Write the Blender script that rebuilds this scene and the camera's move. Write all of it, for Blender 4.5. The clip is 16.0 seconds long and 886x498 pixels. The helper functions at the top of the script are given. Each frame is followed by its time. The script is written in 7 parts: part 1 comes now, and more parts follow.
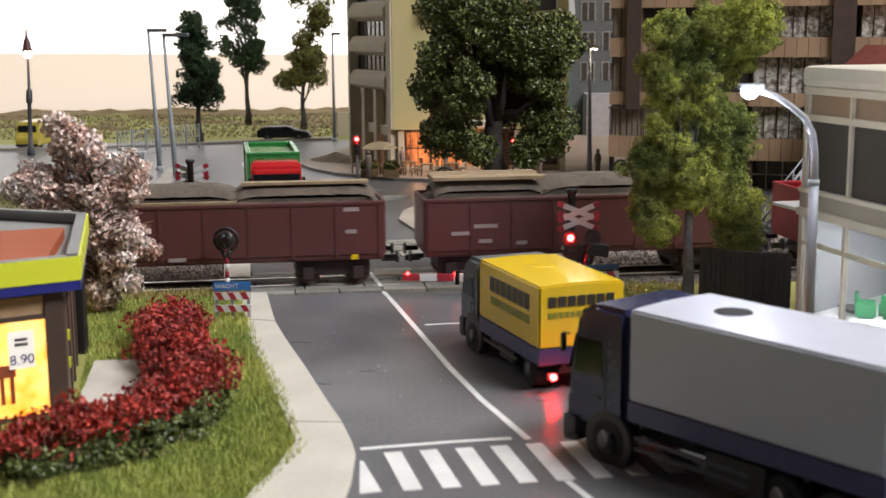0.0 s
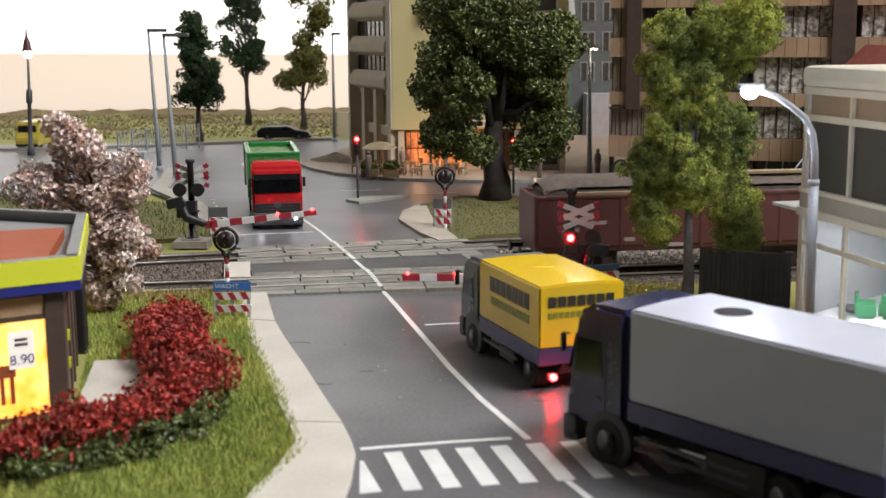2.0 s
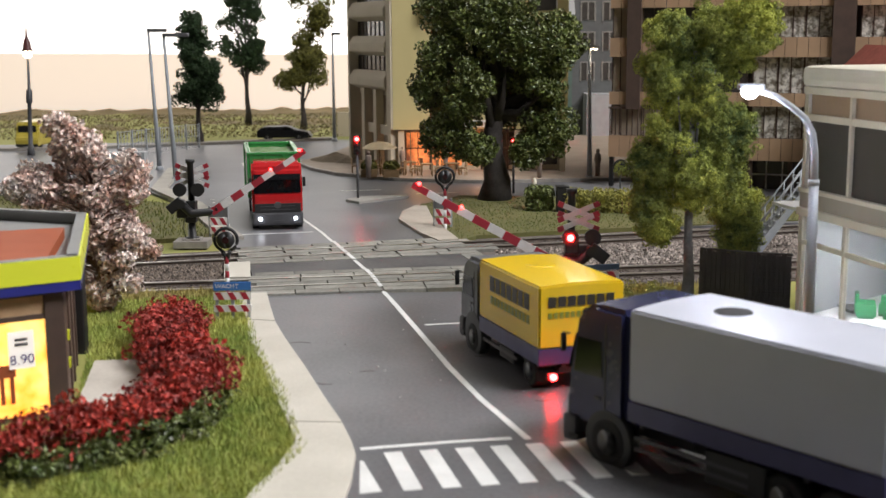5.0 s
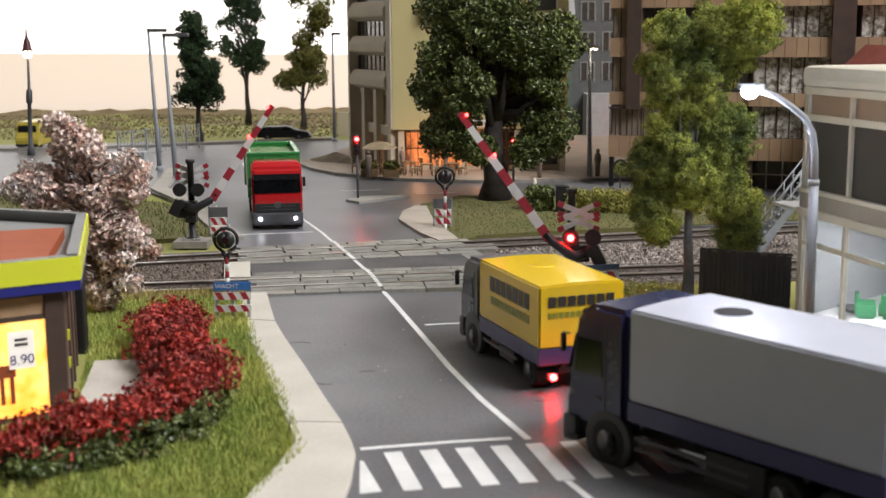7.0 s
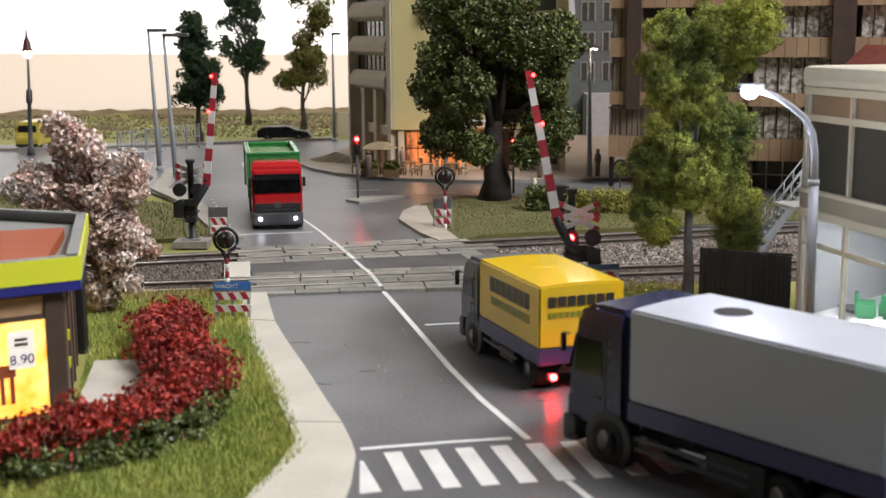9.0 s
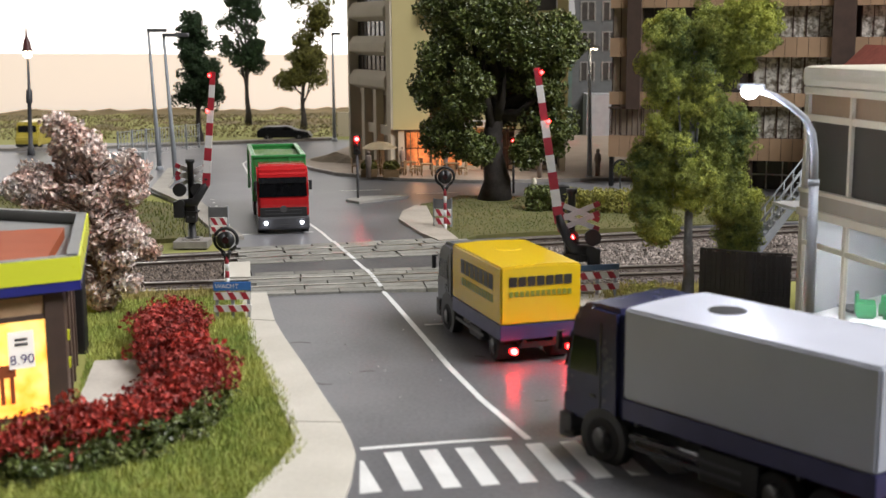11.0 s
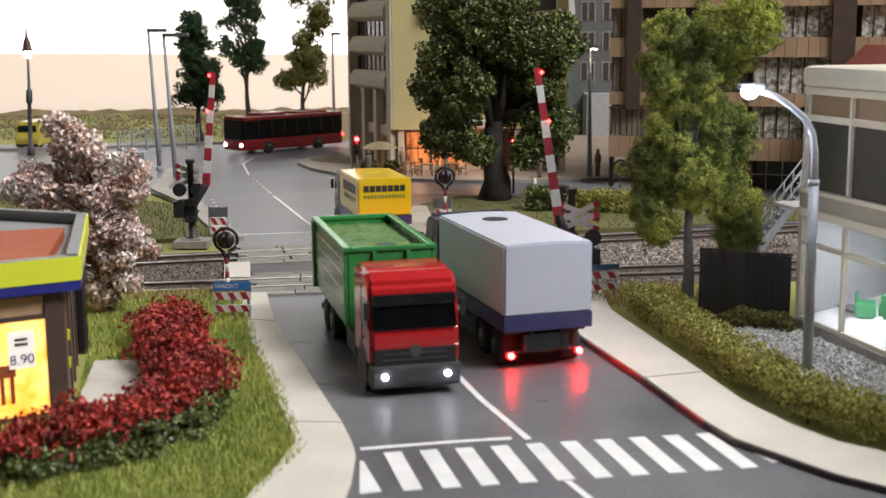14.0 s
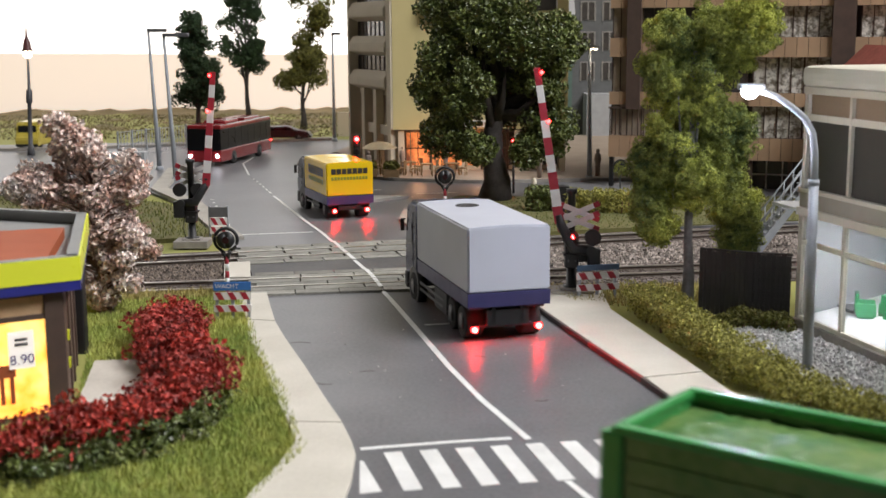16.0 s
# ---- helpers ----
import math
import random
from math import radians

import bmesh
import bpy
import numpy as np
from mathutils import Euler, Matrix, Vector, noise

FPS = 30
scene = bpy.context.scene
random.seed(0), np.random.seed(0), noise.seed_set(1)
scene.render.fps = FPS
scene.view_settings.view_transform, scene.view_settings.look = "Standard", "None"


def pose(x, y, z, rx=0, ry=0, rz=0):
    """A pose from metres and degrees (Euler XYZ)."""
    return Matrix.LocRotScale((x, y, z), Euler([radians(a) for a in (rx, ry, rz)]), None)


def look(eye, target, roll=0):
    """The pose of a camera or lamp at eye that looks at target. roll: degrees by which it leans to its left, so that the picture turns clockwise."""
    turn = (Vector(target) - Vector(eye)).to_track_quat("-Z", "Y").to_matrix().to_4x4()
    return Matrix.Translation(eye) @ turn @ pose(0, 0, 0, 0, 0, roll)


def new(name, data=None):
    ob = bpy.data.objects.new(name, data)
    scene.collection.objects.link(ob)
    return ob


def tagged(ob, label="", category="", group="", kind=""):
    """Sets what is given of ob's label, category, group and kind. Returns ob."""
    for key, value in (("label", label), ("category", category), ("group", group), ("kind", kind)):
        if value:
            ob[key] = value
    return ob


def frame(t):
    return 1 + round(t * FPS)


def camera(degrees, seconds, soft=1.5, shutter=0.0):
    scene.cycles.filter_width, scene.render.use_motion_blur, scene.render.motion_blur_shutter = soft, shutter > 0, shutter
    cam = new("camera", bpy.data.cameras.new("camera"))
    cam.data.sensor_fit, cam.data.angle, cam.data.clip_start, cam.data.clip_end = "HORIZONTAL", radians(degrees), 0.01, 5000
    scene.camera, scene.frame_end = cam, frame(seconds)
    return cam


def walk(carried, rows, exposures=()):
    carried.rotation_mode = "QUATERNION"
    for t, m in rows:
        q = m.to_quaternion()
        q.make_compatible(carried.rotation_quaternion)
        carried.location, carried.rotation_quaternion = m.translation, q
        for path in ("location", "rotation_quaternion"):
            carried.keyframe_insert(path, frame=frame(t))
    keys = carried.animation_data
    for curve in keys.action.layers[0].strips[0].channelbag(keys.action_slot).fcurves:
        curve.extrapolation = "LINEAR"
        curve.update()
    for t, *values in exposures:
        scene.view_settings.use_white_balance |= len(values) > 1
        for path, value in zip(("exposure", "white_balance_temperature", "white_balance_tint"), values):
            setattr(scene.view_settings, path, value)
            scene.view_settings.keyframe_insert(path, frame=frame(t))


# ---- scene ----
# The place is a model railway at 1:87. Plan numbers are in full-size metres and scaled by S.
S = 1 / 87
cam = camera(39.23, 16.0, soft=1.45, shutter=0.3)
EYE = (0, 0, 9.222 * S)
cam.data.dof.use_dof, cam.data.dof.focus_distance, cam.data.dof.aperture_fstop = True, 54 * S, 36
AIM = Matrix.Translation(EYE) @ pose(0, 0, 0, 90 - 9.997) @ pose(0, 0, 0, 0, 0, -0.374)
walk(cam, [(0, AIM), (16.0, AIM)], [(0, 0.0), (16.0, 0.0)])


# ---- light ----
def area_lamp(name, eye, target, sx, sy, power, colour):
    data = bpy.data.lights.new(name, "AREA")
    data.shape, data.size, data.size_y, data.energy, data.color = "RECTANGLE", sx, sy, power, colour
    ob = new(name, data)
    ob.matrix_basis = look(eye, target)
    return ob


def point_lamp(name, x, y, z, power, colour, r=0.3):
    data = bpy.data.lights.new(name, "POINT")
    data.energy, data.color, data.shadow_soft_size = power, colour, r * S
    ob = new(name, data)
    ob.location = (x * S, y * S, z * S)
    return ob


world = bpy.data.worlds.new("room_air")
scene.world = world
world.use_nodes = True
world.node_tree.nodes["Background"].inputs[0].default_value = (1.0, 0.98, 0.97, 1)
world.node_tree.nodes["Background"].inputs[1].default_value = 0.09
# first two: ceiling lamps of the exhibition room, over and behind the layout
area_lamp("room_lamp", (0.85, 0.0, 1.1), (0.05, 0.55, 0), 0.7, 0.4, 23.5, (0.97, 0.972, 1.0))
area_lamp("room_lamp", (0.45, 0.8, 1.3), (0.1, 1.0, 0), 1.0, 0.3, 9.8, (1.0, 0.95, 0.93))
# added fill from the left that brightens the balcony wing; no known source
area_lamp("room_lamp", (-1.1, 1.25, 1.0), (-0.12, 1.0, 0.05), 0.6, 0.3, 3.8, (1.0, 0.95, 0.92))


# ---- materials ----
def mat(name, c1, c2=None, rough=0.6, metal=0.0, scale=2.0, fine=30.0, bump=0.2, glow=None, power=0.0, vary=0.0, spread=0.5, coat=0.0, island=0.0, spec=0.5):
    """Two colours mixed by noise at two sizes (per full-size metre), with fine relief."""
    m = bpy.data.materials.new(name)
    m.use_nodes = True
    nt = m.node_tree
    b = nt.nodes["Principled BSDF"]
    c2 = c2 or tuple(v * 0.8 for v in c1)
    tc = nt.nodes.new("ShaderNodeTexCoord")
    n1, n2 = nt.nodes.new("ShaderNodeTexNoise"), nt.nodes.new("ShaderNodeTexNoise")
    n1.inputs["Scale"].default_value, n2.inputs["Scale"].default_value = scale / S, fine / S
    n1.inputs["Detail"].default_value, n2.inputs["Detail"].default_value = 4, 2
    for n in (n1, n2):
        nt.links.new(tc.outputs["Object"], n.inputs["Vector"])
    add = nt.nodes.new("ShaderNodeMath")
    add.operation = "MULTIPLY_ADD"
    nt.links.new(n2.outputs["Fac"], add.inputs[0])
    add.inputs[1].default_value = 0.5
    nt.links.new(n1.outputs["Fac"], add.inputs[2])
    ramp = nt.nodes.new("ShaderNodeMapRange")
    ramp.inputs["From Min"].default_value, ramp.inputs["From Max"].default_value = 0.75 - spread * 0.5, 0.75 + spread * 0.5
    nt.links.new(add.outputs[0], ramp.inputs["Value"])
    mix = nt.nodes.new("ShaderNodeMix")
    mix.data_type = "RGBA"
    mix.inputs["A"].default_value, mix.inputs["B"].default_value = (*c1, 1), (*c2, 1)
    nt.links.new(ramp.outputs[0], mix.inputs["Factor"])
    out = mix.outputs["Result"]
    if vary or island:
        hsv = nt.nodes.new("ShaderNodeHueSaturation")
        if island:
            rnd = nt.nodes.new("ShaderNodeNewGeometry").outputs["Random Per Island"]
        else:
            rnd = nt.nodes.new("ShaderNodeObjectInfo").outputs["Random"]
        mr = nt.nodes.new("ShaderNodeMapRange")
        k = vary or island
        mr.inputs["To Min"].default_value, mr.inputs["To Max"].default_value = 1 - k, 1 + k
        nt.links.new(rnd, mr.inputs["Value"])
        nt.links.new(mr.outputs[0], hsv.inputs["Value"])
        nt.links.new(out, hsv.inputs["Color"])
        out = hsv.outputs["Color"]
    nt.links.new(out, b.inputs["Base Color"])
    rr = nt.nodes.new("ShaderNodeMapRange")
    rr.inputs["To Min"].default_value, rr.inputs["To Max"].default_value = max(0.02, rough - 0.08), min(1, rough + 0.08)
    nt.links.new(n1.outputs["Fac"], rr.inputs["Value"])
    nt.links.new(rr.outputs[0], b.inputs["Roughness"])
    b.inputs["Metallic"].default_value = metal
    b.inputs["Specular IOR Level"].default_value = spec
    b.inputs["Coat Weight"].default_value = coat
    if bump:
        bp = nt.nodes.new("ShaderNodeBump")
        bp.inputs["Strength"].default_value, bp.inputs["Distance"].default_value = bump, 0.02 * S
        nt.links.new(n2.outputs["Fac"], bp.inputs["Height"])
        nt.links.new(bp.outputs[0], b.inputs["Normal"])
    if glow:
        if glow == "base":
            nt.links.new(out, b.inputs["Emission Color"])
        else:
            b.inputs["Emission Color"].default_value = (*glow, 1)
        b.inputs["Emission Strength"].default_value = power
    return m


def glass(name, colour, rough=0.05, alpha=0.25):
    """A thin tinted pane."""
    m = bpy.data.materials.new(name)
    m.use_nodes = True
    nt = m.node_tree
    b = nt.nodes["Principled BSDF"]
    b.inputs["Base Color"].default_value = (*colour, 1)
    b.inputs["Roughness"].default_value = rough
    b.inputs["Alpha"].default_value = alpha
    return m


ASPHALT = mat("asphalt", (0.07, 0.071, 0.078), (0.185, 0.183, 0.19), 0.40, scale=0.22, fine=9, bump=0.14, spread=0.55, spec=0.34)
PAINT_W = mat("road_paint", (0.82, 0.82, 0.80), (0.6, 0.6, 0.58), 0.5, scale=1.2, fine=12, spread=0.8)
PAVING = mat("paving_card", (0.60, 0.565, 0.49), (0.50, 0.47, 0.40), 0.75, scale=0.5, fine=12, vary=0.05)
KERB = mat("kerb_stone", (0.34, 0.31, 0.27), (0.22, 0.2, 0.18), 0.7)
KERB_DARK = mat("kerb_dark", (0.05, 0.04, 0.04), (0.09, 0.07, 0.06), 0.6)
KERB_RED = mat("kerb_red", (0.45, 0.05, 0.04), (0.2, 0.04, 0.04), 0.5, scale=1.0)
SLAB = mat("crossing_slab", (0.33, 0.32, 0.28), (0.15, 0.145, 0.125), 0.75, scale=0.8, fine=7, vary=0.16, spread=0.6, bump=0.4)
RAIL = mat("rail_steel", (0.72, 0.69, 0.64), (0.5, 0.45, 0.4), 0.32, 0.85)
RUST = mat("rail_rust", (0.10, 0.07, 0.05), (0.06, 0.045, 0.035), 0.8)
SLEEPER = mat("sleeper", (0.06, 0.045, 0.035), (0.10, 0.08, 0.06), 0.8)
BALLAST = mat("ballast_bed", (0.17, 0.14, 0.12), (0.09, 0.075, 0.065), 0.9, scale=3, fine=9, bump=0.8)
STONE = mat("ballast_stone", (0.31, 0.265, 0.23), (0.17, 0.14, 0.12), 0.85, island=0.65)
STONE_B = mat("brown_ballast_stone", (0.19, 0.15, 0.12), (0.095, 0.075, 0.06), 0.85, island=0.7)
STONE_D = mat("dark_ballast_stone", (0.12, 0.095, 0.08), (0.075, 0.06, 0.05), 0.85, island=0.5)
GUARD = mat("dark_guard", (0.07, 0.07, 0.075), (0.05, 0.05, 0.055), 0.5)
STONE_L = mat("gravel_stone", (0.55, 0.54, 0.52), (0.4, 0.39, 0.37), 0.8, island=0.45)
EARTH = mat("grass_mat", (0.24, 0.27, 0.06), (0.33, 0.30, 0.10), 0.95, scale=0.35, fine=8, bump=0.9, spread=0.8)
DRY = mat("dry_grass_mat", (0.27, 0.19, 0.085), (0.09, 0.075, 0.03), 0.95, scale=0.14, fine=1.5, bump=0.9, spread=0.6)
# random dark and yellow-green patches, for the lawn's own tone and hedge shade
GRASS = mat("grass_blade", (0.20, 0.30, 0.055), (0.56, 0.55, 0.15), 0.7, scale=0.25, fine=2, bump=0, island=0.4, spread=0.55)
GRASS_DRY = mat("dry_grass_blade", (0.36, 0.31, 0.10), (0.46, 0.37, 0.15), 0.8, scale=0.3, bump=0, island=0.35)
PATH = mat("path_card", (0.62, 0.57, 0.50), (0.48, 0.44, 0.38), 0.85, scale=0.6, fine=8)
LEAF_DARK = mat("dark_leaf", (0.04, 0.07, 0.016), (0.18, 0.20, 0.055), 0.42, bump=0, island=0.65)
# strong light-dark green contrast paints in bright clump tops and shaded gaps
LEAF_LIME = mat("lime_foam", (0.48, 0.50, 0.085), (0.075, 0.115, 0.035), 0.85, scale=0.42, fine=4, bump=0, island=0.25, spread=0.38)
LEAF_PINE = mat("pine_foam", (0.02, 0.045, 0.015), (0.035, 0.065, 0.022), 0.85, bump=0, island=0.5)
LEAF_OLIVE = mat("olive_foam", (0.17, 0.16, 0.03), (0.09, 0.09, 0.02), 0.85, bump=0, island=0.5)
LEAF_HEDGE = mat("hedge_foam", (0.44, 0.42, 0.10), (0.22, 0.21, 0.05), 0.85, bump=0, island=0.5)
LEAF_RED = mat("red_foam", (0.52, 0.05, 0.03), (0.16, 0.02, 0.018), 0.6, scale=0.9, bump=0, island=0.6)
BLOSSOM = mat("blossom", (1.0, 0.93, 0.88), (0.50, 0.27, 0.19), 0.5, scale=1.3, fine=5, bump=0, island=0.6, spread=0.5)
GRASS_FAR = mat("far_grass_blade", (0.09, 0.125, 0.025), (0.20, 0.18, 0.06), 0.85, scale=0.3, fine=3, bump=0, island=0.45, spread=0.5)
PRICE = mat("price_board", (0.8, 0.78, 0.74), glow=(1, 0.9, 0.8), power=0.55, bump=0)
TWIG = mat("twig", (0.24, 0.14, 0.09), (0.14, 0.08, 0.055), 0.9)
BARK = mat("bark", (0.055, 0.045, 0.04), (0.03, 0.025, 0.022), 0.9, scale=2, fine=8, bump=0.8)
BARK_G = mat("grey_bark", (0.26, 0.25, 0.24), (0.15, 0.145, 0.14), 0.85, scale=2, fine=8, bump=0.6)
WHITE = mat("truck_white", (0.54, 0.56, 0.635), (0.50, 0.52, 0.59), 0.4, scale=0.6, bump=0.03)
NAVY = mat("navy_plastic", (0.045, 0.042, 0.13), (0.035, 0.032, 0.10), 0.35, bump=0.03)
NAVY_CAB = mat("navy_cab", (0.028, 0.03, 0.085), (0.022, 0.024, 0.065), 0.25, bump=0.02)
YELLOW = mat("yellow_plastic", (0.80, 0.55, 0.015), (0.76, 0.50, 0.012), 0.16, scale=0.6, bump=0.02)
GREY_SIDE = mat("grey_cab", (0.11, 0.115, 0.13), (0.08, 0.085, 0.1), 0.3, bump=0.02)
BLACK = mat("black_plastic", (0.012, 0.012, 0.013), (0.02, 0.02, 0.02), 0.45, bump=0.05)
RUBBER = mat("tyre_rubber", (0.014, 0.014, 0.014), (0.02, 0.02, 0.02), 0.8)
RIM = mat("rim", (0.13, 0.13, 0.13), (0.08, 0.08, 0.08), 0.45, 0.4)
CHASSIS = mat("chassis", (0.02, 0.02, 0.022), (0.035, 0.035, 0.035), 0.6)
GLAZE = mat("dark_glass", (0.008, 0.009, 0.01), (0.01, 0.01, 0.012), 0.12, bump=0, spec=0.35)
RED_CAB = mat("red_cab", (0.48, 0.018, 0.02), (0.42, 0.014, 0.016), 0.14, bump=0.02, coat=0.4)
GREEN_BIN = mat("green_bin", (0.05, 0.30, 0.08), (0.04, 0.23, 0.06), 0.25, bump=0.03)
GREY_BIN = mat("glossy_olive_panel", (0.16, 0.24, 0.11), (0.06, 0.17, 0.055), 0.2, scale=0.7, fine=5, spread=0.5)
BUS_RED = mat("bus_red", (0.22, 0.014, 0.018), (0.18, 0.011, 0.014), 0.2, bump=0.02)
GLOW_RED = mat("red_lamp", (0.6, 0.02, 0.02), glow=(1, 0.005, 0.005), power=200, bump=0)
GLOW_BOOM = mat("boom_red_lamp", (0.6, 0.02, 0.02), glow=(1, 0.01, 0.01), power=55, bump=0)
GLOW_HOT = mat("lamp_core", (1, 0.8, 0.7), glow=(1, 0.16, 0.10), power=16, bump=0)
GLOW_WHITE = mat("white_lamp", (0.9, 0.9, 1), glow=(0.85, 0.9, 1), power=28, bump=0)
GLOW_LED = mat("led_lamp", (0.9, 0.9, 1), glow=(0.75, 0.8, 1), power=300, bump=0)
GLOW_WARM = mat("warm_lamp", (1, 0.8, 0.5), glow=(1, 0.72, 0.45), power=12, bump=0)
LENS_OFF = mat("dark_lens", (0.03, 0.012, 0.012), (0.02, 0.01, 0.01), 0.2, bump=0)
SIGN_RED = mat("sign_red", (0.40, 0.03, 0.05), (0.33, 0.025, 0.04), 0.45, bump=0.03)
SIGN_WHITE = mat("sign_white", (0.78, 0.76, 0.74), (0.66, 0.64, 0.62), 0.5, bump=0.03)
SIGN_BLUE = mat("sign_blue", (0.04, 0.17, 0.48), (0.035, 0.14, 0.4), 0.45, bump=0.03)
STEEL = mat("grey_steel", (0.36, 0.38, 0.40), (0.28, 0.3, 0.32), 0.55, 0.0)
POLE_DARK = mat("dark_pole", (0.06, 0.06, 0.065), (0.09, 0.09, 0.095), 0.5)
WAGON = mat("wagon_brown", (0.12, 0.038, 0.034), (0.085, 0.028, 0.026), 0.5, scale=0.5, fine=10, spread=0.8)
WAGON_RED = mat("wagon_red", (0.33, 0.02, 0.025), (0.26, 0.016, 0.02), 0.45)
TIMBER = mat("timber", (0.36, 0.27, 0.16), (0.24, 0.17, 0.10), 0.8, scale=1.5, fine=9, vary=0.25)
SCRAP = mat("dark_load", (0.16, 0.125, 0.095), (0.07, 0.055, 0.045), 0.9, scale=1.2, fine=6, bump=0.8)
CREAM = mat("yellow_render", (0.62, 0.52, 0.25), (0.56, 0.47, 0.22), 0.8, scale=0.4, bump=0.1)
BEIGE = mat("beige_render", (0.58, 0.51, 0.39), (0.5, 0.44, 0.34), 0.85, scale=0.4, bump=0.1)
TAN = mat("tan_panel", (0.46, 0.30, 0.18), (0.38, 0.25, 0.15), 0.75, scale=0.6, vary=0.1)
BROWN = mat("brown_frame", (0.095, 0.06, 0.045), (0.07, 0.045, 0.035), 0.6)
GREY_WALL = mat("grey_render", (0.13, 0.13, 0.127), (0.10, 0.10, 0.098), 0.85)
GREEN_WALL = mat("green_render", (0.10, 0.16, 0.13), (0.08, 0.13, 0.11), 0.8)
OFFWHITE = mat("off_white_plastic", (0.66, 0.62, 0.50), (0.6, 0.56, 0.45), 0.5, scale=0.5)
LACE = mat("lace_curtain", (0.8, 0.76, 0.68), (0.2, 0.17, 0.13), 0.9, scale=3.5, fine=8, spread=0.25)
CURTAIN = mat("curtain", (0.55, 0.46, 0.36), (0.4, 0.33, 0.26), 0.9, scale=2)
WINDOW = mat("window_pane", (0.05, 0.045, 0.042), (0.08, 0.07, 0.06), 0.15, bump=0)
BRONZE = mat("bronze_pane", (0.045, 0.042, 0.034), (0.06, 0.055, 0.045), 0.4, scale=0.3, bump=0, spec=0.3)
TERRA = mat("terracotta", (0.42, 0.10, 0.035), (0.34, 0.08, 0.03), 0.7, scale=0.7)
GREY_ROOF = mat("roof_grey", (0.25, 0.25, 0.24), (0.33, 0.325, 0.315), 0.7, scale=0.6)
LIME = mat("lime_fascia", (0.85, 0.90, 0.06), (0.80, 0.85, 0.05), 0.3, bump=0.02)
BLUE = mat("blue_fascia", (0.03, 0.035, 0.28), (0.025, 0.03, 0.22), 0.3, bump=0.02)
ORANGE_LIT = mat("lit_poster", (1.0, 0.33, 0.02), (1.0, 0.72, 0.22), 0.6, scale=0.8, fine=3, glow="base", power=1.5, spread=0.45)
FIRE_LIT = mat("lit_room", (1.0, 0.33, 0.10), (0.16, 0.05, 0.025), 0.7, scale=0.9, fine=4, glow="base", power=0.75, spread=0.4)
ROOM_WHITE = mat("room_white", (0.80, 0.80, 0.80), (0.74, 0.74, 0.75), 0.6)
ROOM_GREY = mat("room_grey", (0.42, 0.43, 0.45), (0.36, 0.37, 0.39), 0.8)
CHAIR_GREEN = mat("green_chair", (0.03, 0.35, 0.13), (0.02, 0.28, 0.10), 0.4)
CAR_BLACK = mat("car_black", (0.01, 0.012, 0.014), (0.015, 0.016, 0.018), 0.35, bump=0, spec=0.35)
VAN_YELLOW = mat("van_yellow", (0.5, 0.4, 0.06), (0.4, 0.32, 0.05), 0.3)
FIG = mat("figure_plastic", (0.3, 0.24, 0.2), (0.18, 0.14, 0.12), 0.6)
# emission on the plain board stands in for light falling on it
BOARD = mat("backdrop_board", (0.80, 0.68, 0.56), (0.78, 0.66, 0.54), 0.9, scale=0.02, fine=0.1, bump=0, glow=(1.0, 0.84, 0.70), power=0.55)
SKY_LIT = mat("lit_sky", (1, 1, 1), glow=(1.0, 0.98, 0.96), power=1.2, bump=0)
WALL_ROOM = mat("room_wall", (0.16, 0.155, 0.15), (0.13, 0.125, 0.12), 0.9, scale=0.02, fine=0.2)
PARASOL = mat("parasol_cloth", (0.6, 0.5, 0.33), (0.5, 0.42, 0.28), 0.8)
WOOD = mat("wood_furniture", (0.3, 0.19, 0.09), (0.2, 0.13, 0.06), 0.7)
RETRO = mat("dish_grey", (0.15, 0.15, 0.155), (0.1, 0.1, 0.1), 0.3)
GLASS = glass("clear_glass", (0.75, 0.8, 0.8), 0.04, 0.12)


# ---- mesh helpers, in full-size metres ----
def box(bm, x0, x1, y0, y1, z0, z1, bev=0.0, m=None):
    vs = bmesh.ops.create_cube(bm, size=1)["verts"]
    for v in vs:
        v.co = Vector((x0 + (v.co.x + 0.5) * (x1 - x0), y0 + (v.co.y + 0.5) * (y1 - y0), z0 + (v.co.z + 0.5) * (z1 - z0)))
    if bev:
        es = list({e for v in vs for e in v.link_edges})
        r = bmesh.ops.bevel(bm, geom=es, offset=bev, segments=2, affect="EDGES", profile=0.6)
        vs = list({v for f in r["faces"] for v in f.verts} | {v for v in vs if v.is_valid})
    if m:
        bmesh.ops.transform(bm, matrix=m, verts=vs)
    return vs


def tube(bm, pts, rad, seg=8, cap=True):
    """A round bar along pts; rad is one radius or one for each point."""
    pts = [Vector(p) for p in pts]
    rads = rad if isinstance(rad, (list, tuple)) else [rad] * len(pts)
    rings = []
    for i, p in enumerate(pts):
        d = (pts[min(i + 1, len(pts) - 1)] - pts[max(i - 1, 0)]).normalized()
        a = d.cross(Vector((0, 0, 1)) if abs(d.z) < 0.9 else Vector((1, 0, 0))).normalized()
        b = d.cross(a)
        rings.append([bm.verts.new(p + (a * math.cos(t) + b * math.sin(t)) * rads[i]) for t in (2 * math.pi * k / seg for k in range(seg))])
    for r0, r1 in zip(rings, rings[1:]):
        for k in range(seg):
            f = bm.faces.new((r0[k], r0[(k + 1) % seg], r1[(k + 1) % seg], r1[k]))
            f.smooth = True
    if cap:
        bm.faces.new(rings[0][::-1]), bm.faces.new(rings[-1])


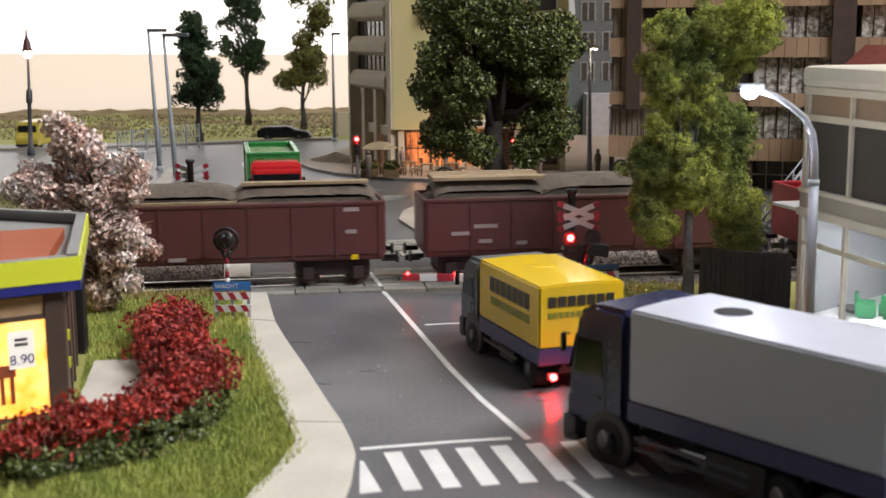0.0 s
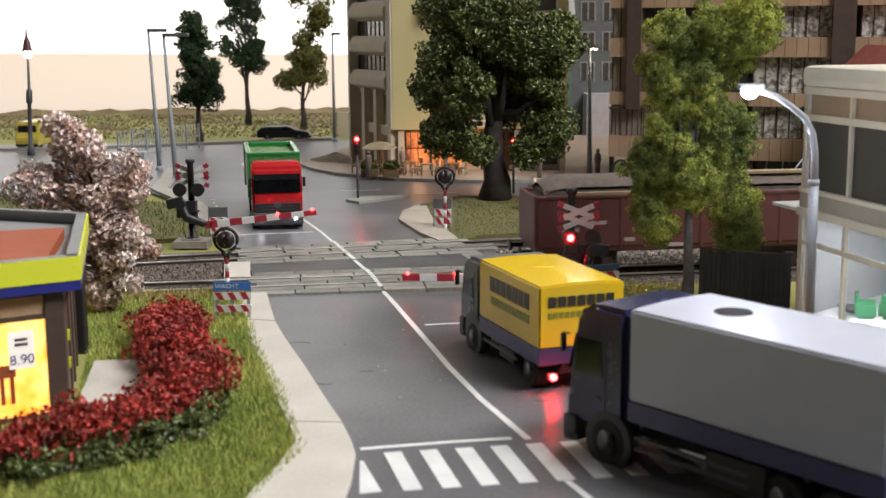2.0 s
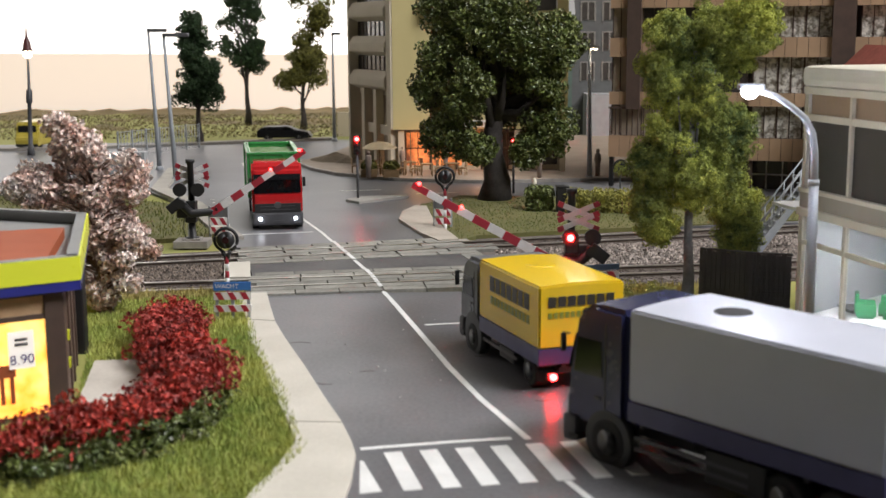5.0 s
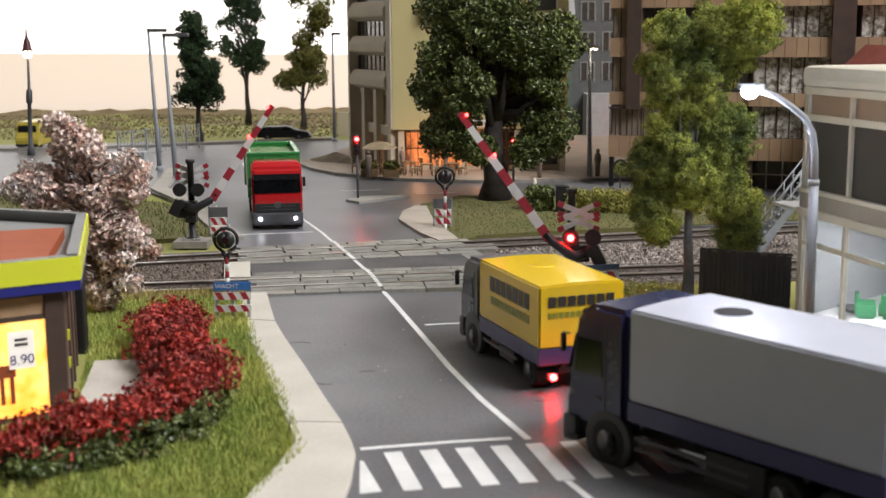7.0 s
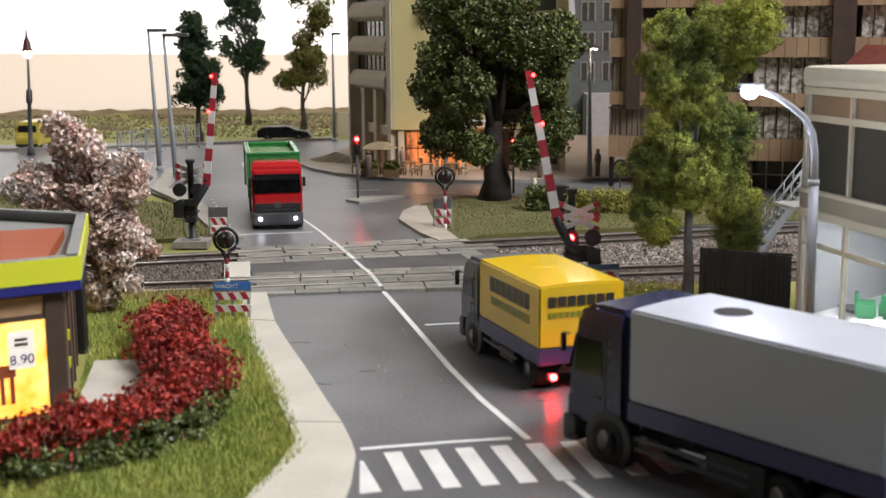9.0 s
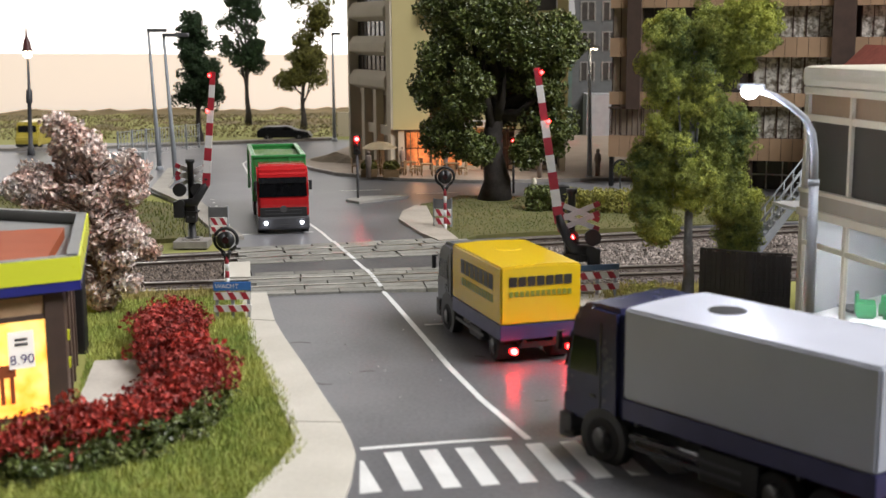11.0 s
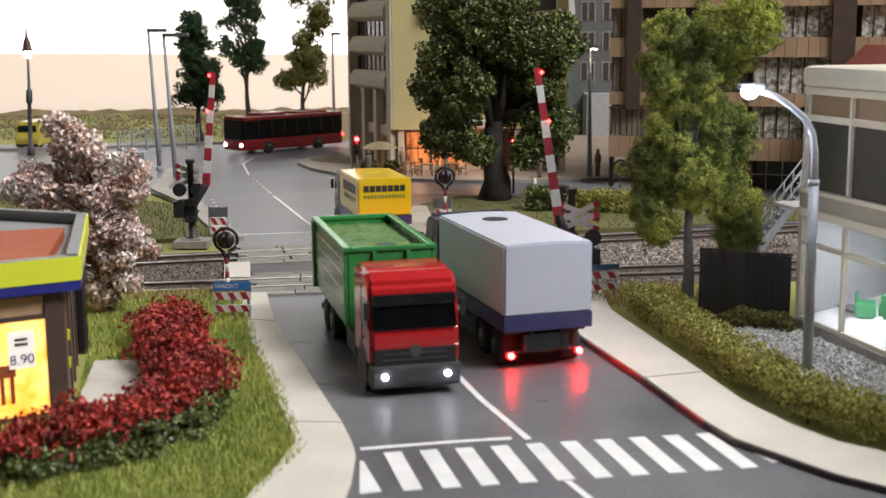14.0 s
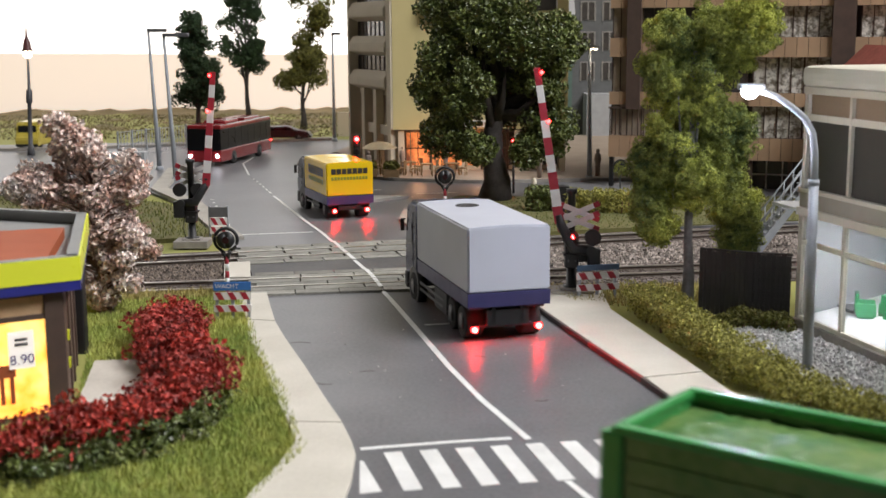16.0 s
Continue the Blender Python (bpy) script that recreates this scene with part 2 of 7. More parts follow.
def prism(bm, pts, z0, z1):
    """A polygon of (x, y) raised from z0 to z1."""
    lo, hi = [bm.verts.new((x, y, z0)) for x, y in pts], [bm.verts.new((x, y, z1)) for x, y in pts]
    n = len(pts)
    bm.faces.new(hi), bm.faces.new(lo[::-1])
    for i in range(n):
        bm.faces.new((lo[i], lo[(i + 1) % n], hi[(i + 1) % n], hi[i]))
    bmesh.ops.recalc_face_normals(bm, faces=bm.faces[:])


def slice_x(bm, prof, x0, x1, bev=0.0):
    """A profile of (y, z) drawn out from x0 to x1."""
    a, b = [bm.verts.new((x0, y, z)) for y, z in prof], [bm.verts.new((x1, y, z)) for y, z in prof]
    n = len(prof)
    fs = [bm.faces.new(a), bm.faces.new(b[::-1])]
    fs += [bm.faces.new((a[i], b[i], b[(i + 1) % n], a[(i + 1) % n])) for i in range(n)]
    bmesh.ops.recalc_face_normals(bm, faces=fs)
    if bev:
        bmesh.ops.bevel(bm, geom=list({e for f in fs for e in f.edges}), offset=bev, segments=2, affect="EDGES")


def ball(bm, x, y, z, r, sub=2, sz=1.0):
    vs = bmesh.ops.create_icosphere(bm, subdivisions=sub, radius=r)["verts"]
    for v in vs:
        v.co = Vector((x, y, z)) + Vector((v.co.x, v.co.y, v.co.z * sz))
    for v in vs:
        for f in v.link_faces:
            f.smooth = True


def B():
    return bmesh.new()


def thing(name, x, y, z=0, rz=0, label="", category="", group="", kind=""):
    ob = new(name)
    ob.empty_display_size = 0.01
    ob.matrix_basis = pose(x * S, y * S, z * S, 0, 0, rz)
    return tagged(ob, label, category, group, kind)


def part(name, bm, material, parent=None, label=""):
    """Links a bmesh, scaled to the model, as one mesh."""
    bm.normal_update()
    me = bpy.data.meshes.new(name)
    bmesh.ops.scale(bm, vec=(S, S, S), verts=bm.verts[:])
    bm.to_mesh(me)
    bm.free()
    me.materials.append(material)
    ob = new(name, me)
    ob.parent = parent
    return tagged(ob, label)


def share(ob, m, parent=None):
    """A piece on the same mesh."""
    o = new(ob.name.split(".")[0], ob.data)
    o.parent = parent or ob.parent
    o.matrix_basis = m
    return o


def cloud(name, verts, faces, material, parent=None, label=""):
    me = bpy.data.meshes.new(name)
    me.from_pydata((np.asarray(verts) * S).tolist(), [], faces)
    me.materials.append(material)
    ob = new(name, me)
    ob.parent = parent
    return tagged(ob, label)


def cbox(x0, x1, y0, y1, z0, z1, bev=0.0):
    bm = B()
    box(bm, x0, x1, y0, y1, z0, z1, bev)
    return bm


def flat(name, pts, z0, z1, material, parent=None, label="", category="", kind=""):
    bm = B()
    prism(bm, pts, z0, z1)
    return tagged(part(name, bm, material, parent), label, category, "", kind)


def strip(pts, off0, off1):
    """The outline of a band beside a line, between two offsets to its right."""
    pts = [Vector(p) for p in pts]
    l, r = [], []
    for i, p in enumerate(pts):
        d = (pts[min(i + 1, len(pts) - 1)] - pts[max(i - 1, 0)]).normalized()
        nrm = Vector((d.y, -d.x))
        l.append(p + nrm * off0), r.append(p + nrm * off1)
    return [tuple(v) for v in l] + [tuple(v) for v in r[::-1]]


def leaves(rng, clumps, n, size, flatness=0.6, fill=0.5):
    """n small bent leaves in and on ellipsoids (x, y, z, rx, ry, rz)."""
    c = np.array(clumps, float)
    w = c[:, 3] * c[:, 4] + c[:, 4] * c[:, 5]
    idx = rng.choice(len(c), n, p=w / w.sum())
    d = rng.normal(size=(n, 3))
    d /= np.linalg.norm(d, axis=1)[:, None]
    rad = 1 - fill * rng.random(n) ** 2
    p = c[idx, :3] + d * c[idx, 3:] * rad[:, None]
    u = rng.normal(size=(n, 3)) + d * flatness
    u /= np.linalg.norm(u, axis=1)[:, None]
    a = np.cross(u, rng.normal(size=(n, 3)))
    a /= np.linalg.norm(a, axis=1)[:, None]
    b = np.cross(u, a)
    s = size * (0.6 + 0.8 * rng.random(n))[:, None]
    v = np.stack([p - a * s, p - b * s * 0.7 + u * s * 0.25, p + a * s, p + b * s * 0.7 + u * s * 0.25], 1).reshape(-1, 3)
    return v, [(4 * i, 4 * i + 1, 4 * i + 2, 4 * i + 3) for i in range(n)]


def stones(rng, pts, size):
    """Little uneven octahedra at pts (n, 3)."""
    n = len(pts)
    base = np.array([(1, 0, 0), (-1, 0, 0), (0, 1, 0), (0, -1, 0), (0, 0, 1), (0, 0, -1)], float)
    v = base[None] * (0.6 + 0.7 * rng.random((n, 6, 1))) + rng.normal(size=(n, 6, 3)) * 0.25
    ang = rng.random(n) * 6.28
    c, s = np.cos(ang)[:, None], np.sin(ang)[:, None]
    v = np.stack([v[..., 0] * c - v[..., 1] * s, v[..., 0] * s + v[..., 1] * c, v[..., 2] * 0.8], -1) * (size * (0.6 + 0.8 * rng.random((n, 1, 1)))) + pts[:, None]
    f = []
    for i in range(n):
        o = 6 * i
        for a, b in ((0, 2), (2, 1), (1, 3), (3, 0)):
            f += [(o + a, o + b, o + 4), (o + b, o + a, o + 5)]
    return v.reshape(-1, 3), f


def blades(rng, pts, hgt, width=0.05, lean=0.35):
    n = len(pts)
    ang = rng.random(n) * 6.28
    a = np.stack([np.cos(ang), np.sin(ang), 0 * ang], 1) * width
    tip = np.stack([rng.normal(size=n) * lean * hgt, rng.normal(size=n) * lean * hgt, hgt * (0.5 + rng.random(n))], 1)
    v = np.stack([pts - a, pts + a, pts + tip], 1).reshape(-1, 3)
    return v, [(3 * i, 3 * i + 1, 3 * i + 2) for i in range(n)]


def inside(poly, p):
    """Which of the points p (n, 2) lie in the polygon."""
    res = np.zeros(len(p), bool)
    for (x0, y0), (x1, y1) in zip(poly, poly[1:] + poly[:1]):
        cross = (y0 > p[:, 1]) != (y1 > p[:, 1])
        res ^= cross & (p[:, 0] < (x1 - x0) * (p[:, 1] - y0) / ((y1 - y0) or 1e-9) + x0)
    return res


def scatter(rng, poly, n, z=0.0):
    q = np.array(poly)
    lo, hi = q.min(0), q.max(0)
    p = lo + rng.random((n * 3, 2)) * (hi - lo)
    p = p[inside(poly, p)][:n]
    return np.column_stack([p, np.full(len(p), z)])


# ---- room and ground ----
def room():
    fl = part("room_floor", cbox(-260, 260, -180, 260, -95, -90), WALL_ROOM)
    tb = thing("layout_table", 0, 0, 0, 0, "dark wooden trestle table under the layout", "table")
    part("table_frame", cbox(-93, 93, 8, 143, -9, -3.02), BROWN, tb)
    for x in (-88, 0, 88):
        for y in (12, 139):
            part("leg", cbox(x - 3, x + 3, y - 3, y + 3, -90, -9), BROWN, tb)
    tagged(fl, "dark grey exhibition room floor", "floor", "", "structure")
    for nm, b in (("wall_south", (-260, 260, -185, -180, -90, 140)), ("wall_west", (-265, -260, -180, 260, -90, 140)), ("wall_east", (260, 265, -180, 260, -90, 140)), ("wall_north", (-260, 260, 260, 265, -90, 140))):
        tagged(part(nm, cbox(*b), WALL_ROOM), "plain grey exhibition room wall", "wall", "", "structure")
    tagged(part("ceiling", cbox(-260, 260, -180, 260, 140, 145), WALL_ROOM), "plain light exhibition room ceiling", "ceiling", "", "structure")
    bm = B()
    slice_x(bm, [(-90, -150), (7.6, -150), (5.0, 150), (-90, 150)], 152, 153)
    bmesh.ops.transform(bm, matrix=Matrix(((0, 0, 1, 0), (1, 0, 0, 0), (0, 1, 0, 0), (0, 0, 0, 1))), verts=bm.verts[:])
    tagged(part("backdrop", bm, BOARD), "pale peach backdrop board with added glow behind the layout", "backdrop", "", "structure")
    tagged(part("backdrop_sky", cbox(-200, 200, 162, 163, -90, 60), SKY_LIT), "glowing white sky panel behind the layout", "backdrop", "", "structure")


room()
flat("ground", [(-95, 6), (95, 6), (95, 145), (-95, 145)], -3.0, -0.16, EARTH, None, "olive grass mat ground of the layout", "ground", "structure")

LEFT_EDGE = [(-1.9, 8), (-1.95, 20), (-1.98, 23.4), (-1.92, 24.4), (-1.94, 26.0), (-2.1, 26.9), (-2.41, 28.2), (-3.07, 30.5), (-3.82, 33.2), (-4.76, 36.4), (-5.38, 38.7), (-6.04, 42.0), (-6.3, 43.3)]
RIGHT_EDGE = [(2.75, 43.6), (3.2, 40.15), (4.28, 35.5), (5.25, 31.8), (5.75, 29.6), (6.12, 28.0), (6.5, 26.75), (7.24, 25.67), (8.07, 24.44), (8.85, 23.7), (14, 19.5), (22, 15)]
NEAR_Y = lambda x: 45.95 + 0.148 * x
FAR_Y = lambda x: 52.8 + 0.25 * x
ROAD = LEFT_EDGE + RIGHT_EDGE + [(22, 8)]
flat("road", ROAD, -0.15, 0.0, ASPHALT, None, "dark grey asphalt road before the level crossing", "road", "structure")
FAR_ROAD = [(-9.2, 53.0), (-8.0, 53.0), (-0.9, 54.9), (-0.9, 56), (60, 66), (60, 79), (20, 81), (-3, 104), (-9, 107), (-60, 101), (-60, 72), (-17, 72), (-13.5, 66), (-10.9, 60)]
flat("road_far", FAR_ROAD, -0.15, 0.0, ASPHALT, None, "grey asphalt junction beyond the level crossing", "road", "structure")
flat("road_between_tracks", [(-7.2, 46.2), (1.5, 47.5), (0.9, 51.6), (-7.9, 49.4)], -0.15, 0.04, mat("dirty_asphalt", (0.045, 0.045, 0.048), (0.12, 0.115, 0.11), 0.6, scale=0.5, fine=6, bump=0.4, spread=0.6), None, "grey asphalt strip between the two tracks", "road", "structure")


def road_marks():
    """Painted lines lie 4 mm (full size 8 mm and more) over the asphalt."""
    z0, z1 = 0.001, 0.012

    def line(pts, w, lab):
        flat("road_line", strip(pts, -w / 2, w / 2), z0, z1, PAINT_W, None, lab, "road marking", "structure")

    line([(1.92, 27.2), (0.95, 30.3), (0.15, 33.42), (-0.64, 37.0), (-1.63, 41.39), (-2.26, 44.1)], 0.17, "worn white centre line on the asphalt")
    line([(2.54, 24.52), (2.88, 23.56), (3.6, 21.5), (4.6, 19)], 0.16, "white centre line on the asphalt")
    line([(-1.87, 26.6), (0.2, 27.05), (1.54, 27.27)], 0.17, "white stop line on the asphalt")
    line([(-0.59, 38.45), (3.0, 39.15)], 0.13, "thin white stop line before the crossing")
    line([(-9.45, 56.41), (-6.05, 57.1)], 0.13, "thin white stop line beyond the crossing")
    line([(-4.9, 54.3), (-5.58, 56.8), (-6.97, 61.16), (-8.86, 67.6), (-9.6, 70)], 0.15, "white centre line beyond the crossing")
    for i in range(6):
        a = i / 6
        p, q = Vector((-9.9, 71.2)), Vector((-12.3, 79.5))
        p0 = p.lerp(q, a)
        line([tuple(p0), tuple(p0.lerp(q, 0.09))], 0.13, "short white dash of the centre line")
    line([(-12.6, 80.5), (-14.1, 87.6), (-14.0, 92)], 0.12, "white line curving into the far road")
    for i in range(9):
        p, q = Vector((-9.9, 57.6)), Vector((-13.2, 70))
        p0 = p.lerp(q, i / 9)
        line([tuple(p0), tuple(p0.lerp(q, 0.06))], 0.15, "short white edge dash on the asphalt")
    line([(-6.0, 72.0), (-3.6, 72.5)], 0.12, "white line beside the traffic island")
    line([(-1.5, 70.5), (0.8, 71)], 0.12, "white line on the side road")
    # centre line over the crossing slabs
    z0, z1 = 0.082, 0.1
    line([(-2.26, 44.1), (-2.56, 45.6)], 0.16, "white centre line painted over the crossing")
    line([(-2.58, 45.7), (-2.99, 47.4)], 0.16, "white centre line painted over the crossing")
    line([(-3.6, 49.6), (-4.26, 51.9)], 0.16, "white centre line painted over the crossing")
    line([(-4.29, 52.0), (-4.83, 54.0)], 0.16, "white centre line painted over the crossing")
    z0, z1 = 0.042, 0.055
    line([(-2.99, 47.4), (-3.6, 49.6)], 0.16, "white centre line between the tracks")
    # zebra crossing
    z0, z1 = 0.001, 0.012
    for i in range(12):
        a, w, le = Vector((-1.35 + 0.793 * (i - 1), 26.33 + 0.13 * (i - 1))), Vector((0.39, 0.08)), Vector((0.52, -2.32))
        if i == 0:
            q = [(-1.84, 25.85), (-1.75, 25.76), (-1.27, 23.98), (-1.72, 23.86)]
        elif i == 11:
            q = [(6.8, 26.25), (6.97, 26.25), (7.29, 25.62), (7.04, 25.52)]
        else:
            q = [tuple(p) for p in (a, a + w, a + w + le, a + le)]
        flat("zebra_stripe", q, z0, z1, PAINT_W, None, "white zebra crossing stripe on the asphalt", "road marking", "structure")


def road_wear():
    """Short cracks and pale crumbs in the asphalt."""
    for pts in ([(-4.62, 36.2), (-4.3, 36.35), (-4.0, 36.25)], [(-3.35, 31.9), (-3.1, 31.75), (-2.95, 31.8)], [(2.3, 30.2), (2.5, 30.15), (2.62, 30.25)], [(-2.3, 33.0), (-1.9, 33.1)], [(0.9, 34.6), (1.2, 34.5)]):
        flat("road_crack", strip(pts, -0.025, 0.025), 0.001, 0.006, KERB_DARK, None, "short dark crack in the asphalt", "road wear", "structure")
    rg = np.random.default_rng(77)
    p = scatter(rg, [(-2.6, 29.5), (-1.9, 29.3), (5, 30), (3, 40), (-5, 40)], 30, 0.012)
    v, f = stones(rg, p, 0.025)
    tagged(cloud("road_crumbs", v, f, STONE_L), "tiny pale crumbs on the asphalt", "road wear", "", "stuff")


road_marks()
road_wear()


def pavements():
    # left, slab by slab
    lp = thing("pavement_left", 0, 0, 0, 0, "pale beige card pavement beside the road", "pavement", "", "structure")
    for inn, out in (([(-4.1, 19.5), (-3.93, 23.68), (-3.62, 25.0), (-3.35, 26.8), (-3.68, 28.3)], [(-1.95, 20), (-1.98, 23.4), (-1.92, 24.4), (-1.94, 26.0), (-2.1, 26.9), (-2.41, 28.2)]),
                     ([(-3.69, 28.35), (-4.47, 31.1), (-5.16, 33.9), (-5.9, 36.5), (-6.3, 38.9)], [(-2.42, 28.26), (-3.07, 30.5), (-3.82, 33.2), (-4.76, 36.4), (-5.38, 38.7)]),
                     ([(-6.31, 38.96), (-6.55, 39.84), (-7.25, 43.0)], [(-5.39, 38.76), (-6.04, 42.0), (-6.25, 43.1)])):
        flat("paving_slab", inn + out[::-1], -0.15, 0.11, PAVING, lp)
    flat("paving_slab", [(-8.25, 45.9), (-7.25, 45.9), (-7.75, 49.1), (-8.75, 48.9)], -0.15, 0.12, PAVING, lp)
    # right, with a dark and red kerb edge
    rp = thing("pavement_right", 0, 0, 0, 0, "pale card pavement with dark kerb edge", "pavement", "", "structure")
    inner = [(5.6, 43.2), (5.5, 39.9), (6.4, 35.2), (6.95, 32.31), (7.37, 29.81), (8.07, 27.76), (8.74, 26.54), (9.58, 25.77), (15, 22.3)]
    outer = [(2.82, 43.2), (3.24, 40.15), (4.33, 35.58), (5.3, 31.8), (5.79, 29.6), (6.15, 28.02), (6.53, 26.78), (7.26, 25.7), (8.09, 24.47), (8.86, 23.75), (14, 19.7)]
    flat("paving_slab", inner[:4] + outer[:4][::-1], -0.15, 0.15, PAVING, rp)
    a, b = Vector(inner[3]), Vector(outer[3])
    flat("paving_slab", [(a.x, a.y - 0.07)] + inner[4:] + outer[4:][::-1] + [(b.x + 0.02, b.y - 0.07)], -0.15, 0.15, PAVING, rp)
    for i in range(len(outer) - 1):
        # two stretches of the edge take the red colour, the rest the dark one
        m = KERB_RED if i in (2, 4) else KERB_DARK
        flat("kerb_edge", strip([outer[i], outer[i + 1]], 0.004, 0.09), -0.15, 0.145, m, rp, "red coloured kerb edge" if m is KERB_RED else "")
    flat("paving_slab", strip([(0.3, 52.3), (1.55, 47.5)], -0.9, -0.02), -0.15, 0.06, SLAB, rp)
    flat("paving_slab", strip([(1.9, 44.9), (2.75, 43.3)], -1.3, -0.1), -0.15, 0.1, KERB, rp)
    # far corner tongue beside the lawn
    TONGUE = [(-2.14, 60.1), (-2.06, 62.8), (-1.45, 65.0), (-0.85, 64.8), (-0.5, 60.6), (0.03, 57.5), (0.7, 54.2), (-0.19, 53.9), (-1.0, 55.9), (-1.65, 58.3)]
    fp = thing("pavement_far", 0, 0, 0, 0, "pale kerbed pavement tongue beside the lawn", "pavement", "", "structure")
    flat("paving_slab", TONGUE, -0.15, 0.13, mat("worn_card", (0.46, 0.41, 0.34), (0.34, 0.3, 0.25), 0.8, scale=0.6, fine=6), fp)
    # plaza before the yellow building
    pl = thing("plaza", 0, 0, 0, 0, "tan kerbed plaza before the corner building", "pavement", "", "structure")
    edge = [(-9.8, 88.5), (-9.9, 86.5), (-8.6, 83.0), (-6.71, 80.0), (-2.93, 76.9), (2.3, 75.4), (11.4, 76.3), (24, 77)]
    flat("paving", edge + [(24, 108), (-6.0, 108), (-8.5, 92)], -0.15, 0.17, mat("plaza_card", (0.36, 0.29, 0.22), (0.29, 0.23, 0.18), 0.8, scale=0.6), pl)
    flat("kerb", strip(edge, -0.02, 0.22), -0.15, 0.2, KERB, pl)
    # verge of the far road
    vg = thing("far_pavement", 0, 0, 0, 0, "grey kerbed pavement along the far road", "pavement", "", "structure")
    flat("kerb", strip([(-60, 97), (-32, 98.5), (-24, 101), (-16, 104.2), (-9, 106.5)], -1.0, 0.2), -0.15, 0.2, KERB, vg)
    flat("kerb", strip([(-8.9, 55.2), (-10.7, 60), (-12.9, 66.5), (-16.2, 73), (-17.6, 84)], -1.0, -0.05), -0.15, 0.15, mat("grey_card", (0.42, 0.39, 0.34), (0.33, 0.31, 0.27), 0.8, scale=0.6), vg)
    # traffic island
    isl = thing("traffic_island", 0, 0, 0, 0, "small grey kerbed traffic island", "traffic island", "", "structure")
    flat("island", [(-5.3, 67.4), (-4.5, 66.5), (-1.9, 68.7), (-2.4, 69.2), (-4.6, 68.6)], 0, 0.14, mat("island_card", (0.40, 0.38, 0.34), (0.3, 0.29, 0.26), 0.8, scale=0.8), isl)


pavements()


# ---- tracks ----
def track(name, fy, slope, x0, x1, c0, c1, label):
    """A track with ballast bed, sleepers and rails; c0..c1 is the paved crossing."""
    t = thing(name, 0, 0, 0, 0, label, "railway track", "railway tracks", "structure")
    a = math.degrees(math.atan(slope))
    L = math.hypot(1, slope)
    w0, w1 = 2.1, 1.6
    bm = B()
    for s0, s1 in ((x0, c0), (c1, x1)):
        prof = [(-w0, -0.15), (-w1, -0.06), (w1, -0.06), (w0, -0.15)]
        va = [bm.verts.new((s0, fy(s0) + y, z)) for y, z in prof]
        vb = [bm.verts.new((s1, fy(s1) + y, z)) for y, z in prof]
        for i in range(3):
            bm.faces.new((va[i], vb[i], vb[i + 1], va[i + 1]))
        bm.faces.new(va), bm.faces.new(vb[::-1])
    part("ballast_bed", bm, BALLAST, t, "dark brown ballast bed")
    for k in (-1, 1):
        d = 0.7175 * k
        for nm, m, lab, bits in (("rail", RAIL, "worn bright rail head", ((d - 0.06, d + 0.06, 0.055, 0.1),)), ("rail_web", RUST, "rusty rail web and foot", ((d - 0.02, d + 0.02, -0.03, 0.055), (d - 0.1, d + 0.1, -0.05, -0.03)))):
            bm = B()
            for (y0, y1, z0, z1) in bits:
                v = [[bm.verts.new((x, fy(x) + y, z)) for y, z in ((y0, z0), (y1, z0), (y1, z1), (y0, z1))] for x in (x0, x1)]
                for i in range(4):
                    bm.faces.new((v[0][i], v[1][i], v[1][(i + 1) % 4], v[0][(i + 1) % 4]))
            part(nm, bm, m, t, lab)
    sl = None
    x = x0 + 0.3
    while x < x1:
        if not (c0 - 0.1 < x < c1 + 0.1):
            m = pose(x * S, fy(x) * S, 0, 0, 0, a)
            if sl is None:
                sl = part("sleeper", cbox(-0.13, 0.13, -1.25, 1.25, -0.12, -0.035, 0.015), SLEEPER, t)
                sl.matrix_basis = m
            else:
                share(sl, m, t)
        x += 0.65
    return t


NEAR = track("track_near", NEAR_Y, 0.148, -30, 75, -7.0, 2.0, "near railway track with rusty rails and dark sleepers")
FAR = track("track_far", FAR_Y, 0.25, -24, 50, -8.3, 1.4, "far railway track with rusty rails and dark sleepers")


def crossing(fy, slope, x0, x1, t):
    """Concrete slabs between and beside the rails."""
    a = math.degrees(math.atan(slope))
    for y0, y1, step, off in ((-2.05, -1.46, 1.55, 0.6), (-1.42, -0.83, 2.15, 1.4), (-0.58, -0.02, 2.6, 0.0), (0.02, 0.58, 1.9, 0.9), (0.83, 1.4, 2.0, 1.1), (1.44, 2.0, 1.5, 0.2)):
        first = None
        x = x0 - off * 0.3
        while x < x1:
            m = pose(x * S, fy(x) * S, 0, 0, 0, a)
            if first is None:
                first = part("crossing_slab", cbox(0.014, step - 0.014, y0, y1, -0.12, 0.08, 0.014), SLAB, t)
                first.matrix_basis = m
            else:
                share(first, m, t)
            x += step
    return t


crossing(NEAR_Y, 0.148, -6.9, 1.2, NEAR)
crossing(FAR_Y, 0.25, -8.2, 0.2, FAR)


# ---- vehicles ----
def wheel(parent, x, y, r=0.5, w=0.3, twin=False):
    bm = B()
    s = 1 if x > 0 else -1
    ww = w * (1.9 if twin else 1)
    xs = [x - s * ww, x - s * ww * 0.93, x - s * 0.03, x]
    tube(bm, [(q, y, r) for q in xs], [r * 0.9, r, r, r * 0.9], 24)
    ty = part("wheel", bm, RUBBER, parent)
    bm = B()
    tube(bm, [(x - 0.02 * s, y, r), (x + 0.02 * s, y, r), (x - 0.05 * s, y, r)], [r * 0.62, r * 0.55, r * 0.3], 20)
    part("rim", bm, RIM, ty, "dull grey rim")


BUMPER = mat("dark_grey_bumper", (0.05, 0.05, 0.055), (0.07, 0.07, 0.075), 0.5)


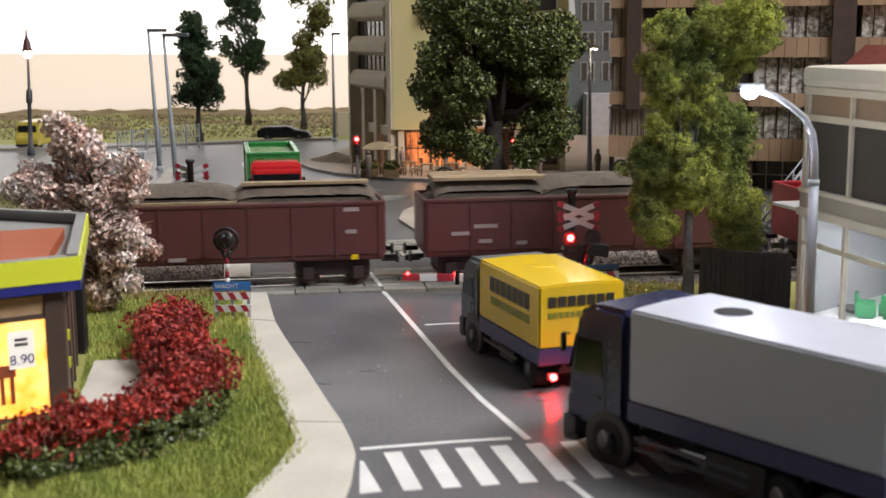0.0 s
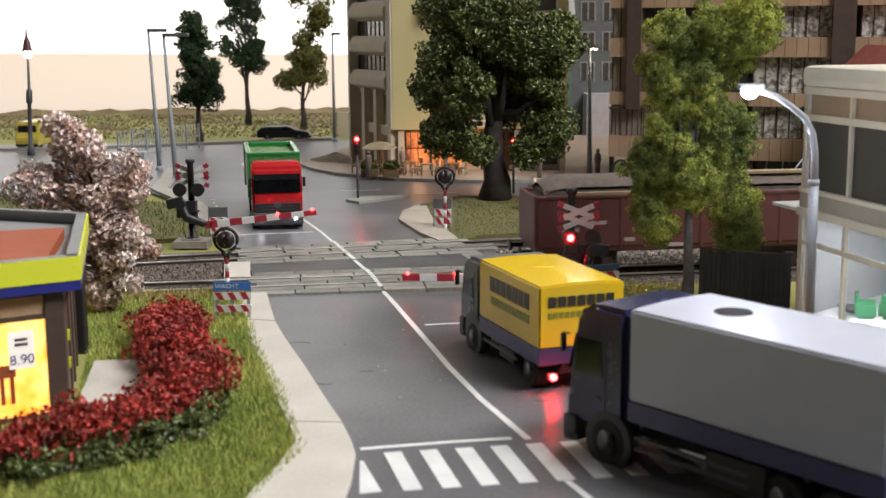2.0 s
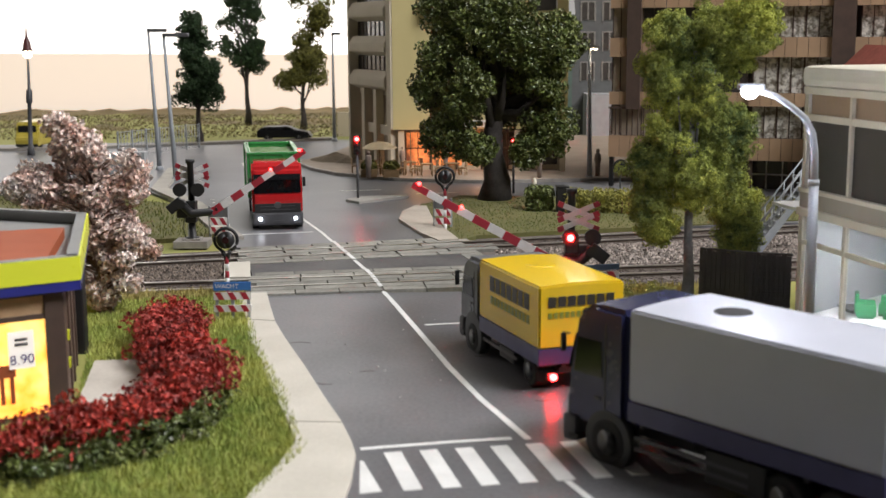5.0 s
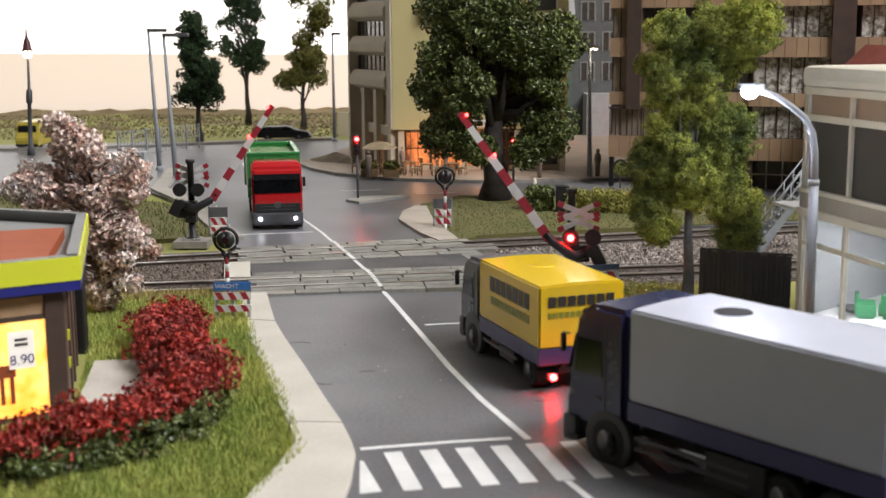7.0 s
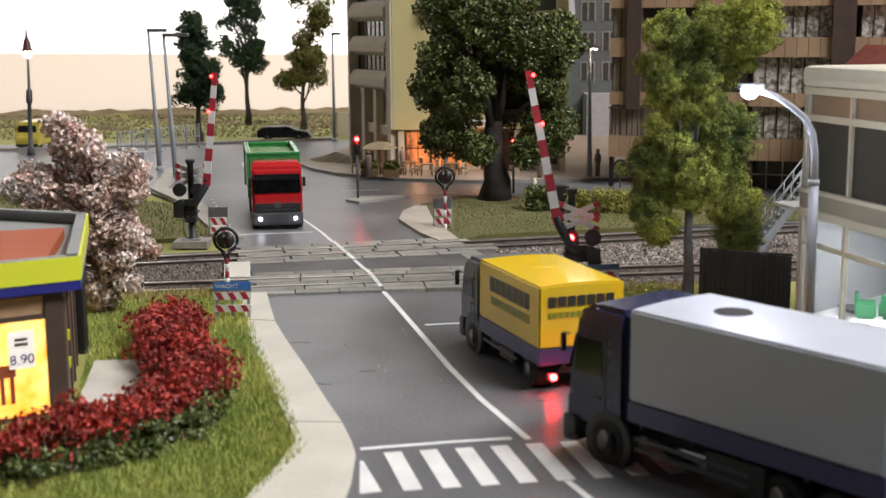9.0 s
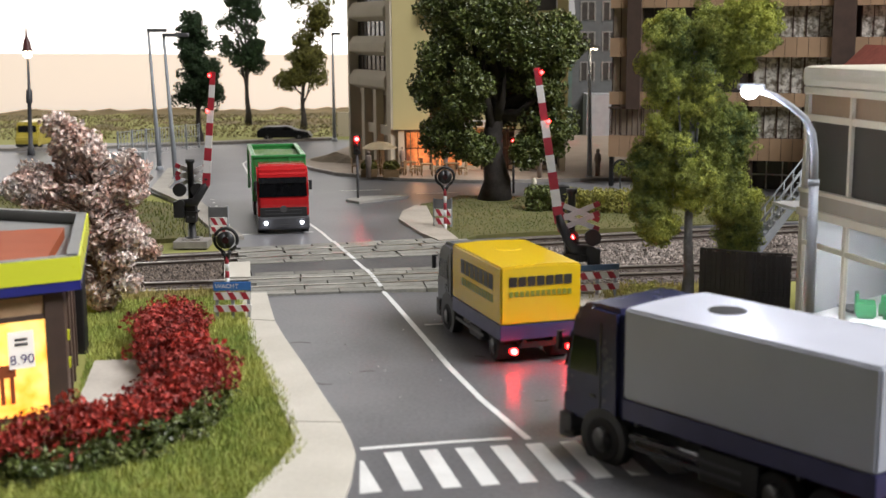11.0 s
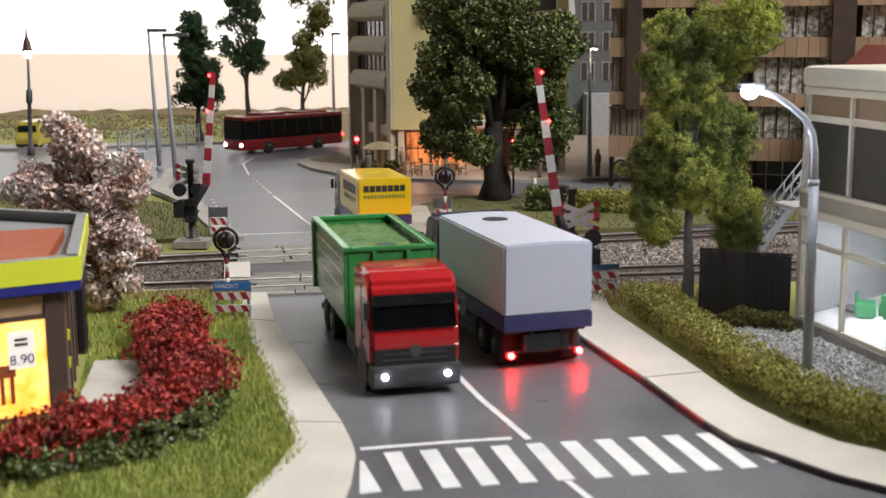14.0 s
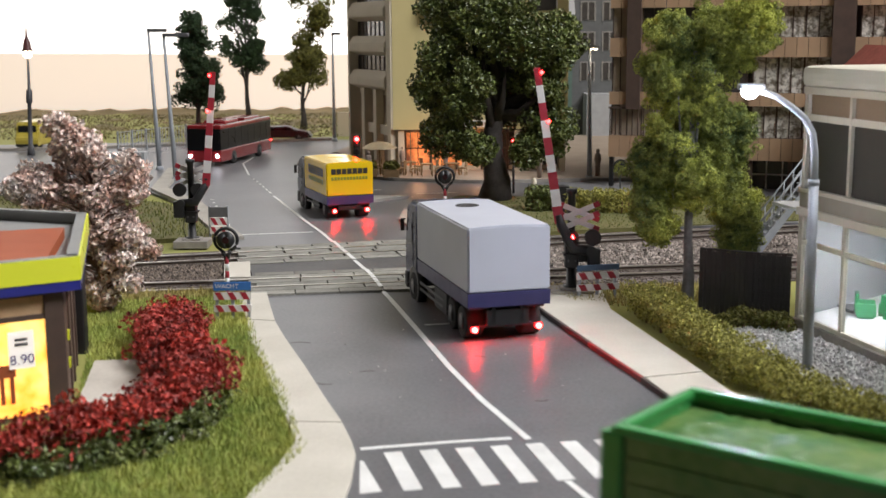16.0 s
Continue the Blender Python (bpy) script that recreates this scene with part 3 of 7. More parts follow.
def cab(parent, y0, y1, zb, zt, half, body, lower, facing, wind, wy):
    """A truck cab between y0 and y1; facing is +1 when its windscreen is at y1, -1 at y0."""
    f = facing
    yf, yb = (y1, y0) if f > 0 else (y0, y1)
    zw0, zw1 = zb + (zt - zb) * 0.40, zb + (zt - zb) * 0.71
    prof = [(yb, zb), (yf - f * 0.02, zb), (yf, zb + 0.5), (yf - f * 0.03, zw0), (yf - f * 0.2, zw1), (yf - f * 0.3, zt - 0.3), (yf - f * 0.5, zt - 0.1), (yf - f * 0.85, zt), (yb, zt - 0.03)]
    bm = B()
    slice_x(bm, prof, -half, half, 0.12)
    c = part("cab", bm, body, parent)
    bm = B()
    # windscreen stands just proud of the slanted front
    v = [bm.verts.new(p) for p in ((-half + 0.07, yf + f * 0.005, zw0 + 0.03), (half - 0.07, yf + f * 0.005, zw0 + 0.03), (half - 0.1, yf - f * 0.175, zw1), (-half + 0.1, yf - f * 0.175, zw1))]
    bm.faces.new(v)
    bmesh.ops.solidify(bm, geom=bm.faces[:], thickness=0.03)
    part("windscreen", bm, GLAZE, c, "dark windscreen")
    for s in (-1, 1):
        bm = B()
        prism(bm, [(yf - f * 0.25, zw0 + 0.03), (yf - f * 0.36, zw1 - 0.02), (yf - f * 1.05, zw1 - 0.02), (yf - f * 1.1, zw0 + 0.03)], -0.012, 0.012)
        bmesh.ops.transform(bm, matrix=Matrix(((0, 0, 1, s * (half + 0.006)), (1, 0, 0, 0), (0, 1, 0, 0), (0, 0, 0, 1))), verts=bm.verts[:])
        part("side_window", bm, wind, c)
        bm = B()
        box(bm, s * (half + 0.08) - 0.07, s * (half + 0.08) + 0.07, min(yf - f * 0.02, yf + f * 0.05), max(yf - f * 0.02, yf + f * 0.05), zw1 - 0.42, zw1 + 0.02, 0.03)
        tube(bm, [(s * half, yf - f * 0.1, zw1), (s * (half + 0.08), yf + f * 0.04, zw1)], 0.02, 6)
        part("mirror", bm, BLACK, c)
    bm = B()
    box(bm, -half + 0.1, half - 0.1, min(yf - f * 0.02, yf + f * 0.035), max(yf - f * 0.02, yf + f * 0.035), zb + 0.02, zb + 0.5, 0.02)
    part("grille", bm, lower, c, "dark grille")
    bm = B()
    box(bm, -half - 0.01, half + 0.01, min(yf - f * 0.3, yf + f * 0.1), max(yf - f * 0.3, yf + f * 0.1), zb - 0.52, zb + 0.08, 0.09)
    part("bumper", bm, BUMPER, c, "dark grey bumper")
    for z in (zb + 0.2, zb + 0.36):
        part("grille_slat", cbox(-half + 0.35, half - 0.35, min(yf + f * 0.035, yf + f * 0.05), max(yf + f * 0.035, yf + f * 0.05), z, z + 0.03), BUMPER, c)
    for s in (-1, 1):
        bm = B()
        tube(bm, [(s * (half - 0.3), wy, 0.52), (s * (half + 0.012), wy, 0.52)], 0.66, 24)
        part("wheel_arch", bm, BLACK, c, "black wheel arch")
        part("door_line", cbox(s * half - 0.012, s * half + 0.012, min(yf - f * 1.2, yf - f * 1.17), max(yf - f * 1.2, yf - f * 1.17), zb + 0.1, zt - 0.4), BLACK, c)
        part("door_handle", cbox(s * half - 0.03, s * half + 0.03, min(yf - f * 1.05, yf - f * 0.9), max(yf - f * 1.05, yf - f * 0.9), zb + 0.62, zb + 0.68, 0.01), BLACK, c)
        part("step", cbox(s * (half - 0.1) - 0.12, s * (half - 0.1) + 0.12, min(yf - f * 0.1, yf - f * 0.4), max(yf - f * 0.1, yf - f * 0.4), zb - 0.42, zb - 0.32, 0.02), BLACK, c)
    return c


def lamp_pair(parent, x, y, z, r, material, name, core=None):
    for s in (-1, 1):
        bm = B()
        ball(bm, s * x, y, z, r, 2)
        o = part(name, bm, material, parent)
        if core:
            bm = B()
            ball(bm, s * x, y + (0.1 if name == "x" else -r * 0.72), z, r * 0.45, 1)
            part("bulb", bm, core, o)


def box_truck(name, label, L, half, zb, zt, panel, side, skirt, cab_mat, wheels_y, r, cab_len, logo, skirt_h):
    t = thing(name, 0, 0, 0, 0, label, "truck")
    bm = B()
    n = 10
    prof = [(-half, zb + skirt_h), (half, zb + skirt_h)] + [(half - 2 * half * k / n, zt - 0.05 + 0.05 * math.sin(math.pi * k / n)) for k in range(n + 1)]
    a, b = [bm.verts.new((x, 0, z)) for x, z in prof], [bm.verts.new((x, L, z)) for x, z in prof]
    m = len(prof)
    fs = [bm.faces.new(a), bm.faces.new(b[::-1])] + [bm.faces.new((a[i], b[i], b[(i + 1) % m], a[(i + 1) % m])) for i in range(m)]
    bmesh.ops.recalc_face_normals(bm, faces=fs)
    bmesh.ops.bevel(bm, geom=[e for e in bm.edges if e.calc_face_angle(0) > 0.6], offset=0.05, segments=2, affect="EDGES")
    body = part("box_body", bm, panel, t)
    part("skirt", cbox(-half - 0.01, half + 0.01, -0.012, L - 0.02, zb, zb + skirt_h, 0.02), skirt, t)
    # low dome on the roof
    bm = B()
    dy = L * (0.62 if logo else 0.726)
    tube(bm, [(0, dy, zt - 0.03), (0, dy, zt + 0.015)], [0.42, 0.38], 24)
    part("roof_disc", bm, panel if logo else RUBBER, t)
    ch = B()
    for s in (-1, 1):
        box(ch, s * 0.45 - 0.06, s * 0.45 + 0.06, 0.1, L + 0.6, 0.55, zb, 0)
        box(ch, s * (half - 0.25) - 0.2, s * (half - 0.25) + 0.2, L * 0.42, L * 0.66, 0.35, zb - 0.08, 0.03)
    box(ch, -half + 0.45, half - 0.45, 0.3, 0.4, 0.42, 0.52, 0.02)
    for q in np.linspace(0.3, L - 0.3, 5):
        box(ch, -half + 0.1, half - 0.1, q - 0.05, q + 0.05, zb - 0.12, zb)
    part("chassis", ch, CHASSIS, t)
    for s in (-1, 1):
        bm = B()
        for z in (0.5, 0.72):
            box(bm, s * (half - 0.06) - 0.02, s * (half - 0.06) + 0.02, wheels_y[-2] + 0.75 if len(wheels_y) > 2 else wheels_y[0] + 0.7, wheels_y[-1] - 0.75, z, z + 0.09)
        part("side_guard", bm, GUARD, t)
        for k, y in enumerate(wheels_y):
            wheel(t, s * (half if k == len(wheels_y) - 1 else half - 0.1), y, r, 0.3, k < len(wheels_y) - 1)
        if logo:
            part("mudguard", cbox(s * (half - 0.32) - 0.2, s * (half - 0.32) + 0.2, wheels_y[0] - r - 0.08, wheels_y[0] - r - 0.04, 0.3, zb - 0.2), RUBBER, t)
    zl, xl, yl = (0.46, half - 0.36, -0.12) if logo else (0.4, 1.01, 0.2)
    for s in (-1, 1):
        # black plates added to block the tail lights' glow from the chassis
        part("lamp_housing", cbox(s * xl - 0.15, s * xl + 0.15, yl + 0.06, yl + 0.12, zl - 0.1, zl + 0.1, 0.02), BLACK, t)
        bm = B()
        tube(bm, [(s * xl, yl + 0.1, zl), (s * xl * 0.7, yl + 0.4, zl + 0.05), (s * 0.45, yl + 0.5, zl + 0.1)], 0.03, 6)
        part("lamp_bracket", bm, CHASSIS, t)
    # added black box that stands in for the shade in the open chassis
    part("rear_crossmember", cbox(-half + 0.62, half - 0.62, 0.1, 0.3, 0.5, zb - 0.1, 0.03), BLACK, t)
    lamp_pair(t, xl, yl, zl, 0.1, GLOW_RED, "tail_light", GLOW_HOT)
    c = cab(t, L + 0.12, L + 0.12 + cab_len, 0.75, zt - 0.1, half - 0.03, cab_mat, BLACK, 1, GLAZE, wheels_y[-1])
    return t, body


def bars(parent, name, x0, x1, y, z0, z1, n, gap, material, label):
    """Unlettered marks: n upright bars in a row on a face that looks along -y."""
    w = (x1 - x0) / n
    for i in range(n):
        part(name, cbox(x0 + i * w, x0 + (i + 1) * w - gap, y - 0.012, y, z0, z1), material, parent, label)


LOGO_BLACK = mat("logo_black", (0.03, 0.028, 0.02), (0.04, 0.035, 0.03), 0.4, bump=0)
LOGO_GREEN = mat("logo_green", (0.25, 0.28, 0.03), (0.22, 0.25, 0.03), 0.4, bump=0)


def yellow_truck():
    t, body = box_truck("box_truck", "yellow box truck with navy skirt and grey cab", 4.2, 1.2, 0.76, 2.86, YELLOW, YELLOW, NAVY, GREY_SIDE, (0.83, 4.75), 0.42, 1.55, True, 0.42)
    bars(t, "logo_mark", -0.95, 0.95, -0.012, 2.26, 2.53, 7, 0.045, LOGO_BLACK, "dark unlettered logo bar")
    bars(t, "slogan_mark", -0.95, 0.95, -0.012, 1.97, 2.12, 12, 0.05, LOGO_GREEN, "olive unlettered slogan bar")
    # grey tarpaulin-like side panels with the same mark
    for s in (-1, 1):
        for i in range(7):
            part("logo_mark", cbox(s * 1.2 - 0.011, s * 1.2 + 0.011, 0.62 + i * 0.4, 0.95 + i * 0.4, 2.08, 2.5), LOGO_BLACK, t)
        for i in range(11):
            part("slogan_mark", cbox(s * 1.2 - 0.011, s * 1.2 + 0.011, 0.62 + i * 0.25, 0.8 + i * 0.25, 1.72, 1.94), LOGO_GREEN, t)
    return t


def white_truck():
    t, body = box_truck("box_truck", "white box truck with navy skirt and cab", 6.02, 1.2875, 1.107, 3.553, WHITE, WHITE, NAVY, NAVY_CAB, (0.98, 2.16, 6.6), 0.5, 1.75, False, 0.446)
    return t


def tipper():
    """Origin under the front bumper; the cab looks along -y."""
    t = thing("skip_lorry", 0, 0, 0, 0, "red lorry carrying a green loaded skip", "truck")
    c = cab(t, 0.0, 2.3, 0.75, 3.16, 1.17, RED_CAB, BLACK, -1, GLAZE, 1.15)
    bm = B()
    tube(bm, [(0, -0.06, 1.18), (0, -0.03, 1.18)], 0.16, 24)
    part("badge", bm, RIM, c, "plain grey disc badge")
    part("sun_visor", cbox(-1.1, 1.1, 0.08, 0.42, 2.33, 2.62, 0.06), GLAZE, c, "dark glossy sun visor")
    lamp_pair(t, 0.82, -0.12, 0.55, 0.085, GLOW_WHITE, "headlight")
    part("licence_bar", cbox(-0.25, 0.25, -0.13, -0.1, 0.36, 0.46), BUMPER, c)
    # skip: open at the top, walls with thickness, ribs and rim
    y0, y1, z0, z1, hw = 3.15, 9.15, 1.15, 3.37, 1.2
    sk = thing("skip", 0, 0)
    sk.parent = t
    part("floor_plate", cbox(-hw, hw, y0, y1, z0, z0 + 0.1), GREEN_BIN, sk)
    for s in (-1, 1):
        part("side_wall", cbox(s * hw - 0.04, s * hw + 0.04, y0, y1, z0, z1 - 0.1), GREY_BIN, sk, "glossy olive green side wall")
        for z in (1.55, 2.0, 2.45, 2.85):
            part("side_bead", cbox(s * (hw + 0.045) - 0.02, s * (hw + 0.045) + 0.02, y0 + 0.15, y1 - 0.2, z - 0.06, z + 0.06, 0.015), GREY_BIN, sk)
        part("end_post", cbox(s * (hw + 0.04) - 0.09, s * (hw + 0.04) + 0.09, y1 - 0.12, y1 + 0.1, z0 - 0.05, z1 - 0.12, 0.03), GREEN_BIN, sk, "dark green end post")
        part("end_post", cbox(s * (hw + 0.04) - 0.06, s * (hw + 0.04) + 0.06, y0 - 0.02, y0 + 0.12, z0, z1 - 0.12, 0.03), GREEN_BIN, sk)
        part("rim", cbox(s * hw - 0.11, s * hw + 0.11, y0 - 0.08, y1 + 0.08, z1 - 0.14, z1, 0.04), GREEN_BIN, sk)
    for y, nm in ((y0, "front_wall"), (y1, "rear_wall")):
        part(nm, cbox(-hw + 0.04, hw - 0.04, y - 0.04, y + 0.04, z0, z1 - 0.1), GREEN_BIN, sk)
        part("rim", cbox(-hw + 0.11, hw - 0.11, y - 0.09, y + 0.09, z1 - 0.14, z1, 0.04), GREEN_BIN, sk)
    for x in (-0.45, 0.5):
        part("rib", cbox(x - 0.06, x + 0.06, y0 - 0.14, y0 - 0.04, z0 + 0.3, z1 - 0.14, 0.02), GREEN_BIN, sk)
    part("rear_door", cbox(-hw - 0.12, -hw + 0.1, y1 + 0.05, y1 + 0.25, z0 - 0.1, z1 - 0.1, 0.03), GREEN_BIN, sk)
    # heaped load
    bm = B()
    nx, ny = 24, 60
    vs = [[bm.verts.new((-hw + 0.05 + (2 * hw - 0.1) * i / nx, y0 + 0.05 + (y1 - y0 - 0.1) * j / ny,
                         3.08 + 0.12 * math.sin(math.pi * i / nx) * math.sin(math.pi * j / ny) + 0.07 * noise.noise((i * 0.4, j * 0.35, 3)) + 0.05 * noise.noise((i * 1.6, j * 1.3, 9)))) for i in range(nx + 1)] for j in range(ny + 1)]
    for j in range(ny):
        for i in range(nx):
            bm.faces.new((vs[j][i], vs[j][i + 1], vs[j + 1][i + 1], vs[j + 1][i])).smooth = True
    part("load", bm, mat("green_load", (0.035, 0.15, 0.04), (0.17, 0.24, 0.06), 0.45, scale=1.1, fine=7, bump=0.5, spread=0.6), sk, "mottled green heaped load")
    bm = B()
    tube(bm, [(0.1, 4.1, 3.1), (0.1, 4.1, 3.24)], [0.34, 0.3], 20)
    part("disc", bm, BLACK, sk)
    ch = B()
    for s in (-1, 1):
        box(ch, s * 0.45 - 0.08, s * 0.45 + 0.08, 1.0, 9.0, 0.6, 1.15)
        box(ch, s * 0.85 - 0.25, s * 0.85 + 0.25, 2.6, 4.1, 0.4, 1.0, 0.04)
    box(ch, -1.1, 1.1, 8.8, 9.0, 0.4, 0.6)
    for y in (2.2, 4.5, 6.0, 8.0):
        box(ch, -1.0, 1.0, y - 0.1, y + 0.1, 0.9, 1.15)
    part("chassis", ch, CHASSIS, t)
    for s in (-1, 1):
        for k, y in enumerate((1.15, 6.5, 7.75)):
            wheel(t, s * 1.15, y, 0.5, 0.3, k > 0)
    return t


def bus():
    """Origin under the front; the front looks along -y."""
    t = thing("city_bus", 0, 0, 0, 0, "red single-deck city bus with dark windows", "bus")
    L, h = 9.8, 1.25
    bm = B()
    box(bm, -h, h, 0, L, 0.3, 1.15, 0.08)
    body = part("lower_body", bm, BUS_RED, t)
    glaze = mat("bus_glass", (0.006, 0.006, 0.007), None, 0.3, bump=0, spec=0.15)
    part("window_band", cbox(-h + 0.01, h - 0.01, 0.02, L - 0.02, 1.1, 2.6, 0.05), glaze, t, "dark tinted window band")
    part("roof", cbox(-h, h, 0.05, L, 2.5, 2.85, 0.1), BUS_RED, t)
    part("roof_unit", cbox(-0.8, 0.8, 2.0, 4.5, 2.8, 3.05, 0.08), BUS_RED, t)
    part("roof_unit", cbox(-0.8, 0.8, 5.6, 8.6, 2.8, 3.0, 0.08), BUS_RED, t)
    part("windscreen", cbox(-h + 0.1, h - 0.1, -0.03, 0.03, 1.1, 2.6, 0.02), glaze, t)
    for s in (-1, 1):
        for y in np.linspace(1.5, L - 1, 7):
            part("pillar", cbox(s * h - 0.015, s * h + 0.015, y - 0.04, y + 0.04, 1.35, 2.5), BLACK, t)
        for y in (2.4, 7.3):
            wheel(t, s * (h + 0.02), y, 0.48, 0.3)
        bm = B()
        ball(bm, s * 1.0, -0.02, 0.72, 0.13, 2)
        part("headlight", bm, GLOW_WHITE, t)
        bm = B()
        ball(bm, s * 1.1, L, 1.0, 0.14, 2)
        part("tail_light", bm, GLOW_RED, t)
    return t


BOGIE = mat("bogie_brown", (0.045, 0.022, 0.022), (0.03, 0.02, 0.02), 0.7)


def wagon(name, label, body_m, load):
    """Four-axle open wagon, 12.8 m body, centred, rails at z 0.06."""
    t = thing(name, 0, 0, 0, 0, label, "railway wagon", "wagons of the train")
    L, h = 6.35, 1.35
    z0, z1 = 1.28, 3.2
    part("floor", cbox(-L, L, -h, h, z0 - 0.15, z0 + 0.05), body_m, t)
    for s in (-1, 1):
        part("side_wall", cbox(-L, L, s * h - 0.05, s * h + 0.05, z0, z1, 0.015), body_m, t)
        part("top_rail", cbox(-L - 0.04, L + 0.04, s * h - 0.09, s * h + 0.09, z1 - 0.12, z1, 0.03), body_m, t)
        part("end_wall", cbox(s * L - 0.06, s * L + 0.06, -h, h, z0, z1, 0.02), body_m, t)
        part("sole_bar", cbox(-L, L, s * (h - 0.1) - 0.06, s * (h - 0.1) + 0.06, z0 - 0.22, z0 - 0.05), body_m, t)
        for k in range(9):
            x = -L + 0.15 + (2 * L - 0.3) * k / 8
            part("rib", cbox(x - 0.07, x + 0.07, s * (h + 0.03), s * (h + 0.08) if s > 0 else s * (h + 0.03) + 0.0, z0 - 0.1, z1 - 0.1) if s > 0 else cbox(x - 0.07, x + 0.07, -h - 0.08, -h - 0.03, z0 - 0.1, z1 - 0.1), body_m, t)
        for y in (-0.87, 0.87):
            bm = B()
            tube(bm, [(s * L, y, 1.06), (s * (L + 0.45), y, 1.06), (s * (L + 0.46), y, 1.06), (s * (L + 0.55), y, 1.06)], [0.09, 0.09, 0.22, 0.22], 12)
            part("buffer", bm, BLACK, t)
        bg = part("bogie", cbox(s * 4.5 - 1.35, s * 4.5 + 1.35, -1.05, 1.05, 0.5, 1.0, 0.05), BOGIE, t)
        for q in (-0.9, 0.9):
            for y in (-0.78, 0.78):
                bm = B()
                tube(bm, [(s * 4.5 + q, y - 0.07, 0.52), (s * 4.5 + q, y + 0.07, 0.52)], 0.46, 20)
                part("wheel", bm, RUST, bg)
            part("axle_box", cbox(s * 4.5 + q - 0.2, s * 4.5 + q + 0.2, -1.2, 1.2, 0.35, 0.82, 0.04), BOGIE, bg)
        part("coupling", cbox(s * (L + 0.02), s * (L + 0.6), -0.1, 0.1, 0.75, 0.95) if s > 0 else cbox(-L - 0.6, -L - 0.02, -0.1, 0.1, 0.75, 0.95), BLACK, t)
    # pale unreadable stencil marks on the near side
    for x, w, z in ((-5.4, 0.7, 1.85), (-4.6, 0.9, 2.1), (-4.4, 0.5, 1.55), (4.9, 0.55, 2.85), (4.95, 0.4, 2.05), (-3.0, 0.4, 1.45), (-1.3, 0.6, 1.2)):
        part("stencil_mark", cbox(x, x + w, -h - 0.06, -h - 0.052, z, z + 0.14), mat("stencil", (0.4, 0.33, 0.32), None, 0.6), t, "pale unreadable stencil")
    part("marker", cbox(5.15, 5.4, -h - 0.06, -h - 0.052, 1.1, 1.28), YELLOW, t, "yellow square marker")
    rr = random.Random(len(load))
    for (x0, x1, y0, y1, zt, m) in load:
        if m is TIMBER:
            k = max(1, int((y1 - y0) / 0.27))
            w = (y1 - y0) / k
            for i in range(k):
                part("timber", cbox(x0 + rr.random() * 0.15, x1 - rr.random() * 0.2, y0 + i * w + 0.01, y0 + (i + 1) * w - 0.01, zt - 0.14, zt - rr.random() * 0.03, 0.02), m, t, "pale sawn timber")
        else:
            # an uneven dark heap with rounded shoulders
            bm = B()
            nx, ny = 26, 8
            vs = [[bm.verts.new((x0 + (x1 - x0) * i / nx, y0 + (y1 - y0) * j / ny, zt - 0.04 - 0.35 * abs(2 * j / ny - 1) ** 4 - 0.3 * abs(2 * i / nx - 1) ** 10 + 0.035 * noise.noise((i * 0.7 + x0, j * 0.9, zt)))) for i in range(nx + 1)] for j in range(ny + 1)]
            for j in range(ny):
                for i in range(nx):
                    bm.faces.new((vs[j][i], vs[j][i + 1], vs[j + 1][i + 1], vs[j + 1][i])).smooth = True
            box(bm, x0 + 0.1, x1 - 0.1, y0 + 0.05, y1 - 0.05, 1.33, zt - 0.5)
            part("load", bm, m, t, "dark uneven load heap")
    return t


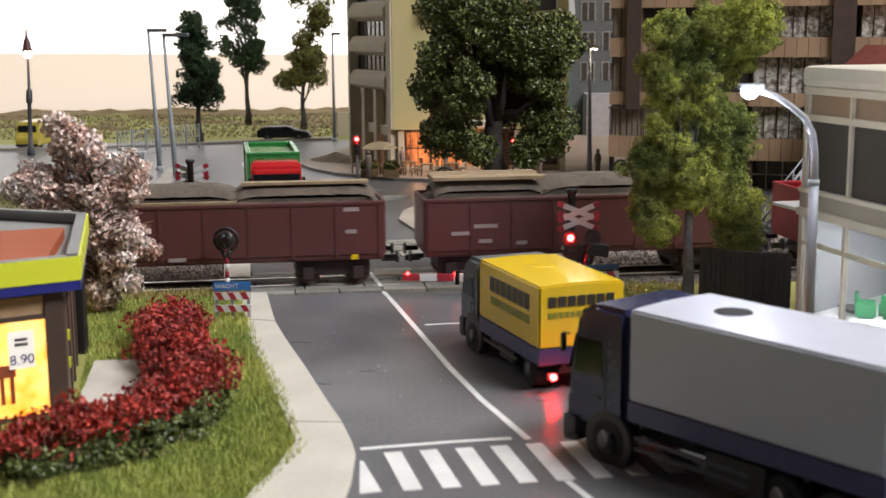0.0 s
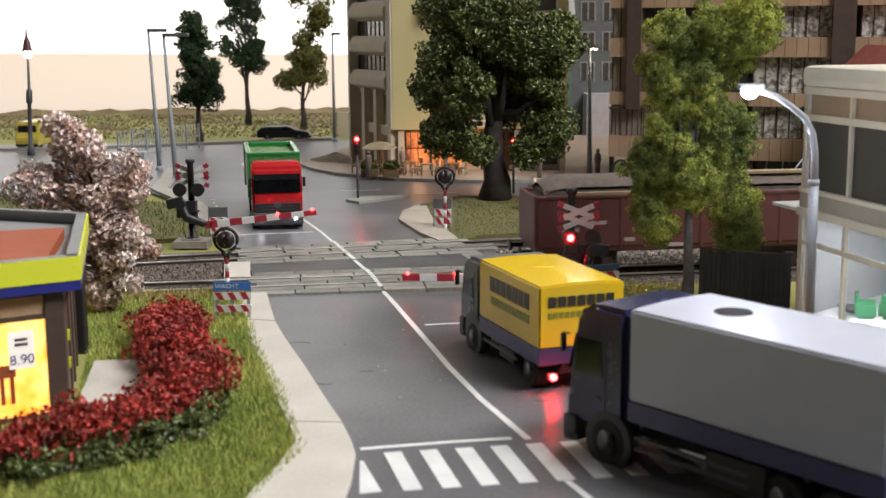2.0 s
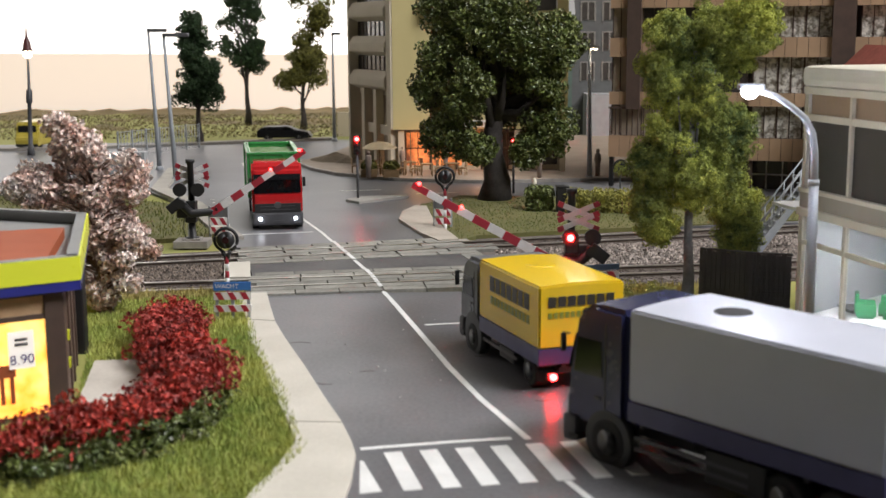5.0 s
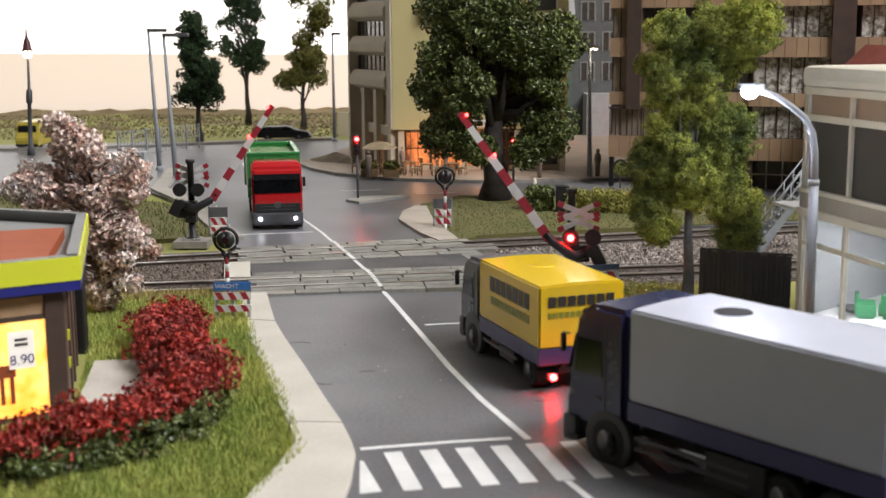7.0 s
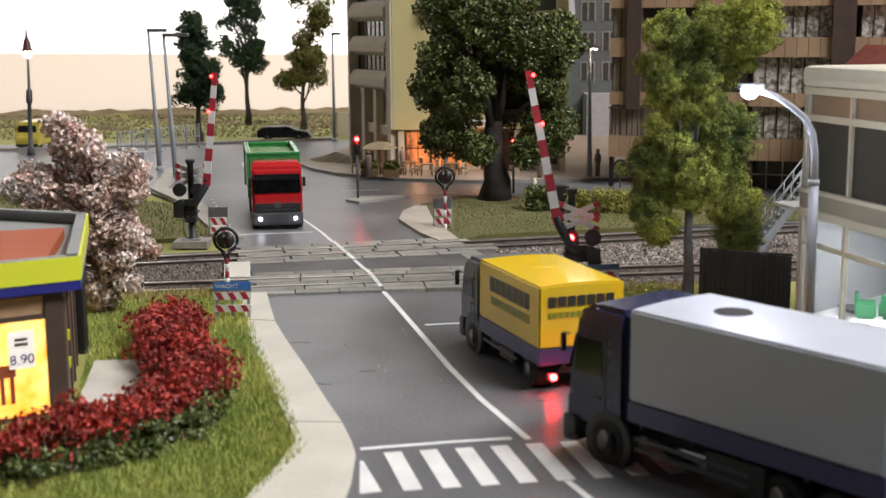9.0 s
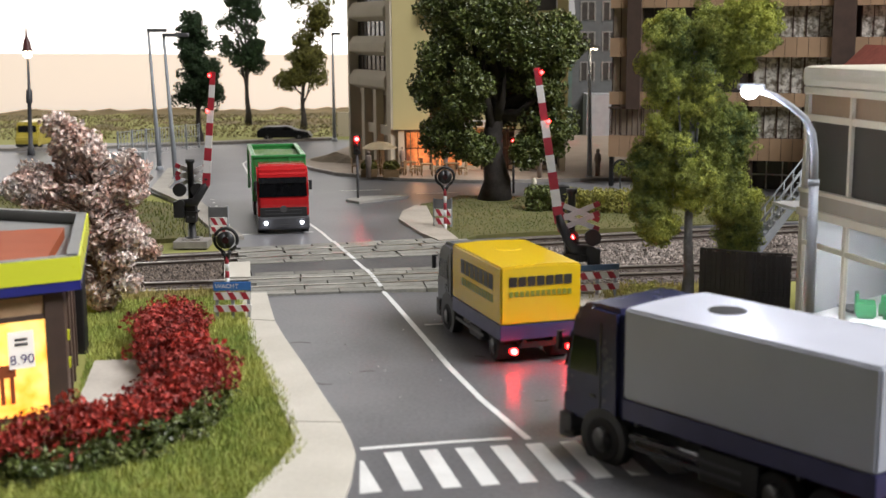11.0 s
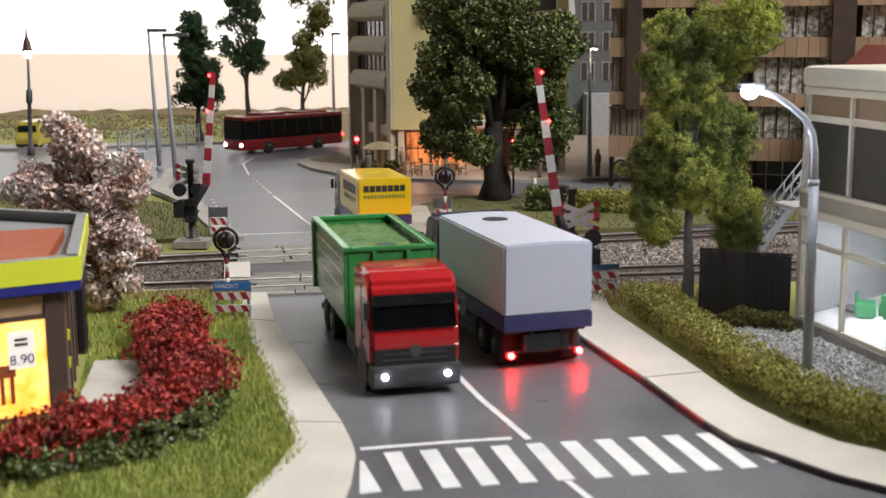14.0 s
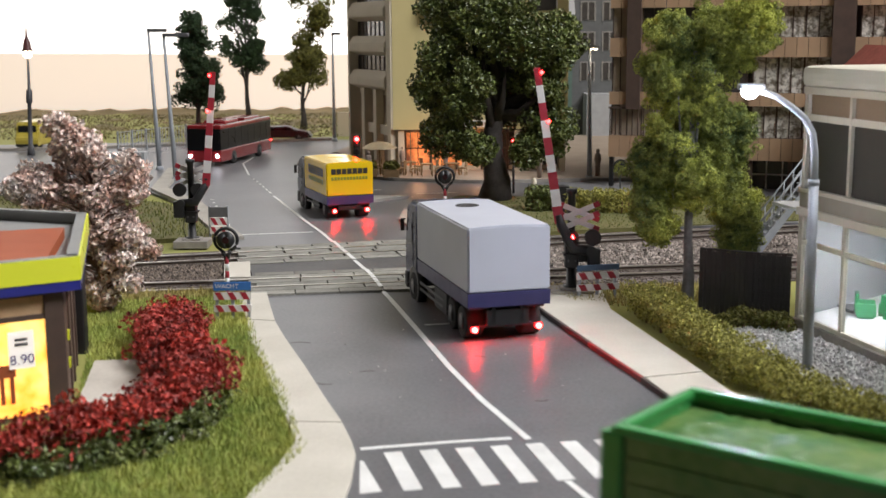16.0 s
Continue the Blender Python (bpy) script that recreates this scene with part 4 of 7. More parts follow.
def motions():
    def go(ob, rows):
        walk(ob, [(r[0], pose(r[1] * S, r[2] * S, 0, 0, 0, r[3])) for r in rows])

    go(YELLOW_TRUCK, [(0, 3.55, 31.10, 19.4), (9.2, 3.55, 31.10, 19.4), (10.1, 3.53, 31.2, 19.3), (10.8, 3.0, 32.8, 18.4), (11.5, 1.75, 36.66, 16.4), (12, 0.56, 41.0, 15.2), (12.5, -0.47, 46.0, 14.4), (13, -1.52, 50.4, 14.4), (13.5, -2.2, 53.0, 14.8),
                      (14, -2.53, 54.1, 15.5), (14.5, -2.83, 55.14, 16.5), (15, -3.49, 57.35, 18.0), (15.5, -4.3, 60.2, 20.5), (16, -4.57, 61.01, 21.0)])
    go(WHITE_TRUCK, [(0, 8.597, 21.160, 38.44), (9.2, 8.597, 21.160, 38.44), (10.6, 8.580, 21.167, 38.3), (11.3, 8.312, 21.434, 36.9), (11.5, 8.158, 21.548, 35.4), (12, 7.529, 22.104, 30.7), (12.5, 6.520, 23.324, 24.17),
                     (13, 5.274, 26.183, 19.7), (13.5, 4.038, 29.849, 18.0), (14, 2.874, 33.166, 17.1), (14.5, 2.081, 35.803, 15.8), (14.9, 1.962, 36.149, 15.4), (16, 1.962, 36.149, 15.4)])
    go(TIPPER, [(0, -7.74, 57.82, 10.2), (9.2, -7.74, 57.82, 10.2), (10.4, -7.72, 57.75, 10.2), (11.0, -7.3, 56.5, 10.5), (11.5, -6.62, 54.28, 11.0), (12, -5.67, 50.98, 11.8), (12.5, -4.69, 46.85, 12.2), (13, -3.43, 41.47, 12.5), (13.5, -2.11, 35.95, 13.4),
                (14, -0.72, 30.78, 13.8), (14.5, 0.59, 25.52, 13.4), (15, 2.10, 19.63, 15.0), (15.5, 4.97, 15.18, 25.4), (16, 10.55, 13.2, 51.7)])
    go(BUS, [(0, -0.6, 99.4, -88), (11.0, -0.6, 99.4, -88), (11.6, -3.4, 99.5, -84), (12.2, -7.2, 99.4, -76), (12.5, -9.2, 99.2, -69), (13, -12.05, 98.45, -60), (13.5, -14.24, 97.34, -52.5), (14, -15.85, 94.41, -44.9), (14.5, -16.6, 91.9, -34), (15, -16.9, 89.49, -24.4),
             (15.5, -16.75, 87.5, -18), (16, -16.5, 85.9, -12.9)])
    for w, x in TRAIN:
        go(w, [(t, x + 9.05 * t, NEAR_Y(x + 9.05 * t), 8.42) for t in (0, 2.0, 4.0, 5.5)] + [(7.0, x + 9.05 * 6.0, NEAR_Y(x + 9.05 * 6.0), 8.42), (16, x + 9.05 * 6.0, NEAR_Y(x + 9.05 * 6.0), 8.42)])
    up_l = [(0, -1.7), (2.9, -1.7), (3.5, 8), (4.2, 15.9), (5.2, 27.5), (6.3, 40.6), (7, 48.1), (7.5, 54.2), (8, 61), (8.5, 68.5), (9, 75.6), (9.4, 76.5), (16, 76.5)]
    up_r = [(0, -7.1), (2.9, -7.1), (3.5, 0.9), (4.2, 10.9), (5.2, 24), (6.3, 37.6), (7, 47.2), (7.5, 52.5), (8, 58.5), (8.5, 65.7), (9, 70.8), (9.5, 73.5), (16, 73.5)]
    walk(BOOM_L, [(t, pose(*BOOM_L_AT, 0, -(a - 76.5), 0)) for t, a in up_l])
    walk(BOOM_R, [(t, pose(*BOOM_R_AT, 0, (a - 73.5), 0)) for t, a in up_r])


YELLOW_TRUCK, WHITE_TRUCK, TIPPER, BUS = yellow_truck(), white_truck(), tipper(), bus()
LOADS = ([(-6.25, 6.25, -1.28, 1.28, 3.45, SCRAP), (-6.0, 1.2, -1.1, 1.0, 3.86, SCRAP), (1.0, 6.1, -1.1, 1.0, 3.82, SCRAP), (1.2, 6.0, -0.9, -0.4, 3.92, TIMBER), (-5.0, 1.3, -1.43, -1.2, 3.34, TIMBER)],
         [(-6.25, 6.25, -1.28, 1.28, 3.5, SCRAP), (-6.0, -1.9, -1.15, 1.1, 3.84, SCRAP), (-6.05, -1.85, -1.1, 1.0, 3.95, TIMBER), (-2.0, 6.1, -1.15, 1.1, 3.92, SCRAP)],
         [])
TRAIN = [(wagon("open_wagon", "brown open wagon loaded with dark timber", WAGON, LOADS[0]), -8.6),
         (wagon("open_wagon", "brown open wagon with pale timber stack", WAGON, LOADS[1]), 5.45),
         (wagon("open_wagon", "bright red open goods wagon", WAGON_RED, LOADS[2]), 19.7)]


# ---- barriers ----
def barrier(name, x, y, px, pz, base, tip, wide, side, label, lamp_x, lamp_z):
    """A level crossing barrier; the boom turns about (px, pz) and is drawn raised. side: +1 when its boom falls to the right."""
    t = thing(name, x, y, 0, 0, label, "level crossing barrier", "level crossing barriers")
    part("foot", cbox(-0.75, 0.75, -0.6, 0.6, -0.1, 0.22, 0.03), KERB, t, "grey concrete foot")
    bm = B()
    tube(bm, [(0, 0, 0.2), (0, 0, 0.34), (0, 0, 0.36), (0, 0, 1.05)], [0.34, 0.3, 0.19, 0.16], 12)
    part("drive_post", bm, BLACK, t)
    bm = B()
    box(bm, -0.24, 0.24, -0.26, 0.26, 1.0, 1.95, 0.05)
    box(bm, -0.62 if side > 0 else 0.1, -0.1 if side > 0 else 0.62, -0.22, 0.22, 1.2, 1.78, 0.05)
    box(bm, -0.3, 0.3, -0.3, 0.3, 1.42, 1.5, 0.01)
    part("drive_box", bm, BLACK, t)
    for q in (-0.13, 0.13):
        bm = B()
        tube(bm, [(q, -0.26, 1.25), (q, -0.29, 1.25)], 0.04, 8)
        part("bolt", bm, POLE_DARK, t)
    bm = B()
    tube(bm, [(-0.3 * side, -0.1, 1.2), (-0.34 * side, -0.16, 0.7), (-0.25 * side, -0.1, 0.2)], 0.018, 6)
    part("cable", bm, BLACK, t)
    part("foot_block", cbox(-0.4, 0.4, -0.35, 0.35, 0.2, 0.3, 0.03), KERB, t)
    bm = B()
    tube(bm, [(0, 0.12, 1.9), (0, 0.12, 3.55), (0, 0.12, 3.6), (0, 0.12, 3.75)], [0.14, 0.14, 0.2, 0.2], 10)
    part("signal_mast", bm, BLACK, t)
    # crossed sign
    cr = thing("crossbuck", 0, 0)
    cr.parent = t
    cx, cy, cz = (0.22, -0.16, 2.8) if side < 0 else (0.02, 0.34, 3.0)
    for s in (-1, 1):
        for q in (-0.17, 0.17):
            a = math.atan2(0.62, 1.5)
            bm = B()
            box(bm, -0.78, 0.78, -0.02 + 0.03 * s, 0.02 + 0.03 * s, -0.09, 0.09, 0, pose(cx, cy, cz + q, 0, math.degrees(a) * s, 0))
            part("arm", bm, SIGN_WHITE, cr, "white crossbuck arm")
            for e in (-1, 1):
                bm = B()
                box(bm, e * 0.67 - 0.11, e * 0.67 + 0.11, -0.026 + 0.03 * s, 0.026 + 0.03 * s, -0.095, 0.095, 0, pose(cx, cy, cz + q, 0, math.degrees(a) * s, 0))
                part("arm_end", bm, SIGN_RED, cr, "red crossbuck tip")
    for s in (-1, 1):
        bm = B()
        tube(bm, [(lamp_x + 0.39 * s, -0.36, lamp_z), (lamp_x + 0.39 * s, -0.14, lamp_z), (lamp_x + 0.39 * s, 0.04, lamp_z), (lamp_x + 0.39 * s, 0.1, lamp_z)], [0.29, 0.28, 0.22, 0.1], 20)
        part("lamp_housing", bm, BLACK, t)
        if side < 0 and s < 0:
            bm = B()
            ball(bm, lamp_x + 0.39 * s, -0.37, lamp_z, 0.13, 2)
            part("lamp", bm, GLOW_RED, t, "lit red warning lamp")
    # turning arm: boom, bracket, counterweight
    arm = thing("boom_arm", 0, 0)
    arm.parent = t
    arm.matrix_basis = pose((px - x) * S, -0.35 * S, pz * S)
    b, e = Vector((base[0] - px, 0, base[1] - pz)), Vector((tip[0] - px, 0, tip[1] - pz))
    d = (e - b).normalized()
    ang = math.degrees(math.atan2(d.x, d.z))
    n = 9
    ln = (e - b).length
    for i in range(n):
        bm = B()
        w = wide * (1 - 0.35 * i / n)
        box(bm, -w / 2, w / 2, -0.05, 0.05, ln * i / n, ln * (i + 1) / n, 0, pose(b.x, 0, b.z, 0, ang, 0))
        part("boom_section", bm, SIGN_RED if i % 2 == 0 else SIGN_WHITE, arm, "red boom section" if i % 2 == 0 else "white boom section")
    bm = B()
    tube(bm, [(0, 0.05, 0), (b.x * 0.55, 0.0, b.z * 0.1), tuple(b * 0.95), tuple(b + d * 0.3)], [0.2, 0.2, 0.17, 0.12], 10)
    part("bracket", bm, BLACK, arm)
    bm = B()
    box(bm, -0.32 if side > 0 else -0.12, 0.12 if side > 0 else 0.32, -0.16, 0.16, -0.6, 0.12, 0.06)
    tube(bm, [(0, -0.18, 0), (0, 0.18, 0)], 0.2, 14)
    part("counterweight", bm, BLACK, arm)
    for k in (0.66, 0.97):
        bm = B()
        p = b.lerp(e, k)
        ball(bm, p.x + side * -0.14, -0.03, p.z, 0.07, 2)
        part("boom_lamp", bm, GLOW_BOOM, arm, "small red boom lamp")
    return arm


BOOM_L = barrier("barrier_far", -11.0, 53.9, -11.37, 1.85, (-10.25, 2.65), (-9.77, 7.51), 0.33, 1, "black barrier drive with raised red and white boom", -0.03, 2.45)
BOOM_R = barrier("barrier_near", 4.5, 42.9, 5.15, 1.6, (4.04, 2.6), (3.22, 7.94), 0.33, -1, "black barrier drive with red and white boom", 0.32, 2.08)
BOOM_L_AT = tuple(BOOM_L.matrix_basis.translation)
BOOM_R_AT = tuple(BOOM_R.matrix_basis.translation)


# ---- plants ----
def tree(name, x, y, label, trunk, limbs, clumps, n, size, leaf, bark, seed, fill=0.5, flatness=1.0):
    """trunk: (height, foot radius, top radius); limbs: how many; clumps: ellipsoids beside the foot."""
    rng = np.random.default_rng(seed)
    t = thing(name, x, y, 0, 0, label, "tree")
    h, r0, r1 = trunk
    bm = B()
    k = 7
    tube(bm, [(0.06 * r0 * math.sin(i * 1.9) * 4, 0.06 * r0 * math.cos(i * 1.3) * 4, -0.15 + (h + 0.15) * i / k) for i in range(k + 1)],
         [(r0 * 1.5 if i == 0 else r0 * 1.1 if i == 1 else r0 + (r1 - r0) * i / k) for i in range(k + 1)], 12)
    for i in range(limbs):
        c = clumps[int(rng.integers(len(clumps)))]
        z0 = h * (0.3 + 0.55 * rng.random())
        a = Vector((0, 0, z0))
        b = Vector((c[0], c[1], max(c[2], z0 + 0.3)))
        mid = a.lerp(b, 0.5) + Vector((0, 0, -0.15 * (b - a).length))
        tube(bm, [a, mid, a.lerp(b, 0.9)], [r1 * 1.3, r1 * 0.8, r1 * 0.3], 6)
    part("trunk", bm, bark, t)
    v, f = leaves(rng, clumps, n, size, flatness, fill)
    cloud("crown", v, f, leaf, t)
    return t


def lumps(rng, shells, n, r0, r1):
    """n clumps spread through ellipsoids (x, y, z, rx, ry, rz), more at their skins."""
    out = []
    for i in range(n):
        s = shells[int(rng.integers(len(shells)))]
        d = rng.normal(size=3)
        d /= np.linalg.norm(d)
        k = rng.random() ** 0.45
        r = r0 + (r1 - r0) * rng.random()
        out.append((s[0] + d[0] * s[3] * k, s[1] + d[1] * s[4] * k, s[2] + d[2] * s[5] * k, r, r, r * 0.8))
    return out


def foam(rng, clumps, k, r0, r1):
    """Small uneven knobs on the skins of larger clumps."""
    out = []
    for c in clumps:
        for i in range(k):
            d = rng.normal(size=3)
            d /= np.linalg.norm(d)
            r = c[3] * (r0 + (r1 - r0) * rng.random() ** 1.5)
            q = 0.55 + 0.5 * rng.random()
            out.append((c[0] + d[0] * c[3] * q, c[1] + d[1] * c[4] * q, c[2] + d[2] * c[5] * q, r * (0.8 + 0.5 * rng.random()), r, r * (0.7 + 0.4 * rng.random())))
    return out


rng = np.random.default_rng(5)
OAK = lumps(rng, [(0.3, 0.3, 7.8, 3.3, 3.0, 3.2), (-2.3, 0, 5.2, 1.6, 1.8, 1.5), (2.6, 0, 5.0, 1.7, 1.9, 1.5), (0.2, 0, 11.2, 2.8, 2.6, 2.0), (-2.9, -0.2, 8.0, 1.2, 1.4, 1.2), (3.3, 0, 8.4, 1.1, 1.5, 1.7), (-2.7, 0, 3.7, 1.2, 1.3, 0.9), (-1.2, -0.8, 2.9, 0.9, 0.8, 0.7),
                  (3.0, 0, 3.5, 1.1, 1.3, 0.7), (2.4, -0.4, 6.8, 1.6, 1.5, 1.5), (-2.4, 0, 10.2, 1.6, 1.8, 1.4), (1.6, -0.6, 2.7, 0.5, 0.6, 0.6), (-1.5, -1.6, 6.2, 1.3, 0.8, 1.3), (1.9, -1.6, 8.6, 1.4, 0.8, 1.3), (-3.4, 0, 6.6, 0.9, 1.2, 1.4), (-0.4, -1.4, 9.6, 1.6, 0.9, 1.4), (0.4, 1.6, 6.0, 2.2, 0.8, 2.6)], 520, 0.4, 0.85)
# the dark hollow before the trunk stays open
OAK = [c for c in OAK if not (-0.45 < c[0] < 1.1 and c[1] < 0.7 and 3.2 < c[2] < 7.2)]
tree("oak_tree", 2.84, 67.55, "broad dark green leafy tree with thick dark trunk", (9.0, 0.66, 0.3), 12, OAK, 92000, 0.1, LEAF_DARK, BARK, 1, 0.45, 0.8)
rng = np.random.default_rng(8)
tree("foam_tree", 8.15, 40.67, "tall lime green foam tree with grey trunk", (8.5, 0.17, 0.08), 8,
     foam(rng, lumps(rng, [(0.5, 0, 9.7, 1.8, 1.3, 1.0), (2.0, 0, 9.3, 0.75, 0.8, 0.9), (-0.9, 0, 8.9, 0.7, 0.9, 0.8), (0.5, 0.1, 8.2, 1.1, 1.0, 0.7), (-0.2, 0.1, 7.0, 1.0, 1.0, 1.0), (-0.6, 0, 5.7, 0.8, 0.9, 0.9), (1.4, 0.5, 5.6, 0.75, 0.6, 1.0), (0.4, 0.3, 4.6, 0.9, 0.7, 0.9),
                          (-1.2, 0, 3.7, 0.65, 0.8, 0.9), (0.1, -0.7, 4.2, 0.55, 0.4, 0.7), (1.4, 0.2, 3.6, 0.7, 0.7, 0.8), (1.6, 0.2, 2.1, 0.22, 0.3, 0.5), (-1.0, -0.2, 2.7, 0.3, 0.4, 0.3), (0.5, 0.6, 6.4, 1.0, 0.5, 1.5), (-0.2, 0.4, 4.6, 1.1, 0.6, 1.0), (0.3, 0.5, 8.4, 1.3, 0.7, 0.9), (1.75, 0.2, 2.5, 0.25, 0.3, 0.6), (1.5, 0.5, 5.4, 0.8, 0.5, 1.2), (1.4, 0.2, 8.9, 0.9, 0.7, 0.6), (-1.0, 0.1, 7.7, 0.6, 0.7, 0.7), (-1.3, 0.1, 4.9, 0.5, 0.7, 0.7), (1.6, 0.1, 2.9, 0.4, 0.4, 0.6), (0.2, -0.1, 7.6, 1.2, 0.9, 0.9), (0.2, 0, 6.2, 1.0, 0.9, 0.8), (1.0, 0, 9.4, 1.0, 0.9, 0.7)], 340, 0.34, 0.6), 9, 0.3, 0.58), 330000, 0.038, LEAF_LIME, BARK_G, 2, 0.22, 2.6)
rng = np.random.default_rng(11)
for x, y, h, sh, lf, lab in ((-20.2, 103.5, 6.0, [(0.0, 0, 4.6, 1.6, 1.5, 2.3), (0.1, 0, 8.0, 1.0, 1.0, 2.6), (0.5, 0, 5.5, 1.4, 1.3, 1.5)], LEAF_PINE, "slim dark green foam tree beside the road"),
                         (-19.6, 126.0, 9.0, [(-0.3, 0, 9.0, 2.3, 2.0, 3.2), (0.6, 0, 6.6, 1.7, 1.6, 1.8), (-0.3, 0, 12.5, 1.6, 1.6, 2.0)], LEAF_PINE, "tall dark green foam tree by the backdrop"),
                         (-13.4, 120.5, 7.0, [(0.7, 0, 5.2, 1.7, 1.5, 1.2), (-1.2, 0, 4.7, 1.2, 1.1, 0.9), (0.2, 0, 8.2, 1.5, 1.4, 2.4), (0.4, 0, 6.6, 1.5, 1.3, 1.2), (1.0, 0, 11.5, 1.5, 1.4, 1.8), (1.9, 0, 10.3, 0.9, 0.9, 0.7)], LEAF_OLIVE, "olive green foam tree with gaps")):
    tree("foam_tree", x, y, lab, (h, 0.26, 0.1), 8, foam(rng, lumps(rng, sh, 70, 0.55, 1.05), 6, 0.35, 0.7), 21000, 0.11, lf, BARK, int(y), 0.4, 1.2)
rng = np.random.default_rng(14)
tree("blossom_tree", -11.2, 40.2, "pink and white blossoming tree with brown twigs", (4.2, 0.2, 0.08), 16,
     lumps(rng, [(-0.9, 0, 6.05, 0.6, 0.7, 0.6), (-0.5, 0, 5.3, 0.7, 0.7, 0.6), (-2.2, 0, 4.4, 0.9, 0.9, 0.5), (-1.1, 0, 4.4, 0.9, 0.9, 0.7), (0.0, 0, 4.3, 0.9, 0.9, 0.9), (1.1, 0, 4.6, 0.5, 0.6, 0.8), (0.2, 0, 3.1, 0.8, 0.9, 0.8), (0.7, 0, 2.3, 0.8, 0.9, 0.8), (1.3, 0, 2.3, 0.4, 0.6, 0.5),
                 (0.5, 0, 1.3, 0.6, 0.7, 0.6), (-1.0, 0.2, 2.6, 0.9, 0.9, 1.0), (0.0, 0, 0.7, 0.4, 0.5, 0.4), (-2.0, 0.2, 3.8, 0.9, 0.9, 0.5), (-0.6, 0.3, 3.6, 0.9, 0.7, 0.8)], 190, 0.28, 0.5), 27000, 0.085, BLOSSOM, TWIG, 3, 0.85)
bm = B()
rr = random.Random(4)
for i in range(130):
    a, z = rr.random() * 6.28, 0.8 + 4.6 * rr.random()
    r = 1.9 * (1 - abs(z - 3) / 4.2)
    p = Vector((-0.2, 0, z - 0.7))
    q = Vector((-0.2 + r * math.cos(a), r * math.sin(a), z))
    tube(bm, [p, p.lerp(q, 0.6) + Vector((0, 0, 0.1)), q], [0.035, 0.025, 0.012], 4)
twigs = part("twig_crown", bm, TWIG)
twigs.parent = bpy.data.objects["blossom_tree"]


def hedge(name, pts, half, hgt, n, size, leaf, label, seed, rag=0.25, feet=None):
    """A clipped hedge of small leaves along a line."""
    rng = np.random.default_rng(seed)
    t = thing(name, pts[0][0], pts[0][1], 0, 0, label, "hedge")
    o = np.array(pts[0])
    clumps = []
    for a, b in zip(pts, pts[1:]):
        a, b = np.array(a) - o, np.array(b) - o
        m = max(2, int(np.hypot(*(b - a)) / 0.32))
        for k in range(m):
            c = a + (b - a) * (k + rng.random() * 0.5) / m
            for s in (-0.5, 0, 0.5):
                d = (b - a) / np.hypot(*(b - a))
                q = c + np.array((-d[1], d[0])) * s * half * 1.15
                r = half * 0.55
                for z in (0.3, 0.72):
                    clumps.append((q[0] + rng.normal() * rag * 0.3, q[1] + rng.normal() * rag * 0.3, hgt * z + rng.normal() * rag * 0.25, r * (1 + rag * rng.normal() * 0.5), r, hgt * 0.3))
    v, f = leaves(rng, clumps, n, size, 1.4, 0.4)
    v[:, 2] = np.maximum(v[:, 2], -0.1)
    if feet:
        q = v.reshape(-1, 4, 3)
        v = q[q[:, :, 2].mean(1) + 0.2 * rng.normal(size=len(q)) > 0.5 * hgt].reshape(-1, 3)
        f = f[:len(v) // 4]
    cloud("foliage", v, f, leaf, t)
    if feet:
        # dark green lower leaves, spread wide to darken the shaded grass as well
        low = [(c[0], c[1] - 0.15, 0.24, c[3] * 1.2, c[4] * 1.2, 0.36) for c in clumps[::2]]
        v, f = leaves(rng, low, n // 2, size, 1.0, 0.5)
        v[:, 2] = np.maximum(v[:, 2], -0.1)
        cloud("lower_foliage", v, f, feet, t, "dark green lower leaves")
    bm = B()
    for i in range(26):
        c = clumps[int(rng.integers(len(clumps)))]
        tube(bm, [(c[0], c[1], -0.15), (c[0] + 0.05, c[1] - 0.05, hgt * 0.7)], [0.04, 0.02], 5)
    part("stem_core", bm, TWIG, t)


hedge("red_hedge", [(-8.25, 37.4), (-7.85, 34.6), (-6.7, 31.2)], 0.85, 1.1, 13000, 0.075, LEAF_RED, "bushy red-leaved hedge on the lawn", 21, 0.5)
hedge("red_hedge", [(-6.0, 30.4), (-6.6, 28.2), (-8.2, 26.3), (-10.5, 24.6)], 0.75, 0.95, 12000, 0.07, LEAF_RED, "low ragged red-leaved hedge before the kiosk", 22, 0.7, LEAF_DARK)
# added row whose dark leaves imitate the hedge's shade on the lawn
hedge("low_plants", [(-5.55, 28.6), (-6.2, 27.0), (-7.3, 25.6), (-9.0, 24.4)], 0.45, 0.42, 7000, 0.06, LEAF_DARK, "low dark green plants added for shade before the red hedge", 28, 0.4)
hedge("green_hedge", [(6.7, 40.6), (7.15, 37.4), (7.75, 33.6), (8.75, 29.2), (9.7, 27.5), (11.6, 25.6)], 0.58, 0.95, 34000, 0.045, LEAF_HEDGE, "clipped yellow-green hedge along the pavement", 23)
hedge("green_hedge", [(6.4, 62.9), (10.6, 62.2)], 0.5, 1.2, 9000, 0.065, LEAF_HEDGE, "clipped yellow-green hedge on the far lawn", 24)
hedge("dark_bush", [(4.6, 63.6), (5.8, 63.2)], 0.6, 1.25, 4500, 0.07, LEAF_DARK, "round dark green bush on the far lawn", 25)
hedge("dark_bush", [(9.0, 38.2), (10.8, 37.2)], 0.45, 0.5, 3500, 0.05, LEAF_OLIVE, "low olive bush at the fence foot", 26)

